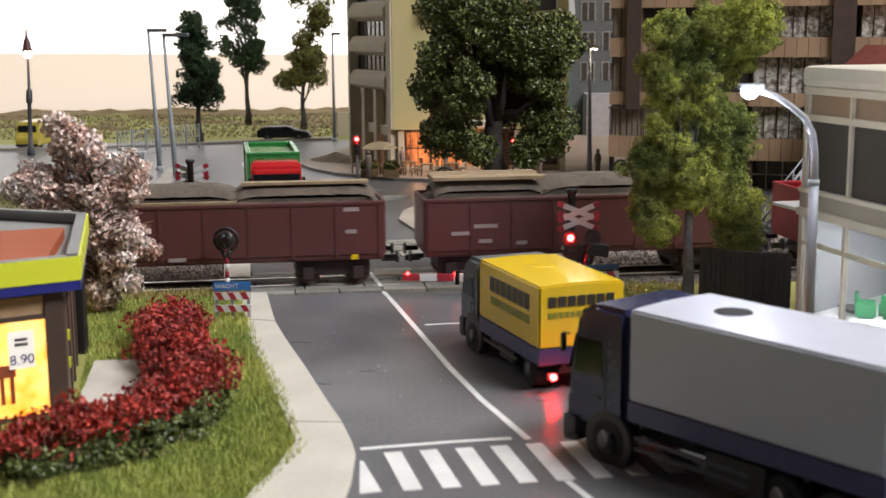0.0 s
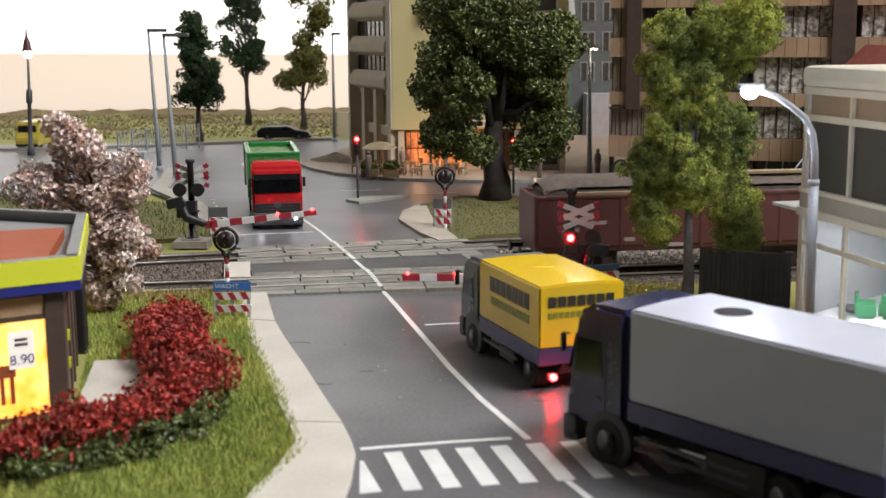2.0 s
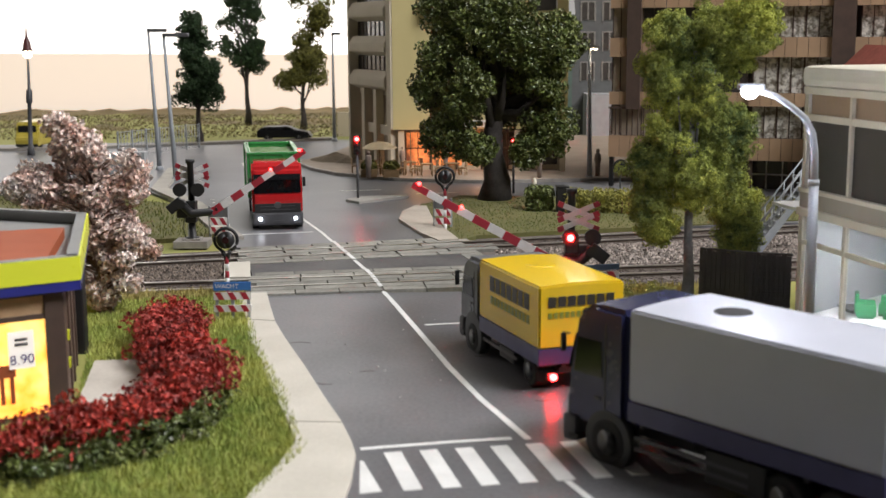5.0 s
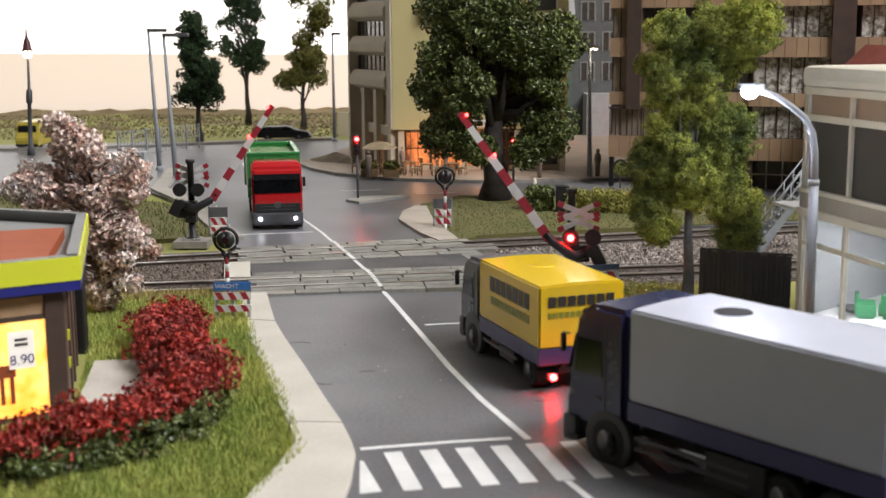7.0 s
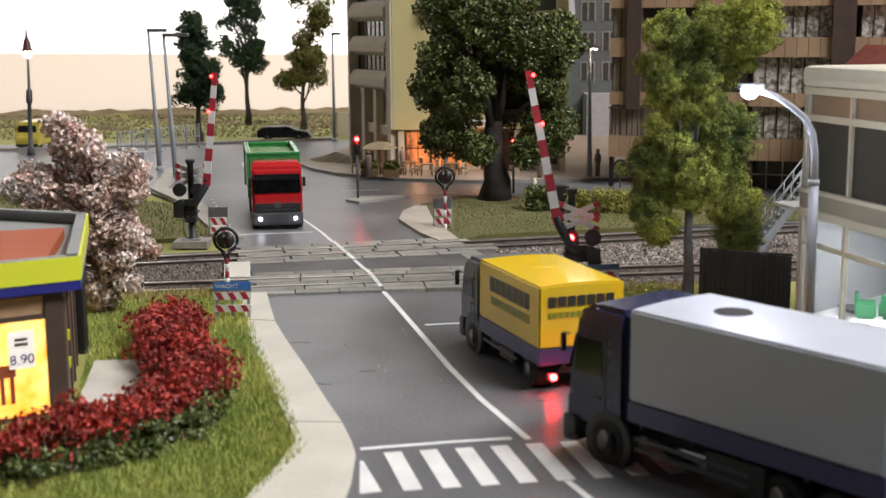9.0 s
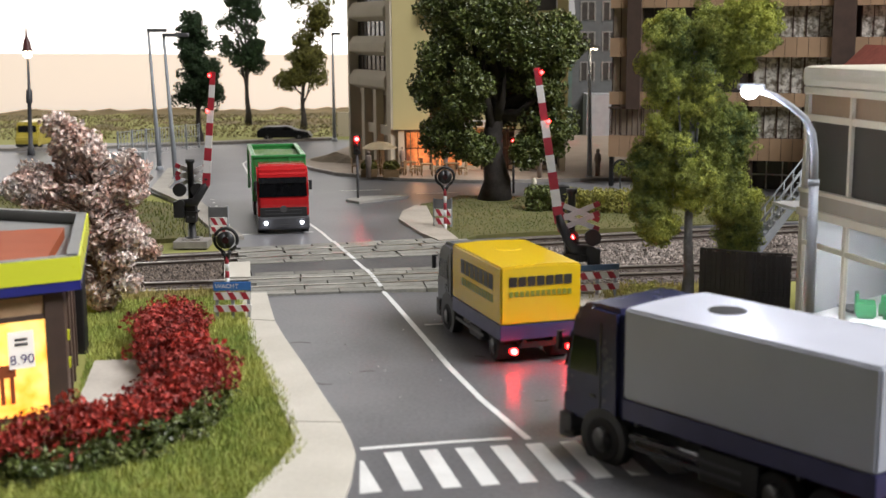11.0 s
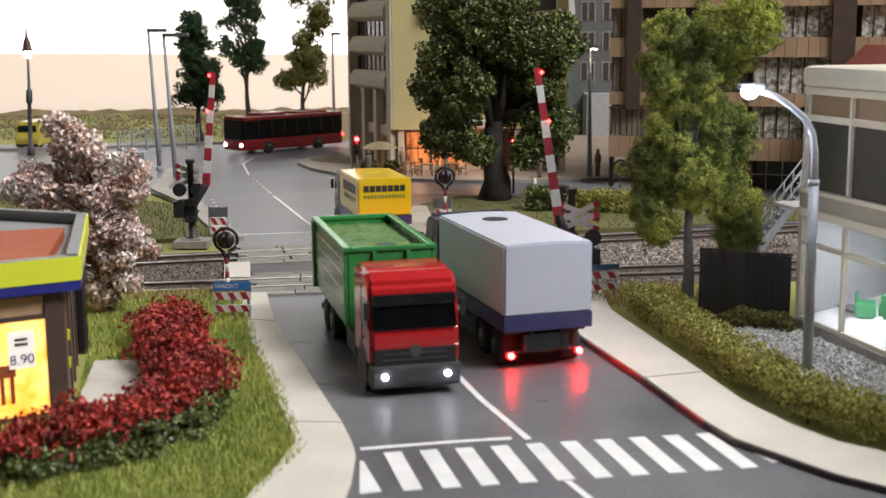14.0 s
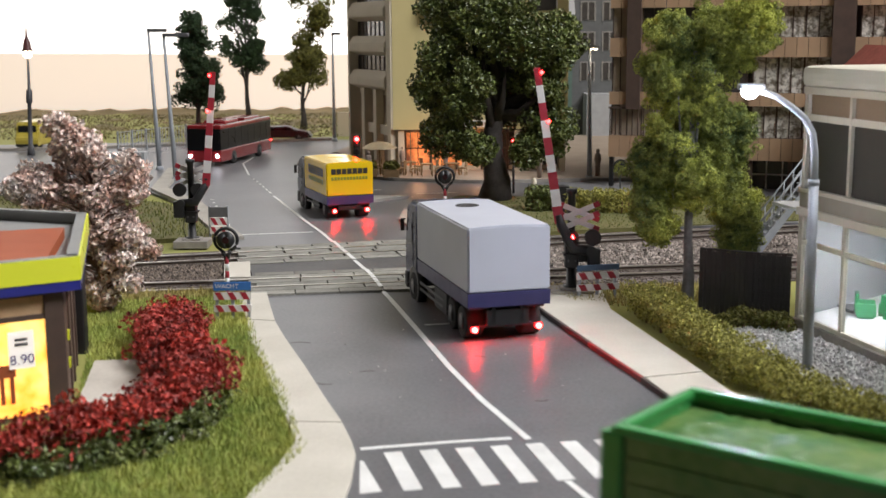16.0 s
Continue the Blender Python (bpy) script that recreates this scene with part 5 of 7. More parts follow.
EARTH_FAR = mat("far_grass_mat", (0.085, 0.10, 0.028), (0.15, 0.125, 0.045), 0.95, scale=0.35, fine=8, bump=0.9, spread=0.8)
LAWN = [(-14, 22), (-4.0, 22), (-3.93, 23.68), (-3.45, 26.2), (-4.0, 29.0), (-4.29, 30.81), (-5.56, 35.42), (-6.55, 39.84), (-7.1, 42.4), (-16, 41.6), (-16, 37)]
PATHWAY = [(-9.05, 29.0), (-9.9, 34.2), (-7.6, 34.4), (-7.2, 30.6), (-8.4, 28.5)]
flat("lawn", LAWN, -0.15, 0.02, EARTH, None, "bright green lawn beside the pavement", "lawn", "structure")
flat("path", PATHWAY, -0.15, 0.05, PATH, None, "pale grey path beside the kiosk", "path", "structure")
FAR_LAWN = [(1.5, 55.4), (0.75, 54.3), (0.1, 57.5), (-0.45, 60.6), (-0.8, 64.8), (-1.2, 65.6), (1.0, 69.3), (12, 67.5), (45, 70), (45, 64), (20, 60.2), (3, 56)]
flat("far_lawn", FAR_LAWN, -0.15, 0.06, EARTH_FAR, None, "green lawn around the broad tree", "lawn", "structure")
LEFT_VERGE = [(-16, 53.5), (-12.5, 55.2), (-10.2, 55.5), (-12.2, 61), (-15, 67), (-20, 70.5), (-40, 70.5), (-40, 54), (-22, 50.5)]
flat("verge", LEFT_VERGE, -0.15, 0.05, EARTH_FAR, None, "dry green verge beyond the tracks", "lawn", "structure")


def far_mound():
    """Low rough dunes along the layout's far edge."""
    bm = B()
    nx, ny = 220, 24
    vs = []
    for j in range(ny + 1):
        row = []
        for i in range(nx + 1):
            x, y = -90 + 180 * i / nx, 107 + 38 * j / ny + (6 if i > 47 else 0)
            z = -0.25 + 0.2 * (j / ny) ** 1.2 + 0.25 * noise.noise((x * 0.12, y * 0.15, 1)) * min(1, j / 3) + 0.35 * noise.noise((x * 0.6, y * 0.5, 7)) * min(1, j / 3)
            row.append(bm.verts.new((x, y, z)))
        vs.append(row)
    for j in range(ny):
        for i in range(nx):
            bm.faces.new((vs[j][i], vs[j][i + 1], vs[j + 1][i + 1], vs[j + 1][i])).smooth = True
    tagged(part("far_dunes", bm, DRY), "dry olive grass dunes before the backdrop", "ground", "", "structure")


far_mound()


def grass(name, poly, n, hgt, m, label, seed, keep_out=(), width=0.03):
    rng = np.random.default_rng(seed)
    p = scatter(rng, poly, n, 0.02)
    for q in keep_out:
        p = p[~inside(q, p[:, :2])]
    v, f = blades(rng, p, hgt, width)
    tagged(cloud(name, v, f, m), label, "grass", "", "stuff")


KIOSK_FLOOR = [(-9.0, 29.0), (-14.0, 26.0), (-17, 36), (-10.6, 36.4)]
grass("lawn_grass", LAWN, 95000, 0.17, GRASS, "bright green static grass on the lawn", 31, (PATHWAY, KIOSK_FLOOR), 0.018)
grass("lawn_grass", [(-4.2, 22), (-3.75, 23.68), (-3.1, 26.3), (-3.7, 29.0), (-4.1, 30.81), (-5.4, 35.42), (-6.4, 39.84), (-7.0, 42.4), (-7.6, 42.4), (-6.1, 35.4), (-4.8, 30.8), (-4.2, 26.4), (-5, 22)], 13000, 0.17, GRASS, "ragged grass fringe over the pavement edge", 32, (), 0.018)
grass("far_grass", FAR_LAWN, 22000, 0.09, GRASS_FAR, "short green grass around the broad tree", 33, (), 0.04)
grass("verge_grass", LEFT_VERGE, 9000, 0.2, GRASS_FAR, "dry grass beyond the tracks", 34, (), 0.04)
grass("track_grass", [(-16, 41.4), (-7.3, 42.5), (-7.0, 43.6), (-16, 42.6)], 4000, 0.22, GRASS_DRY, "dry grass along the ballast edge", 35)
grass("track_grass", [(4.5, 41.2), (9, 40.0), (11, 44.3), (2.9, 44.0)], 2500, 0.2, GRASS_DRY, "dry grass along the ballast edge", 36)
grass("dune_grass", [(-60, 108), (-9, 109), (-9, 140), (-60, 140)], 9000, 0.15, mat("dune_blade", (0.22, 0.17, 0.07), (0.12, 0.11, 0.04), 0.8, scale=0.2, bump=0, island=0.4), "tufts of dry grass on the dunes", 37, (), 0.09)


def gravel(name, poly, n, size, m, z, label, seed):
    rng = np.random.default_rng(seed)
    p = scatter(rng, poly, n, z)
    p[:, 2] += rng.random(len(p)) * size * 0.5
    v, f = stones(rng, p, size)
    tagged(cloud(name, v, f, m), label, "gravel", "", "stuff")


BAL_L = [(-30, NEAR_Y(-30) - 2.3), (-7.1, NEAR_Y(-7.1) - 2.3), (-8.3, FAR_Y(-8.3) + 2.3), (-24, FAR_Y(-24) + 2.3)]
BAL_R = [(2.1, NEAR_Y(2.1) - 2.2), (45, NEAR_Y(45) - 2.2), (45, FAR_Y(45) + 2.2), (1.5, FAR_Y(1.5) + 2.2)]
flat("ballast_ground", BAL_L, -0.15, -0.09, BALLAST, None, "dark brown ballast between the tracks", "ballast", "structure")
flat("ballast_ground", BAL_R, -0.15, -0.09, BALLAST, None, "dark brown ballast between the tracks", "ballast", "structure")
for s0, s1, sd in ((-23, -8.6, 41), (2.2, 24, 42)):
    mid = [(s0, NEAR_Y(s0) + 1.35), (s1, NEAR_Y(s1) + 1.35), (s1, FAR_Y(s1) - 1.35), (s0, FAR_Y(s0) - 1.35)]
    gravel("ballast_stones", mid, 9000, 0.085, STONE_B if s0 < 0 else STONE, -0.05, "rough grey-brown ballast stones between the tracks", sd)
    for fy, k in ((NEAR_Y, 2), (FAR_Y, 4)):
        bed = [(s0, fy(s0) - 2.1), (s1, fy(s1) - 2.1), (s1, fy(s1) + 1.5), (s0, fy(s0) + 1.5)]
        gravel("ballast_stones", bed, 5500, 0.06, STONE_D, -0.085, "dark oily ballast stones between the sleepers", sd + k)
GRAVEL_R = [(8.2, 37.5), (9.2, 32), (10.4, 28.9), (13.5, 25.5), (14.0, 27), (12.2, 32.6), (10.9, 37.6)]
flat("gravel_bed", GRAVEL_R, -0.15, 0.0, PATH, None, "pale grey gravel bed beside the building", "gravel", "structure")
gravel("gravel_stones", GRAVEL_R, 6000, 0.07, STONE_L, 0.02, "pale grey gravel stones", 44)
bm = B()
for (x, y, r, h) in ((-7.6, 88.2, 1.9, 0.75), (-6.6, 86.8, 1.2, 0.5)):
    n = 16
    c = bm.verts.new((x, y, h))
    rings = []
    for k in (0.35, 0.7, 1.0):
        rings.append([bm.verts.new((x + r * k * math.cos(a) * (1 + 0.1 * math.sin(3 * a)), y + r * k * math.sin(a), 0.15 + (h - 0.15) * (1 - k) * 0.9)) for a in (6.283 * i / n for i in range(n))])
    for i in range(n):
        bm.faces.new((c, rings[0][i], rings[0][(i + 1) % n]))
        for q in (0, 1):
            bm.faces.new((rings[q][i], rings[q + 1][i], rings[q + 1][(i + 1) % n], rings[q][(i + 1) % n]))
bmesh.ops.recalc_face_normals(bm, faces=bm.faces[:])
tagged(part("earth_mound", bm, mat("mound_earth", (0.24, 0.18, 0.12), (0.15, 0.12, 0.08), 0.9, bump=0.8)), "low brown planted earth mound on the plaza", "mound")


# ---- buildings ----
def put(bm, x0, x1, y0, y1, z0, z1, bev=0.0):
    box(bm, x0, x1, y0, y1, z0, z1, bev)
    return bm


def white_building():
    """Local x runs along the facade from the far corner, y goes inside."""
    t = thing("modern_building", 11.01, 37.9, 0, -75.9, "off-white modern building with glazed lit ground floor", "building")
    L = 17.0
    part("plinth", cbox(-0.15, L, -0.12, 9, -0.15, 0.3, 0.03), KERB, t, "grey concrete plinth")
    flat("ground_slab", [(0, 0.02), (L, 0.02), (L, 9), (-2.3, 9), (-2.3, 4.9)], 0.3, 0.36, ROOM_WHITE, t)
    part("back_wall", cbox(-2.2, L, 4.6, 4.8, 0.36, 3.55), ROOM_GREY, t)
    flat("end_wall", [(0.0, 0.2), (0.12, 0.2), (-2.06, 4.6), (-2.2, 4.6)], 0.36, 3.55, ROOM_GREY, t)
    part("partition", cbox(6.1, 6.2, 1.2, 4.6, 0.36, 3.55), ROOM_GREY, t)
    part("lintel", cbox(-0.1, L, -0.1, 0.25, 3.55, 3.8, 0.04), OFFWHITE, t)
    part("room_ceiling", cbox(-2.2, L, 0.26, 5, 3.55, 3.65), ROOM_WHITE, t)
    # recessed band: the off-white at half value, its shade put into the colour
    part("floor_band", cbox(-0.05, L, -0.02, 9, 3.8, 4.3, 0.03), mat("stone_band", (0.34, 0.31, 0.24), (0.28, 0.26, 0.2), 0.6, scale=0.5), t, "off-white spandrel band coloured darker for shade")
    part("window_ledge", cbox(-0.1, L, -0.06, 0.2, 4.27, 4.4, 0.02), OFFWHITE, t)
    part("upper_core", cbox(0.1, L, 0.25, 9, 4.3, 7.4), BROWN, t)
    part("corner_post", cbox(0.3, 0.42, 0.1, 0.22, 0.36, 3.55, 0.01), OFFWHITE, t)
    warm = mat("warm_pane", (0.24, 0.17, 0.10), (0.3, 0.2, 0.12), 0.3, scale=0.5)
    for i in range(7):
        x = 0.1 + i * 2.41
        wd = 0.2 if i == 0 else 0.12
        part("mullion", cbox(x - wd / 2, x + wd / 2, -0.04, 0.12, 0.3, 3.55, 0.015), OFFWHITE, t)
        part("mullion", cbox(x - wd / 2, x + wd / 2, 0.0, 0.2, 4.4, 7.25, 0.015), OFFWHITE, t)
        if i < 6:
            a, b = x + wd / 2, x + 2.35
            part("transom", cbox(a, b, -0.02, 0.1, 2.66, 2.8), OFFWHITE, t)
            part("sill", cbox(a, b, -0.02, 0.1, 0.3, 0.42), OFFWHITE, t)
            part("transom", cbox(a, b, 0.02, 0.2, 6.45, 6.65), OFFWHITE, t)
            part("window_pane", cbox(a, b, 0.12, 0.15, 4.4, 6.45), BRONZE, t, "dark bronze upper pane")
            part("window_pane", cbox(a, b, 0.12, 0.15, 6.65, 7.25), warm, t, "brownish clerestory pane")
            for z0, z1 in ((0.42, 2.66), (2.8, 3.55)):
                g = part("window_pane", cbox(a, b, 0.03, 0.045, z0, z1), GLASS, t, "clear ground floor pane")
                g.visible_shadow = False
    part("cornice", cbox(-0.05, L, -0.03, 9, 7.25, 7.47, 0.03), OFFWHITE, t)
    part("roof_cap", cbox(-0.12, L, -0.1, 9.2, 7.47, 8.1, 0.22), OFFWHITE, t, "rounded off-white roof cap")
    # armchairs inside
    def chair(x, y, rz):
        c = thing("armchair", 0, 0, 0, 0, "bright green armchair on the white floor", "chair", "green armchairs")
        c.matrix_basis = t.matrix_basis @ pose(x * S, y * S, 0.36 * S, 0, 0, rz) @ Matrix.Scale(0.82, 4)
        part("seat", cbox(-0.35, 0.35, -0.35, 0.35, 0.2, 0.42, 0.06), CHAIR_GREEN, c)
        part("backrest", cbox(-0.36, 0.36, 0.26, 0.42, 0.2, 0.95, 0.06), CHAIR_GREEN, c)
        for s in (-1, 1):
            part("armrest", cbox(s * 0.4 - 0.07, s * 0.4 + 0.07, -0.35, 0.38, 0.1, 0.6, 0.05), CHAIR_GREEN, c)
        part("base", cbox(-0.3, 0.3, -0.28, 0.3, 0.0, 0.2), CHAIR_GREEN, c)
    chair(0.8, 1.95, 150)
    chair(1.35, 2.6, 200)
    rug = thing("low_table", 0, 0, 0, 0, "low dark table inside the glazed room", "table")
    rug.matrix_basis = t.matrix_basis @ pose(0.0 * S, 2.0 * S, 0.36 * S, 0, 0, 0)
    part("tabletop", cbox(-0.45, 0.45, -0.3, 0.3, 0.1, 0.15, 0.01), POLE_DARK, rug)
    part("base", cbox(-0.3, 0.3, -0.2, 0.2, 0, 0.1), POLE_DARK, rug)
    m = t.matrix_basis
    for x in (1.5, 4.0, 7.5):
        eye = m @ Vector((x * S, 2.2 * S, 3.5 * S))
        area_lamp("room_strip", eye, m @ Vector((x * S, 2.2 * S, 0)), 1.2 * S, 0.5 * S, 0.017, (0.96, 0.98, 1.0))


white_building()


def yellow_building():
    t = thing("corner_building", -3.15, 80.0, 0, 0, "yellow rendered corner building with beige balconies", "building")
    part("main_block", cbox(0, 11.2, 0.0, 12, 2.92, 20), CREAM, t, "yellow rendered upper floors")
    part("soffit", cbox(0.02, 11.18, 0.02, 11.9, 2.86, 2.918), BROWN, t)
    part("ground_core", cbox(0.6, 11.0, 2.4, 11.8, 0.15, 2.86), BEIGE, t)
    # lit restaurant front, set back
    for i in range(6):
        x = 0.7 + i * 1.68
        part("lit_window", cbox(x + 0.1, x + 1.6, 1.55, 1.65, 0.45, 2.6), FIRE_LIT if i < 3 else WINDOW, t, "orange lit restaurant window" if i < 3 else "dark restaurant window")
        part("window_frame", put(put(cbox(x - 0.08, x + 0.08, 1.4, 1.7, 0.15, 2.86), x + 0.1, x + 1.6, 1.48, 1.62, 1.55, 1.62), x + 0.82, x + 0.88, 1.48, 1.6, 0.45, 2.6), BROWN, t)
        part("window_sill", cbox(x + 0.08, x + 1.67, 1.42, 1.75, 0.15, 0.45), BEIGE, t)
    for x in (0.5, 4.6, 8.0, 10.9):
        part("column", cbox(x - 0.2, x + 0.2, 0.1, 0.5, 0.15, 2.9, 0.03), BEIGE, t)
    part("name_board", cbox(3.4, 6.3, -0.14, -0.02, 3.05, 3.5, 0.02), SIGN_WHITE, t, "pale restaurant name board")
    for i in range(9):
        part("name_bar", cbox(3.55 + i * 0.29, 3.73 + i * 0.29, -0.156, -0.142, 3.14, 3.4), mat("sign_gold", (0.3, 0.2, 0.05)), t)
    part("balcony", cbox(2.1, 5.0, -0.8, 0, 10.2, 11.3, 0.08), BEIGE, t)
    part("balcony", cbox(2.1, 5.0, -0.8, 0, 13.2, 14.3, 0.08), BEIGE, t)
    part("window_band", cbox(2.3, 4.8, -0.03, -0.004, 11.4, 13.1), WINDOW, t)
    for z in (4.4, 7.4, 10.4):
        for x in (6.0, 8.8):
            part("window", cbox(x, x + 1.6, -0.03, -0.004, z, z + 1.4), WINDOW, t)
            part("window_frame", put(put(cbox(x - 0.08, x, -0.06, -0.004, z - 0.08, z + 1.48), x + 1.6, x + 1.68, -0.06, -0.004, z - 0.08, z + 1.48), x, x + 1.6, -0.06, -0.004, z + 1.4, z + 1.48), SIGN_WHITE, t)
    # beige balcony wing; local x runs back from the corner, y outwards
    w = thing("balcony_wing", -3.2, 80.05, 0, 114.2, "beige balcony wing of the corner building on columns", "building")
    L = 7.3
    part("core", cbox(0.0, L, -5.0, -0.55, 5.0, 20), BEIGE, w)
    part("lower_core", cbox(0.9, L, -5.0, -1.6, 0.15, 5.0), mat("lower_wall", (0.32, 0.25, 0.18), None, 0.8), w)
    part("end_wall", cbox(L, L + 0.3, -5.2, 0.2, 0.15, 20), BEIGE, w)
    part("corner_pier", cbox(-0.02, 0.75, -1.2, 0.1, 2.92, 20), BEIGE, w)
    for k in range(5):
        z = 5.35 + 2.25 * k
        bm = B()
        slice_x(bm, [(-0.5, z - 0.05), (0.25, z + 0.25), (0.25, z + 0.75), (-0.1, z + 1.25), (-0.5, z + 1.25)], 0.75, L, 0.05)
        part("parapet", bm, BEIGE, w, "sloped beige balcony parapet")
        part("window_band", cbox(0.8, L - 0.1, -0.56, -0.45, z + 1.25, z + 2.22), WINDOW, w)
        for i in range(9):
            x = 0.8 + i * (L - 1.0) / 8
            part("glazing_bar", cbox(x - 0.05, x + 0.05, -0.46, -0.4, z + 1.25, z + 2.22), BROWN, w)
        for x in (1.0,):
            part("curtain", cbox(x, x + 0.55, -0.45, -0.42, z + 1.3, z + 2.18), CURTAIN, w, "pale curtain")
    for x in (0.5, 3.0, 5.2):
        part("column", cbox(x - 0.28, x + 0.28, -0.5, 0.05, 0.15, 5.4, 0.04), BEIGE, w, "beige supporting column")
        if x > 1:
            part("window", cbox(x - 1.6, x - 0.5, -1.62, -1.56, 3.2, 4.7), WINDOW, w)
            part("window", cbox(x - 1.6, x - 0.5, -1.62, -1.56, 0.8, 2.3), WINDOW, w)
            part("parapet", cbox(x - 2.1, x - 0.3, -0.6, -0.2, 2.45, 3.1, 0.04), BEIGE, w)
    point_lamp("restaurant_lamp", -1.5, 79.6, 1.9, 0.008, (1, 0.5, 0.25), 0.3)
    point_lamp("restaurant_lamp", 2.5, 79.6, 1.9, 0.008, (1, 0.5, 0.25), 0.3)
    low = thing("garden_wall", -9.4, 112, 0.0, 0, "low beige garden wall beside the corner building", "wall")
    part("wall_panel", cbox(0, 2.5, -0.2, 0.2, -0.3, 2.0, 0.03), BEIGE, low)


yellow_building()


def brown_building():
    t = thing("office_block", 9.8, 73.4, 0, -19.9, "brown office block with tan panel balconies", "building")
    L = 26.0
    part("core", cbox(0.1, L, 1.0, 12, 1.8, 20), BROWN, t)
    part("ground_glass", cbox(2.8, L, 1.6, 1.7, 0, 1.8), WINDOW, t)
    part("ground_core", cbox(2.6, L, 2.2, 11.5, 0, 1.8), BROWN, t)
    for x in (0.15, 8.2, 10.4, 12.6, 15.5):
        part("post", cbox(x - 0.12, x + 0.12, 0.2, 0.5, -0.1, 1.85), BLACK if x < 1 else BROWN, t)
    for x in (9.0, 9.9, 11.4, 12.0):
        part("frame_bar", cbox(x - 0.04, x + 0.04, 1.5, 1.6, 0, 1.8), SIGN_WHITE, t)
    part("frame_bar", cbox(8.2, 12.6, 1.5, 1.6, 0.8, 0.88), SIGN_WHITE, t)
    bands = ((1.78, 3.05), (4.85, 5.6), (7.6, 8.7), (10.4, 11.5), (13.2, 14.3))
    for k, (z0, z1) in enumerate(bands):
        for u0, u1, pr in ((0.0, 3.2, 0.0), (3.2, 8.0, 0.35), (8.0, 12.4, 0.0), (13.6, 18.4, 0.0), (18.4, 25.5, 0.3)):
            n = max(2, int((u1 - u0) / 0.62))
            w = (u1 - u0) / n
            for i in range(n):
                part("facade_panel", cbox(u0 + i * w + 0.015, u0 + (i + 1) * w - 0.015, pr, pr + 0.12, z0, z1), TAN, t)
            part("band_back", cbox(u0, u1, pr + 0.122, 1.0, z0, z1 - 0.05), BROWN, t)
        if k < 4:
            zt = bands[k + 1][0]
            for u0, u1, d in ((0.15, 1.0, 0.4), (1.9, 3.1, 0.4), (3.4, 7.8, 0.7), (8.2, 9.5, 0.5), (9.6, 10.9, 0.5), (11.0, 12.3, 0.5), (13.9, 15.1, 0.5), (15.25, 16.5, 0.5), (16.6, 17.9, 0.5), (19, 20.5, 0.6), (21, 23, 0.6)):
                part("window", cbox(u0, u1, d, d + 0.06, z1, zt), LACE if u0 > 8 else (CURTAIN if u0 < 1 else WINDOW), t, "lace-curtained window" if u0 > 8 else "")
                part("window_frame", put(put(cbox(u0 - 0.06, u0, d - 0.06, d + 0.08, z1, zt), u1, u1 + 0.06, d - 0.06, d + 0.08, z1, zt), (u0 + u1) / 2 - 0.03, (u0 + u1) / 2 + 0.03, d - 0.04, d + 0.02, z1, zt), BROWN, t)
    for u0, u1 in ((1.05, 1.85), (12.4, 13.6), (18.0, 18.4)):
        part("pillar", cbox(u0, u1, -0.25, 0.3, 4.6 if u0 < 2 else 5.0, 18), BROWN, t, "dark brown vertical pier")
    # left balcony rail
    for i in range(10):
        x = 0.08 + i * 0.33
        part("baluster", cbox(x - 0.03, x + 0.03, -0.02, 0.04, 3.05, 4.6), BROWN, t)
    part("handrail", cbox(0, 3.2, -0.05, 0.07, 4.6, 4.72), BROWN, t)
    part("balcony_back", cbox(0.05, 3.1, 0.38, 0.45, 3.05, 4.6), CURTAIN, t)


brown_building()


GREY_WALL_L = mat("pale_render", (0.4, 0.4, 0.4), (0.33, 0.33, 0.33), 0.85)


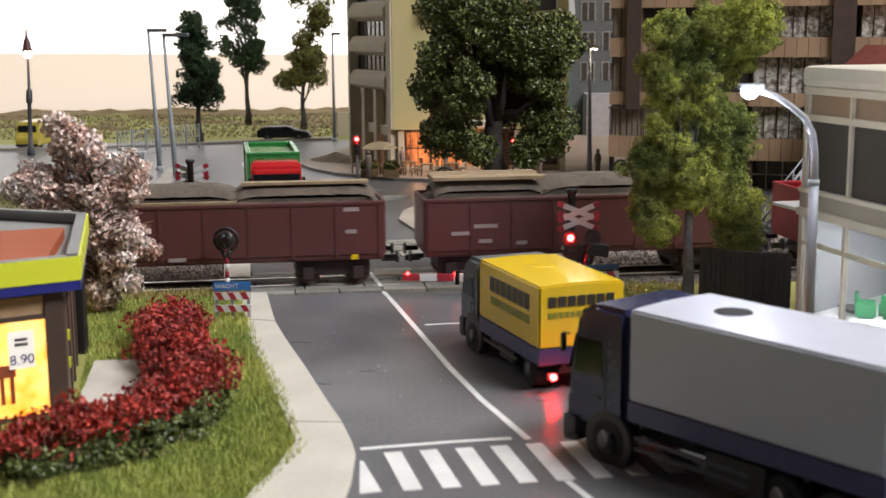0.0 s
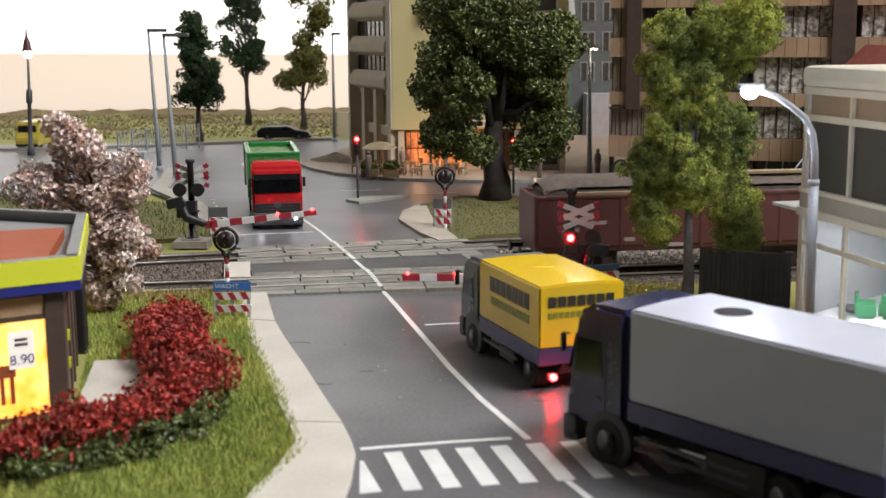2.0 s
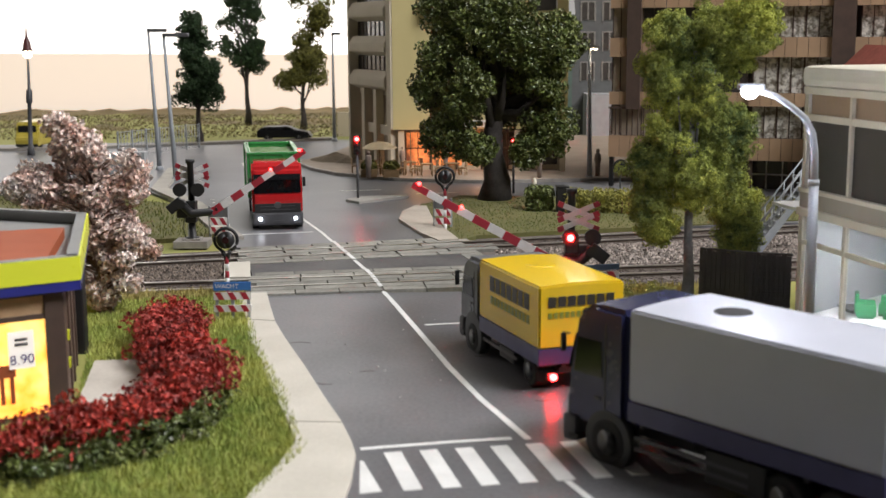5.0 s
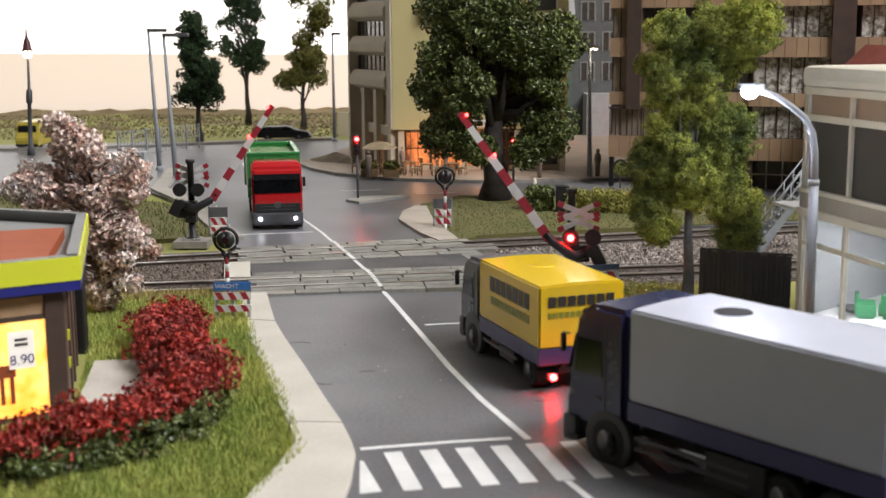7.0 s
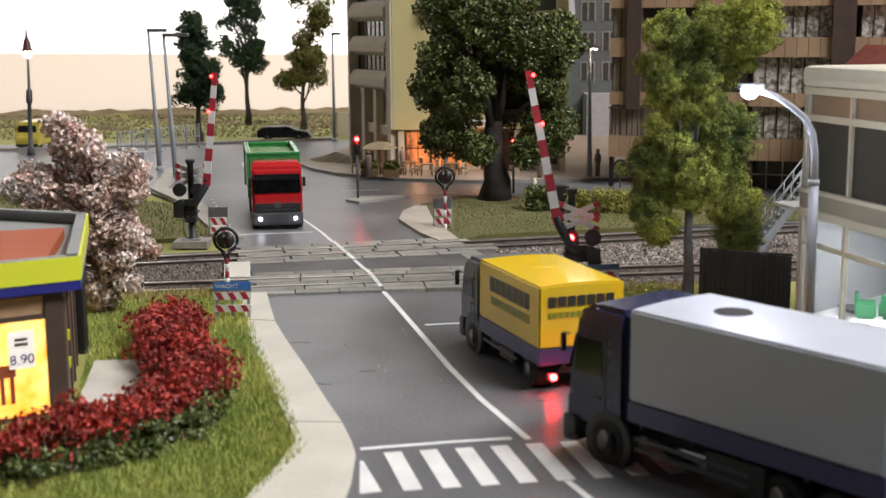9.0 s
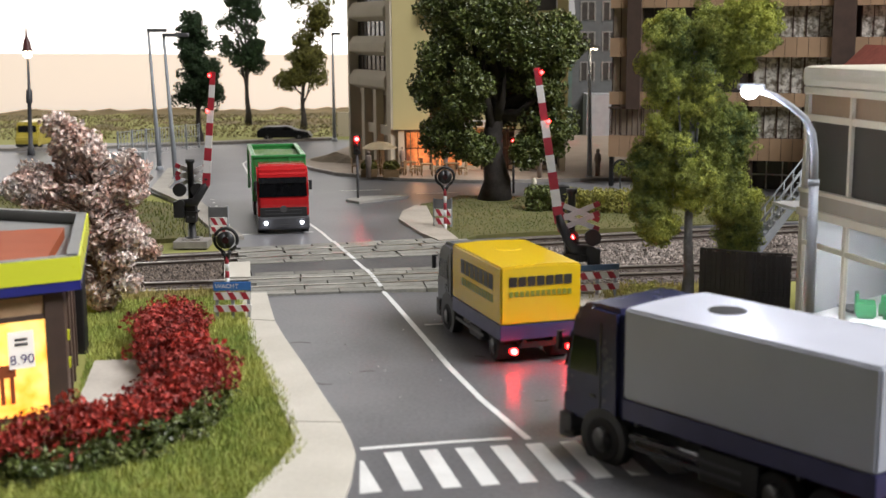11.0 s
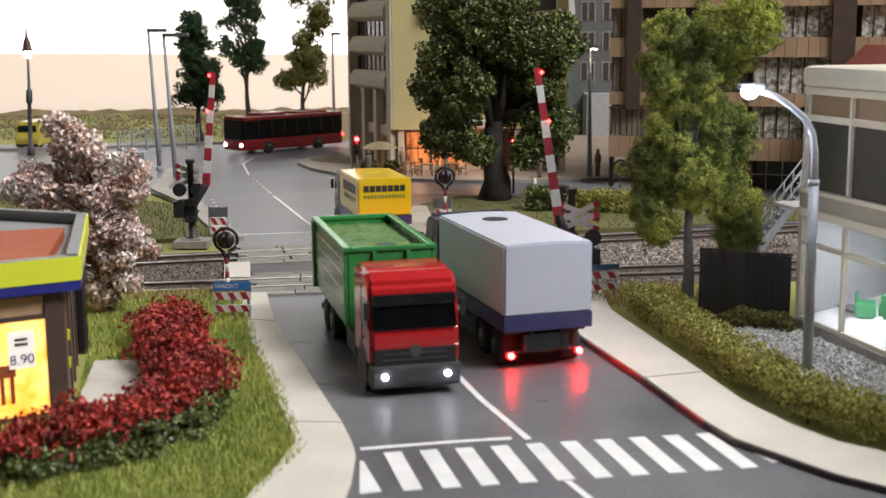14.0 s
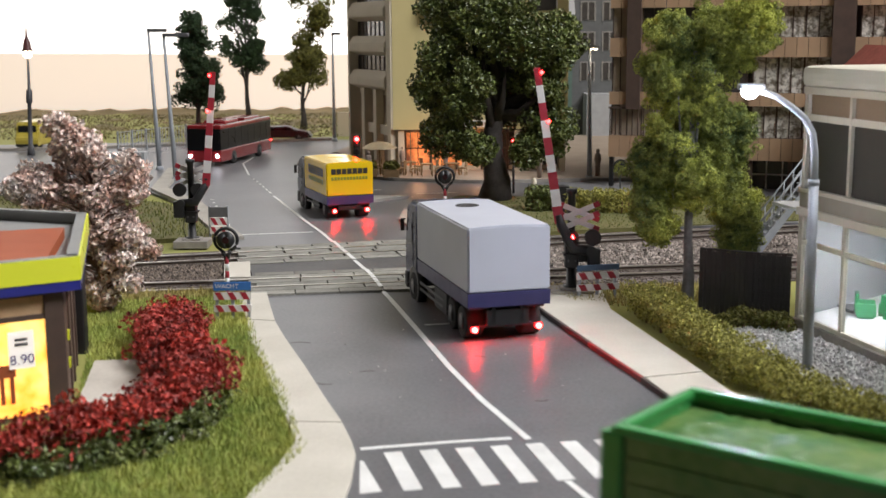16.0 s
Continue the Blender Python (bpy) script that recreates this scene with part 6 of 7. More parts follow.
def far_towers():
    t = thing("grey_tower", 10.2, 110, 0, 0, "grey rendered tower with white-framed windows", "building")
    part("wall", cbox(0, 8, 0, 8, -0.1, 18), GREY_WALL, t)
    for k in range(5):
        for i in range(3):
            x, z = 2.0 + i * 1.9, 4.8 + 2.6 * k
            wn = part("window", cbox(x, x + 1.1, -0.06, -0.004, z, z + 1.5), WINDOW, t)
            part("window_frame", put(put(put(cbox(x - 0.1, x, -0.1, -0.004, z - 0.1, z + 1.6), x + 1.1, x + 1.2, -0.1, -0.004, z - 0.1, z + 1.6), x + 0.5, x + 0.6, -0.1, -0.06, z, z + 1.5), x, x + 1.1, -0.1, -0.004, z + 1.5, z + 1.6), KERB, wn)
    part("white_annex", cbox(2.2, 6, -3, -0.1, -0.1, 3.7), GREY_WALL_L, t, "plain white annex wall")
    g = thing("green_house", 6.6, 104, 0, 0, "dark green rendered house behind the tree", "building")
    part("wall", cbox(0, 4.2, 0, 5, -0.1, 10.5), GREEN_WALL, g)
    bm = B()
    slice_x(bm, [(-0.3, 10.4), (2.5, 13), (5.3, 10.4)], -0.2, 4.4)
    part("roof", bm, GREY_ROOF, g)
    part("window", cbox(2.7, 3.6, -0.05, -0.004, 2.2, 4.2), WINDOW, g)
    h = thing("gabled_house", 21.2, 58.5, 0, 0, "brown house with red tiled gable roof", "building")
    part("wall", cbox(0.4, 9, 0.3, 7, -0.15, 7.1), BROWN, h)
    bm = B()
    slice_x(bm, [(0, 6.9), (1.45, 8.3), (2.9, 6.9)], 0.0, 9.5)
    bmesh.ops.rotate(bm, verts=bm.verts[:], cent=(0, 0, 0), matrix=Matrix.Rotation(radians(90), 3, "Z"))
    bmesh.ops.translate(bm, verts=bm.verts[:], vec=(3.0, -0.4, 0))
    part("gable_roof", bm, mat("red_tiles", (0.26, 0.06, 0.04), (0.18, 0.045, 0.03), 0.7, scale=2), h)
    part("eave_roof", cbox(1.5, 9.2, 0.6, 7.2, 7.1, 7.4, 0.05), mat("red_tiles_flat", (0.26, 0.06, 0.04), (0.18, 0.045, 0.03), 0.7, scale=2), h)
    part("gable_face", cbox(0.6, 2.4, -0.42, -0.405, 6.92, 7.5), BROWN, h)


far_towers()


def kiosk():
    t = thing("kiosk", -9.15, 29.25, 0, 0, "lit snack kiosk with lime and blue roof fascia", "kiosk")
    A, Bp, D, C = Vector((0.42, 0.0)), Vector((-4.6, -3.0)), Vector((-7.5, 9.4)), Vector((-1.4, 7.2))
    f = (Bp - A).normalized()
    s = (C - A).normalized()
    roof = [A, Bp, D, C]
    bm = B()
    prism(bm, [tuple(p) for p in roof], 3.2, 3.62)
    part("roof_slab", bm, GREY_ROOF, t)
    for p, q, name in ((Bp, A, "front"), (A, C, "side"), (C, D, "back")):
        d = (q - p).normalized()
        nrm = Vector((d.y, -d.x))
        for z0, z1, m, o in ((3.14, 3.38, BLUE, 0.03), (3.38, 3.95, LIME if name != "back" else GREY_ROOF, 0.05)):
            bm = B()
            prism(bm, [tuple(p + nrm * o), tuple(q + nrm * o), tuple(q - nrm * 0.12), tuple(p - nrm * 0.12)], z0, z1)
            part("fascia", bm, m, t, "lime green fascia" if m is LIME else "blue fascia band" if m is BLUE else "")
        bm = B()
        prism(bm, [tuple(p - nrm * 0.0), tuple(q - nrm * 0.0), tuple(q - nrm * 0.28), tuple(p - nrm * 0.28)], 3.9, 3.97)
        part("parapet_cap", bm, GREY_ROOF, t)
    bm = B()
    i0 = A + f * 0.75 + s * 0.5
    prism(bm, [tuple(i0), tuple(i0 + f * 4.5), tuple(i0 + f * 4.9 + s * 5.6), tuple(i0 + s * 4.6 - f * 0.2)], 3.62, 3.92)
    part("roof_panel", bm, TERRA, t, "terracotta red roof panel")
    # walls: local frame along the front
    P = Vector((0.0, 0.0))
    def wall(o, d, u0, u1, z0, z1, dep, m, name, off=0.0, parent=t, lab=""):
        nrm = Vector((d.y, -d.x))
        a, b = o + d * u0 + nrm * off, o + d * u1 + nrm * off
        bm = B()
        prism(bm, [tuple(a), tuple(b), tuple(b - nrm * dep), tuple(a - nrm * dep)], z0, z1)
        return part(name, bm, m, parent, lab)
    g = -f
    o = P + f * 5.2
    wall(o, g, 0, 5.2, 2.48, 2.6, 0.12, BROWN, "frame_rail")
    wall(o, g, 0, 5.2, 3.05, 3.2, 0.12, BROWN, "frame_rail")
    wall(o, g, 0, 5.2, -0.1, 0.15, 0.12, BROWN, "frame_rail")
    wall(o, g, 4.75, 5.2, -0.1, 3.2, 0.3, BROWN, "corner_post", 0.02, t, "dark brown corner post")
    wall(o, g, 2.55, 2.7, -0.1, 3.2, 0.16, BROWN, "post", 0.02)
    wall(o, g, 0, 4.75, 0.15, 2.48, 0.06, ORANGE_LIT, "lit_panel", -0.04, t, "glowing orange yellow poster panel")
    # upper pane: warm tan colour imitates the lit interior behind it
    wall(o, g, 0, 4.75, 2.6, 3.05, 0.04, mat("upper_pane", (0.42, 0.25, 0.13), (0.60, 0.40, 0.24), 0.3, scale=1.2), "upper_pane", -0.05)
    wall(P, s, 0.1, 6.4, -0.1, 3.2, 0.2, mat("kiosk_wall", (0.16, 0.10, 0.07), (0.1, 0.065, 0.05), 0.6), "side_wall")
    for u in (1.4, 3.0, 4.6):
        wall(P, s, u, u + 0.12, 0.0, 3.1, 0.2, BROWN, "post", 0.05)
    wall(P, s, 0.75, 0.9, 1.7, 1.95, 0.05, LIME, "notice", 0.06)
    wall(P, s, 0.75, 0.9, 1.0, 1.25, 0.05, LIME, "notice", 0.06)
    bd = wall(o, g, 3.85, 4.45, 1.35, 2.25, 0.03, PRICE, "price_board", 0.05, t, "white price board reading 8.90")
    for z0 in (2.02, 1.9):
        wall(o, g, 4.0, 4.3, z0, z0 + 0.07, 0.01, POLE_DARK, "text_bar", 0.062, bd)
    cu = bpy.data.curves.new("price_text", "FONT")
    cu.body, cu.size, cu.align_x, cu.extrude = "8.90", 0.34 * S, "CENTER", 0.004 * S
    cu.materials.append(mat("price_ink", (0.03, 0.03, 0.2), None, 0.5, bump=0))
    tx = new("price_text", cu)
    tx.parent = bd
    c = o + g * 4.15 + Vector((g.y, -g.x)) * 0.066
    tx.matrix_basis = pose(c.x * S, c.y * S, 1.46 * S, 90, 0, math.degrees(math.atan2(g.y, g.x)))
    # dark stool and shapes on the poster
    for u0, u1, z0, z1 in ((3.5, 4.0, 1.15, 1.45), (3.62, 3.72, 0.5, 1.15), (3.85, 3.95, 0.5, 1.15)):
        wall(o, g, u0, u1, z0, z1, 0.02, TERRA, "poster_shape", 0.0, t, "dark shape on the poster")
    # drain pipe and bin behind the kiosk
    bn = thing("waste_bin", -10.6, 35.2, 0, 0, "dark waste bin behind the kiosk", "bin")
    part("body", cbox(-0.22, 0.22, -0.2, 0.2, -0.1, 2.6, 0.05), BLACK, bn)
    part("lid", cbox(-0.25, 0.25, -0.23, 0.23, 2.6, 2.68, 0.03), BLACK, bn)
    q = Vector((-9.15, 29.25)) + f * 1.2 - Vector((-f.y, f.x)) * 0.9
    point_lamp("kiosk_lamp", q.x, q.y, 2.9, 0.012, (1, 0.6, 0.25), 0.2)


kiosk()


# ---- street furniture ----
def arc_lamp():
    t = thing("street_lamp", 9.93, 32.89, 0, 0, "grey curved street lamp with bright white lamp", "street lamp")
    bm = B()
    tube(bm, [(0, 0, -0.1), (-0.02, 0, 2.9), (-0.04, 0, 5.2)], [0.14, 0.135, 0.13], 14)
    part("lower_pole", bm, STEEL, t)
    bm = B()
    pts = [(-0.04, 0, 5.2), (-0.06, 0, 6.0), (-0.14, 0, 6.45), (-0.35, 0, 6.85), (-0.7, 0, 7.15), (-1.15, 0, 7.45), (-1.6, 0, 7.6)]
    tube(bm, pts, [0.11, 0.1, 0.1, 0.095, 0.09, 0.08, 0.08], 12)
    part("curved_arm", bm, STEEL, t)
    bm = B()
    tube(bm, [(-0.05, 0, 5.1), (-0.05, 0, 5.24)], 0.155, 14)
    part("collar", bm, STEEL, t)
    part("lamp_head", cbox(-2.15, -1.45, -0.16, 0.16, 7.62, 7.78, 0.05), STEEL, t)
    bm = B()
    ball(bm, -1.85, -0.05, 7.56, 0.22, 3, 0.8)
    part("led", bm, GLOW_LED, t, "glaring white LED")
    point_lamp("led_light", 9.93 - 1.85, 32.8, 7.1, 0.016, (0.8, 0.85, 1.0), 0.12)


arc_lamp()


def tall_lamp(x, y, h, arm, lean, label, lit=False, m=STEEL, drop=0.0):
    t = thing("street_lamp", x, y, 0, 0, label, "street lamp", "mast street lamps")
    bm = B()
    tube(bm, [(0, 0, -0.1), (lean * 0.4, 0, h * 0.4), (lean, 0, h)], [0.17, 0.13, 0.09], 10)
    part("pole", bm, m, t)
    bm = B()
    tube(bm, [(0, 0, -0.1), (0, 0, 0.25)], [0.3, 0.24], 10)
    part("foot", bm, m, t)
    a, b = (lean, lean + arm) if arm > 0 else (lean + arm, lean)
    part("lamp_head", cbox(a - 0.08, b, -0.16, 0.16, h - 0.05, h + 0.18, 0.05), POLE_DARK, t)
    if lit:
        part("lens", cbox(a + 0.05, b - 0.05, -0.14, 0.14, h - 0.13, h - 0.055, 0.02), GLOW_WARM, t, "lit warm lamp lens")
    return t


tall_lamp(-19.23, 84.27, 9.25, 1.25, -0.35, "grey leaning mast lamp with flat head")
tall_lamp(-16.73, 77.7, 8.95, 1.55, -0.4, "grey leaning mast lamp with flat head")
tall_lamp(-9.13, 105.35, 8.9, 0.7, 0.0, "slim grey mast lamp with flat head")
tall_lamp(9.13, 76.87, 8.1, 0.55, -0.1, "grey mast lamp with lit head on the plaza", True)
point_lamp("mast_light", 9.5, 76.6, 7.7, 0.004, (1, 0.9, 0.75), 0.2)


def old_lamp():
    t = thing("lantern", -31.4, 94.8, 0, 0, "dark old-style street lantern with lit lamp", "street lamp")
    bm = B()
    tube(bm, [(0, 0, -0.1), (0, 0, 0.6), (0, 0, 0.7), (0.1, 0, 3.9), (0.1, 0, 4.0), (0.15, 0, 4.9), (0.15, 0, 5.0), (0.2, 0, 7.4)], [0.3, 0.26, 0.18, 0.15, 0.24, 0.24, 0.12, 0.09], 12)
    part("pole", bm, POLE_DARK, t)
    bm = B()
    tube(bm, [(0.2, 0, 7.85), (0.2, 0, 8.0), (0.2, 0, 8.6), (0.2, 0, 8.9), (0.2, 0, 9.7)], [0.5, 0.34, 0.24, 0.1, 0.03], 12)
    part("hood", bm, mat("hood_red", (0.09, 0.02, 0.02), None, 0.4), t, "dark reddish lantern hood")
    bm = B()
    ball(bm, 0.2, 0, 7.62, 0.36, 2, 0.9)
    part("globe", bm, GLOW_WARM, t, "lit warm globe")


old_lamp()


def dish_signal(x, y, h, r, label):
    """A round crossing watch signal on a striped post."""
    t = thing("crossing_signal", x, y, 0, 0, label, "railway signal", "crossing watch signals")
    n = 6
    for i in range(n):
        bm = B()
        z0 = -0.1 if i == 0 else (h - 1.0) * i / n
        tube(bm, [(0, 0, z0), (0, 0, (h - 1.0) * (i + 1) / n)], 0.075, 10)
        part("post_band", bm, SIGN_RED if i % 2 else SIGN_WHITE, t, "red post band" if i % 2 else "white post band")
    bm = B()
    pts = [(r * 1.25 * math.sin(a), 0, h - r * 1.25 - r * 1.25 * math.cos(a)) for a in (math.pi * (0.12 + 1.76 * k / 20) for k in range(21))]
    tube(bm, pts, 0.06, 8)
    tube(bm, [(0, 0, h - 1.1), pts[0]], 0.07, 8)
    tube(bm, [(0, 0, h - 1.1), pts[-1]], 0.07, 8)
    part("ring", bm, BLACK, t)
    bm = B()
    c = h - r * 1.25
    tube(bm, [(0, 0.12, c), (0, -0.02, c), (0, -0.14, c), (0, -0.10, c)], [r * 0.8, r * 0.95, r * 0.93, r * 0.6], 24)
    part("hood", bm, BLACK, t)
    bm = B()
    tube(bm, [(0, -0.105, c), (0, -0.13, c)], [r * 0.42, r * 0.36], 18)
    part("lens", bm, LENS_OFF, t, "unlit dark red lens")


dish_signal(-7.54, 42.6, 2.49, 0.32, "round black signal on red and white post")
dish_signal(0.11, 57.3, 2.95, 0.34, "round black signal on striped post by the lawn")


def striped(t, x0, x1, y, z0, z1, n, name, tilt=0.25):
    """A white board with slanted red stripes."""
    b = part(name, cbox(x0, x1, y, y + 0.04, z0, z1), SIGN_WHITE, t)
    w = (x1 - x0) / n
    for i in range(n):
        bm = B()
        a = x0 + i * w + w * 0.1
        d = (z1 - z0) * tilt * 2.2
        p = [(a, z1), (a + w * 0.45, z1), (min(a + w * 0.45 + d, x1), z0), (min(a + d, x1), z0)]
        lo, hi = [bm.verts.new((q[0], y - 0.012, q[1])) for q in p], [bm.verts.new((q[0], y - 0.002, q[1])) for q in p]
        bm.faces.new(lo), bm.faces.new(hi[::-1])
        for k in range(4):
            bm.faces.new((lo[k], hi[k], hi[(k + 1) % 4], lo[(k + 1) % 4]))
        bmesh.ops.recalc_face_normals(bm, faces=bm.faces[:])
        part("stripe", bm, SIGN_RED, b, "red slanted stripe")


def guard(x, y, rz, w, blue, label, text=True):
    t = thing("barrier_board", x, y, 0, rz, label, "barrier board", "striped barrier boards")
    for s in (-0.42, 0.0, 0.42) if w > 1.1 else (-0.4, 0.4):
        part("leg", cbox(s * w - 0.05, s * w + 0.05, 0.05, 0.12, -0.1, 1.05), STEEL, t)
    striped(t, -w / 2, w / 2, 0, 0.32, 0.54, 3, "lower_board")
    striped(t, -w / 2, w / 2, 0, 0.72, 0.96, 3, "upper_board")
    if blue:
        # board without text: sign blue dulled, so its shade sits in the colour
        part("blue_board", cbox(-w / 2, w / 2, -0.01, 0.04, 1.02, 1.3 if text else 1.22, 0.01), SIGN_BLUE if text else mat("dull_blue", (0.05, 0.10, 0.19), (0.07, 0.11, 0.17), 0.6), t, "blue notice board")
        if text:
            cu = bpy.data.curves.new("notice_text", "FONT")
            cu.body, cu.size, cu.extrude = "WACHT", 0.2 * S, 0.003 * S
            cu.materials.append(SIGN_WHITE)
            tx = new("notice_text", cu)
            tx.parent = t
            tx.matrix_basis = pose((-w / 2 + 0.05) * S, -0.014 * S, 1.1 * S, 90, 0, 0)


guard(-6.78, 39.1, 3, 1.2, True, "red striped barrier board with blue notice")
guard(5.35, 42.1, 14, 1.55, True, "red striped barrier board with blue notice by the hedge", False)


def marker_board(x, y, label):
    t = thing("marker_board", x, y, 0, 0, label, "marker board", "striped marker boards")
    for s in (-0.4, 0.4):
        part("post", cbox(s - 0.05, s + 0.05, 0.02, 0.1, -0.1, 1.45), STEEL, t)
    part("panel", cbox(-0.42, 0.42, 0.0, 0.03, 0.95, 1.4), RETRO, t)
    striped(t, -0.4, 0.4, -0.03, 0.2, 0.5, 2, "lower_board")
    striped(t, -0.4, 0.4, -0.03, 0.6, 0.92, 2, "upper_board")


marker_board(0.0, 57.9, "small red striped marker board by the lawn")
marker_board(-10.15, 55.6, "small red striped marker board beyond the barrier")


def traffic_light(x, y, h, lit, label):
    t = thing("traffic_light", x, y, 0.2 if lit else 0.0, 0, label, "traffic light", "traffic lights")
    bm = B()
    tube(bm, [(0, 0, -0.1), (0, 0, h - 1.0)], 0.07, 10)
    part("pole", bm, POLE_DARK, t)
    part("housing", cbox(-0.2, 0.2, -0.15, 0.15, h - 1.05, h, 0.04), BLACK, t)
    for k, m in enumerate((GLOW_RED, LENS_OFF, LENS_OFF)):
        bm = B()
        ball(bm, 0, -0.15, h - 0.2 - k * 0.33, 0.13 if k == 0 else 0.1, 2)
        part("lamp", bm, m, t, "lit red lamp" if k == 0 else "unlit lamp")
        bm = B()
        tube(bm, [(-0.13, -0.15, h - 0.17 - k * 0.33), (0, -0.3, h - 0.04 - k * 0.33), (0.13, -0.15, h - 0.17 - k * 0.33)], 0.02, 6)
        part("visor", bm, BLACK, t)


traffic_light(-4.66, 67.9, 3.4, True, "black traffic light showing red on the island")
traffic_light(4.05, 70.6, 3.2, False, "black traffic light behind the broad tree")
bo = thing("bollard", 4.9, 66.0, 0, 0, "short pale grey bollard post on the lawn", "bollard")
bm = B()
tube(bm, [(0, 0, -0.1), (0, 0, 1.3), (0, 0, 1.4)], [0.12, 0.12, 0.06], 10)
part("post", bm, OFFWHITE, bo)


FENCE = mat("dark_stained_plank", (0.045, 0.04, 0.036), (0.028, 0.025, 0.023), 0.6, scale=1.5, vary=0.25)


def fence():
    """Two runs of planks that meet at a corner; the second is pierced."""
    for a, b, pierced in (((8.45, 39.82), (9.8, 38.98), False), ((9.83, 38.97), (11.0, 38.55), True)):
        d = Vector(b) - Vector(a)
        L, n = d.length, 10 if not pierced else 8
        t = thing("plank_fence", a[0], a[1], 0, math.degrees(math.atan2(d.y, d.x)), "dark pierced plank fence by the building" if pierced else "dark plank fence beside the track", "fence", "plank fences")
        w = L / n
        for i in range(n):
            z = 2.12 + 0.012 * math.sin(i * 2.3)
            if pierced:
                bm = B()
                box(bm, i * w + 0.004, (i + 0.62) * w, -0.03, 0.03, -0.1, z, 0.008)
                for k in range(8):
                    box(bm, (i + 0.62) * w, (i + 1) * w - 0.004, -0.025, 0.025, -0.1 if k == 0 else 0.35 + k * 0.22, 0.57 + k * 0.22 - 0.1 if k < 7 else z)
                part("plank", bm, FENCE, t)
            else:
                part("plank", cbox(i * w + 0.004, (i + 1) * w - 0.004, -0.03, 0.03, -0.1, z, 0.01), FENCE, t)
        if pierced:
            part("backing", cbox(0, L, 0.034, 0.05, -0.1, 2.1), FENCE, t)
        for z in (0.5, 1.85):
            part("rail", cbox(0, L, 0.052 if pierced else 0.031, 0.1, z - 0.06, z + 0.06), FENCE, t)
        part("cap", cbox(-0.03, L + 0.03, -0.06, 0.1, 2.135, 2.19, 0.01), FENCE, t)
        part("corner_post", cbox(-0.07, 0.07, -0.07, 0.07, -0.1, 2.2, 0.01), FENCE, t)



fence()


def stairs():
    t = thing("steel_stairs", 12.6, 50.6, 0, 0, "grey steel footbridge stairs with railings", "stairs")
    n = 14
    dx, dz = 2.6 / n, 3.4 / n
    for i in range(n):
        part("tread", cbox(i * dx, i * dx + 0.3, -0.5, 0.5, (i + 1) * dz - 0.04, (i + 1) * dz), STEEL, t)
    for y in (-0.52, 0.52):
        bm = B()
        slice_x(bm, [(0.0, -0.1), (0.25, -0.1), (2.75, 3.35), (2.75, 3.6), (0, 0.2)], y - 0.03, y + 0.03)
        bmesh.ops.transform(bm, matrix=Matrix(((0, 1, 0, 0), (1, 0, 0, 0), (0, 0, 1, 0), (0, 0, 0, 1))), verts=bm.verts[:])
        bmesh.ops.recalc_face_normals(bm, faces=bm.faces[:])
        part("stringer", bm, STEEL, t)
        for h in (0.55, 1.0):
            bm = B()
            tube(bm, [(0.05, y, h), (2.7, y, 3.45 + h)], 0.035, 6)
            part("handrail", bm, STEEL, t)
        for i in range(0, n + 1, 2):
            bm = B()
            tube(bm, [(0.05 + i * dx, y, i * dz), (0.05 + i * dx, y, i * dz + 1.0)], 0.03, 6)
            part("baluster", bm, STEEL, t)
    part("landing", cbox(2.6, 4.6, -0.55, 0.55, 3.3, 3.42), STEEL, t)
    for x in (2.8, 4.4):
        part("leg", cbox(x - 0.06, x + 0.06, -0.4, -0.28, -0.15, 3.3), STEEL, t)


stairs()


# ---- plaza furniture, parked vehicles, small figures ----
def parasol(x, y, label):
    t = thing("parasol", x, y, 0.17, 0, label, "parasol", "plaza parasols")
    bm = B()
    tube(bm, [(0, 0, 0), (0, 0, 2.0)], 0.04, 8)
    part("pole", bm, WOOD, t)
    bm = B()
    n = 10
    top = bm.verts.new((0, 0, 2.1))
    mid = [bm.verts.new((0.6 * math.cos(6.283 * i / n), 0.6 * math.sin(6.283 * i / n), 1.98)) for i in range(n)]
    rim = [bm.verts.new((1.15 * math.cos(6.283 * i / n), 1.15 * math.sin(6.283 * i / n), 1.66)) for i in range(n)]
    for i in range(n):
        j = (i + 1) % n
        bm.faces.new((top, mid[i], mid[j])), bm.faces.new((mid[i], rim[i], rim[j], mid[j]))
    bmesh.ops.solidify(bm, geom=bm.faces[:], thickness=0.03)
    part("canopy", bm, PARASOL, t, "pale tan canopy")


parasol(-4.0, 79.2, "pale tan parasol on the plaza")


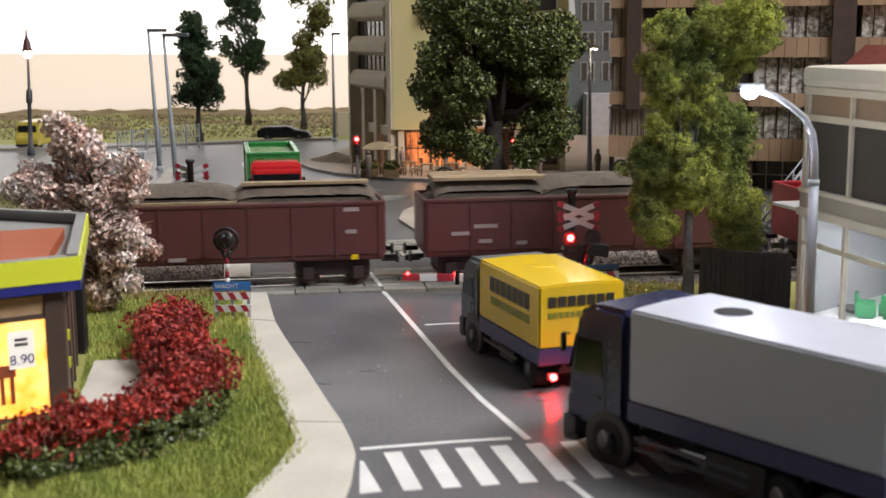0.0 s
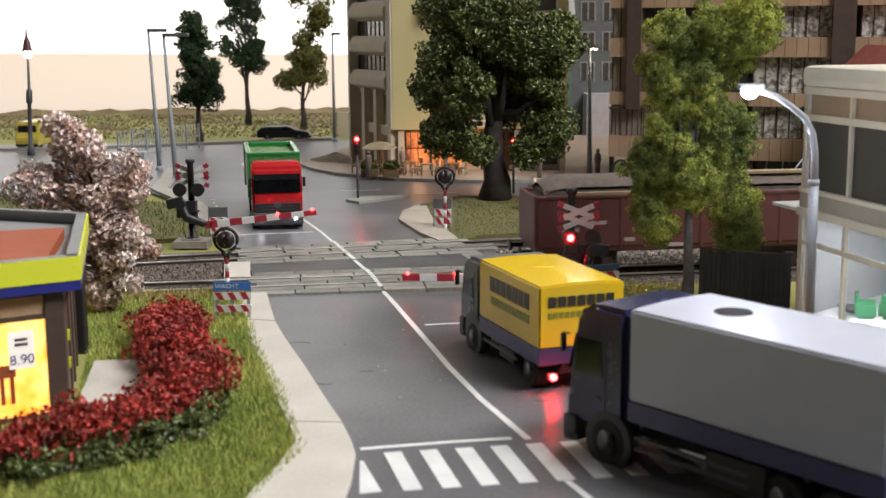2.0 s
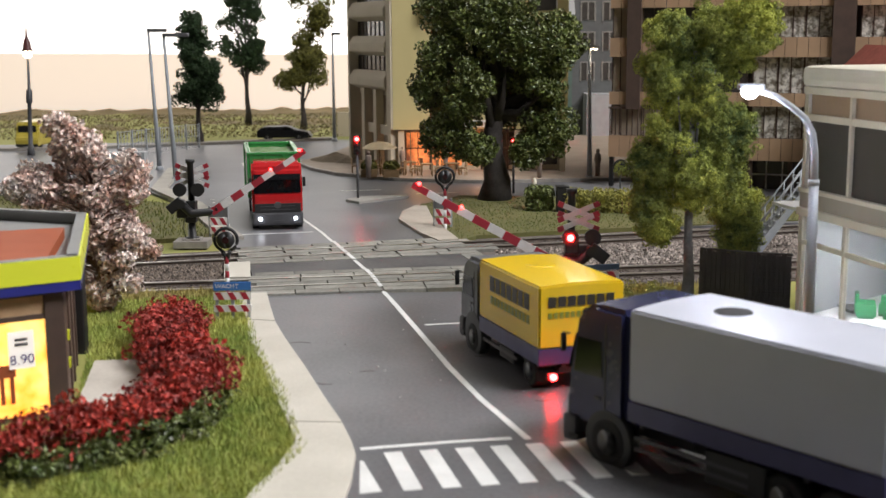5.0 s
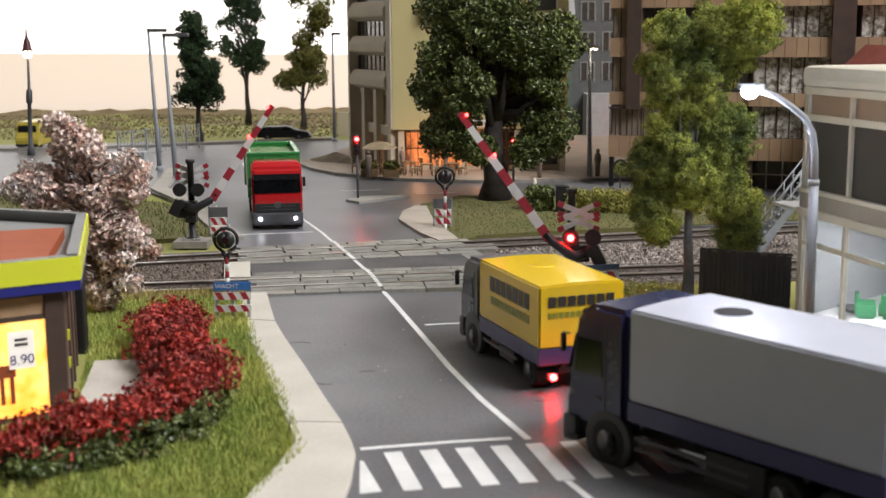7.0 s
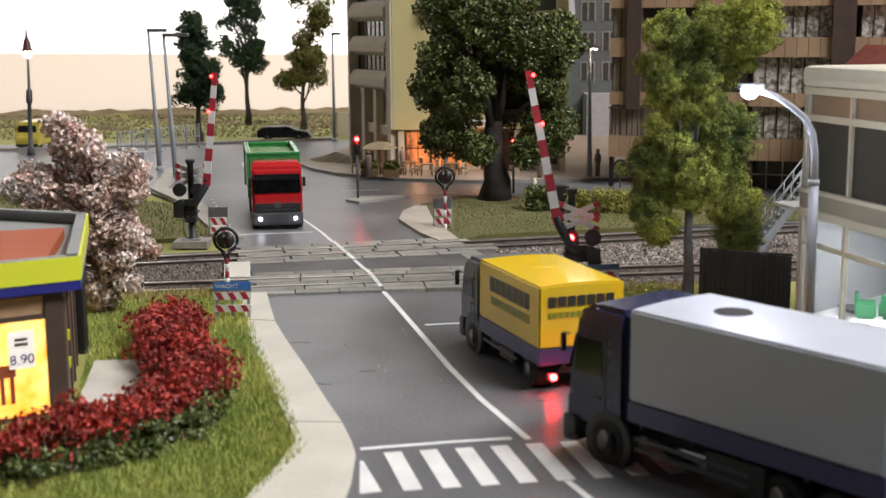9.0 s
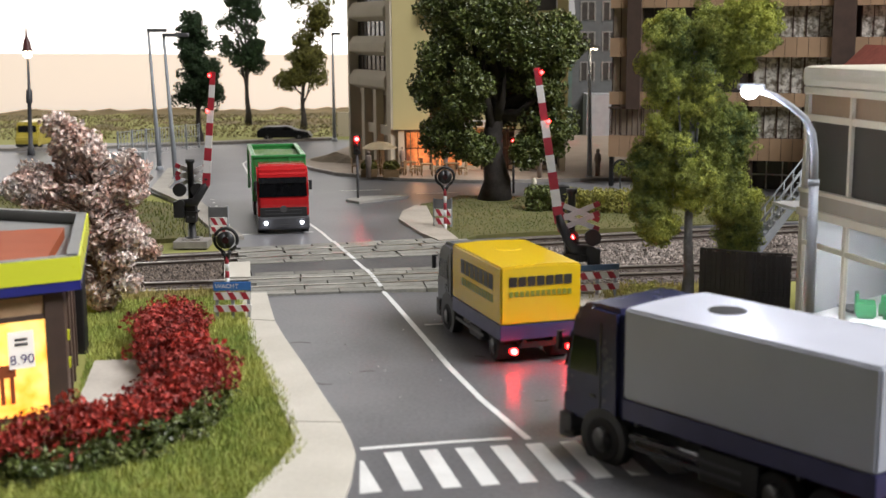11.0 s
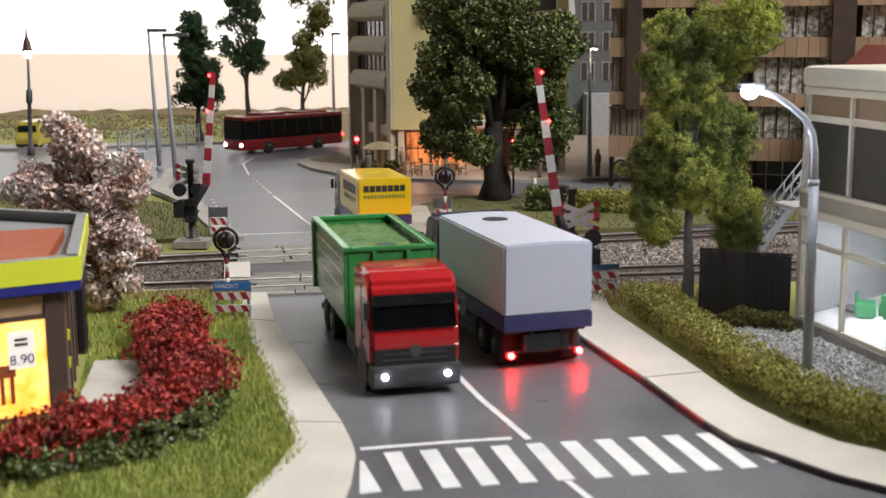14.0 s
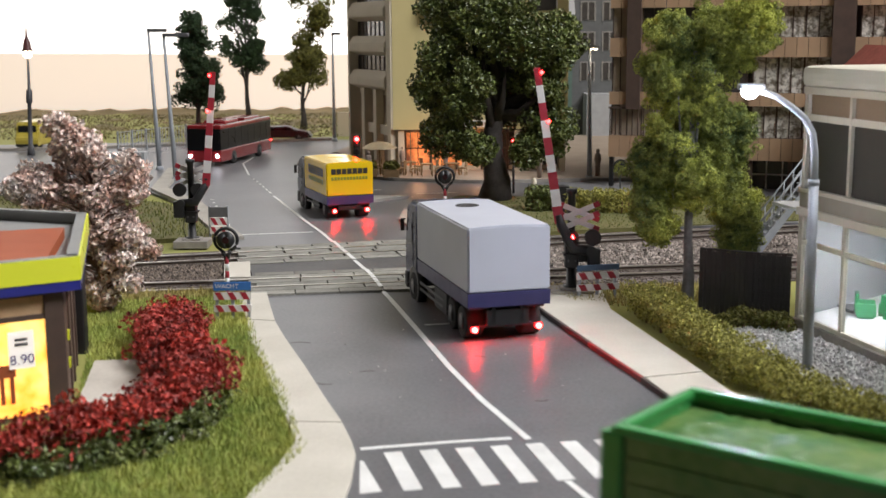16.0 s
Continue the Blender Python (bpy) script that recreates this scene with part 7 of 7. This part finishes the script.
def table_set(x, y, rz):
    t = thing("cafe_table", x, y, 0.17, rz, "small wooden cafe table on the plaza", "table", "cafe tables")
    part("tabletop", cbox(-0.4, 0.4, -0.4, 0.4, 0.7, 0.76, 0.01), WOOD, t)
    for sx in (-0.33, 0.33):
        for sy in (-0.33, 0.33):
            part("leg", cbox(sx - 0.03, sx + 0.03, sy - 0.03, sy + 0.03, 0, 0.7), WOOD, t)
    for k in (-1, 1):
        c = thing("cafe_chair", 0, 0, 0, 0, "small wooden cafe chair beside a table", "chair", "cafe chairs")
        c.matrix_basis = t.matrix_basis @ pose(k * 0.75 * S, 0, 0, 0, 0, 90 * k)
        part("seat", cbox(-0.22, 0.22, -0.22, 0.22, 0.42, 0.48), WOOD, c)
        part("backrest", cbox(-0.22, 0.22, -0.24, -0.19, 0.55, 0.95), WOOD, c)
        for sx in (-0.18, 0.18):
            for sy in (-0.18, 0.18):
                part("leg", cbox(sx - 0.025, sx + 0.025, sy - 0.025, sy + 0.025, 0, 0.42), WOOD, c)


for x, y, r in ((-4.9, 80.0, 10), (-3.3, 78.4, -15), (-2.2, 79.3, 30), (-1.0, 78.2, 5), (0.6, 78.4, -20)):
    table_set(x, y, r)


def planter(x, y, label):
    t = thing("planter", x, y, 0.17, 0, label, "planter", "plaza planters")
    part("tub", cbox(-0.5, 0.5, -0.3, 0.3, 0, 0.5, 0.04), WOOD, t)
    rg = np.random.default_rng(int(x * 10) + 90)
    v, f = leaves(rg, [(0, 0, 0.7, 0.5, 0.3, 0.35)], 500, 0.09)
    cloud("plant", v, f, LEAF_OLIVE, t)


planter(-4.6, 77.6, "wooden planter tub at the plaza edge")
planter(-3.2, 77.3, "wooden planter tub at the plaza edge")


def parked_car(x, y, rz, name, label, body, h):
    t = thing(name, x, y, 0, rz, label, "car" if name != "van" else "van")
    bm = B()
    if name == "van":
        slice_x(bm, [(-2.3, 0.3), (-2.35, 0.9), (-2.1, 1.2), (-1.7, h), (2.3, h), (2.35, 0.3)], -0.9, 0.9, 0.08)
    else:
        slice_x(bm, [(-2.2, 0.3), (-2.2, 0.75), (-1.1, 0.92), (-0.4, h), (1.7, h - 0.05), (2.2, 0.9), (2.25, 0.3)], -0.85, 0.85, 0.09)
    part("body", bm, body, t)
    for s in (-1, 1):
        part("side_window", cbox(s * 0.86 - 0.02, s * 0.86 + 0.02, -0.6, 1.7, 0.95, h - 0.12, 0.01), GLAZE, t)
        for y0 in (-1.35, 1.35):
            wheel(t, s * 0.88, y0, 0.32, 0.2)
    part("windscreen", cbox(-0.72, 0.72, -2.02 if name == "van" else -0.86, -1.98 if name == "van" else -0.82, 1.0, h - 0.25), GLAZE, t)
    part("bumper", cbox(-0.86, 0.86, -2.36, -2.2, 0.3, 0.5, 0.04), BLACK, t)
    return t


parked_car(-13.5, 106.3, 90, "estate_car", "black estate car parked by the far kerb", CAR_BLACK, 1.25)
parked_car(-33.0, 101.0, 0, "van", "yellow and white van parked by the dunes", VAN_YELLOW, 2.2)
parked_car(-36.3, 95.0, 0, "estate_car", "dark car at the far lot", CAR_BLACK, 1.4)


def small_fence():
    t = thing("wire_fence", -24.0, 92.0, 0, 60, "grey wire mesh fence by the far lot", "fence")
    for i in range(7):
        part("post", cbox(i * 1.5 - 0.05, i * 1.5 + 0.05, -0.05, 0.05, -0.1, 2.0), STEEL, t)
        if i < 6:
            for k in range(9):
                bm = B()
                tube(bm, [(i * 1.5 + k * 0.167, 0, 0.05), (i * 1.5 + (k + 1) * 0.167 if k % 2 else i * 1.5 + k * 0.167, 0, 1.9)], 0.02, 4)
                part("wire", bm, STEEL, t)
            for z in (0.1, 1.0, 1.9):
                part("wire", cbox(i * 1.5, i * 1.5 + 1.5, -0.015, 0.015, z - 0.02, z + 0.02), STEEL, t)
    c = thing("switch_cabinet", -17.6, 70.8, 0, 0, "grey switch cabinet beside the pavement", "cabinet")
    part("body", cbox(-0.7, 0.7, -0.4, 0.4, -0.1, 2.5, 0.04), STEEL, c)
    part("door", cbox(-0.6, 0.6, -0.43, -0.405, 0.1, 2.3, 0.01), STEEL, c)
    c = thing("switch_cabinet", -19.4, 73.8, 0, 0, "grey switch cabinet beside the pavement", "cabinet")
    part("body", cbox(-0.5, 0.5, -0.4, 0.4, -0.1, 2.2, 0.04), STEEL, c)
    part("door", cbox(-0.42, 0.42, -0.43, -0.405, 0.1, 2.0, 0.01), STEEL, c)


small_fence()


def figure(x, y, z, h, label):
    """A plain turned peg for a model figure."""
    bm = B()
    tube(bm, [(0, 0, 0), (0, 0, h * 0.45), (0, 0, h * 0.6), (0, 0, h * 0.8), (0, 0, h * 0.86)], [0.15, 0.16, 0.22, 0.2, 0.07], 10)
    ball(bm, 0, 0, h * 0.92, 0.13, 2)
    ob = part("model_figure", bm, FIG)
    ob.matrix_basis = pose(x * S, y * S, z * S)
    tagged(ob, label, "figurine", "model figures")


for x, y in ((-4.6, 77.0), (6.0, 76.6), (9.7, 77.4), (-2.6, 80.2), (0.2, 79.5)):
    figure(x, y, 0.17, 1.7, "small plain model figure on the plaza")


def relay_box():
    t = thing("round_sign", 10.4, 72.3, 0, 0, "round dark wheel-shaped sign under the balcony", "sign")
    bm = B()
    tube(bm, [(0, 0, 1.3), (0, 0.06, 1.3)], 0.42, 22)
    part("disc", bm, BLACK, t)
    bm = B()
    tube(bm, [(0, 0.03, -0.1), (0, 0.03, 0.95)], 0.04, 8)
    part("post", bm, POLE_DARK, t)
    c = thing("relay_cabinet", 6.1, 63.0, 0, 0, "dark relay cabinet between hedge and bush", "cabinet")
    part("body", cbox(-0.3, 0.3, -0.45, 0.3, -0.1, 1.3, 0.04), BLACK, c)
    part("lid", cbox(-0.33, 0.33, -0.48, 0.33, 1.3, 1.36, 0.02), BLACK, c)


relay_box()

motions()
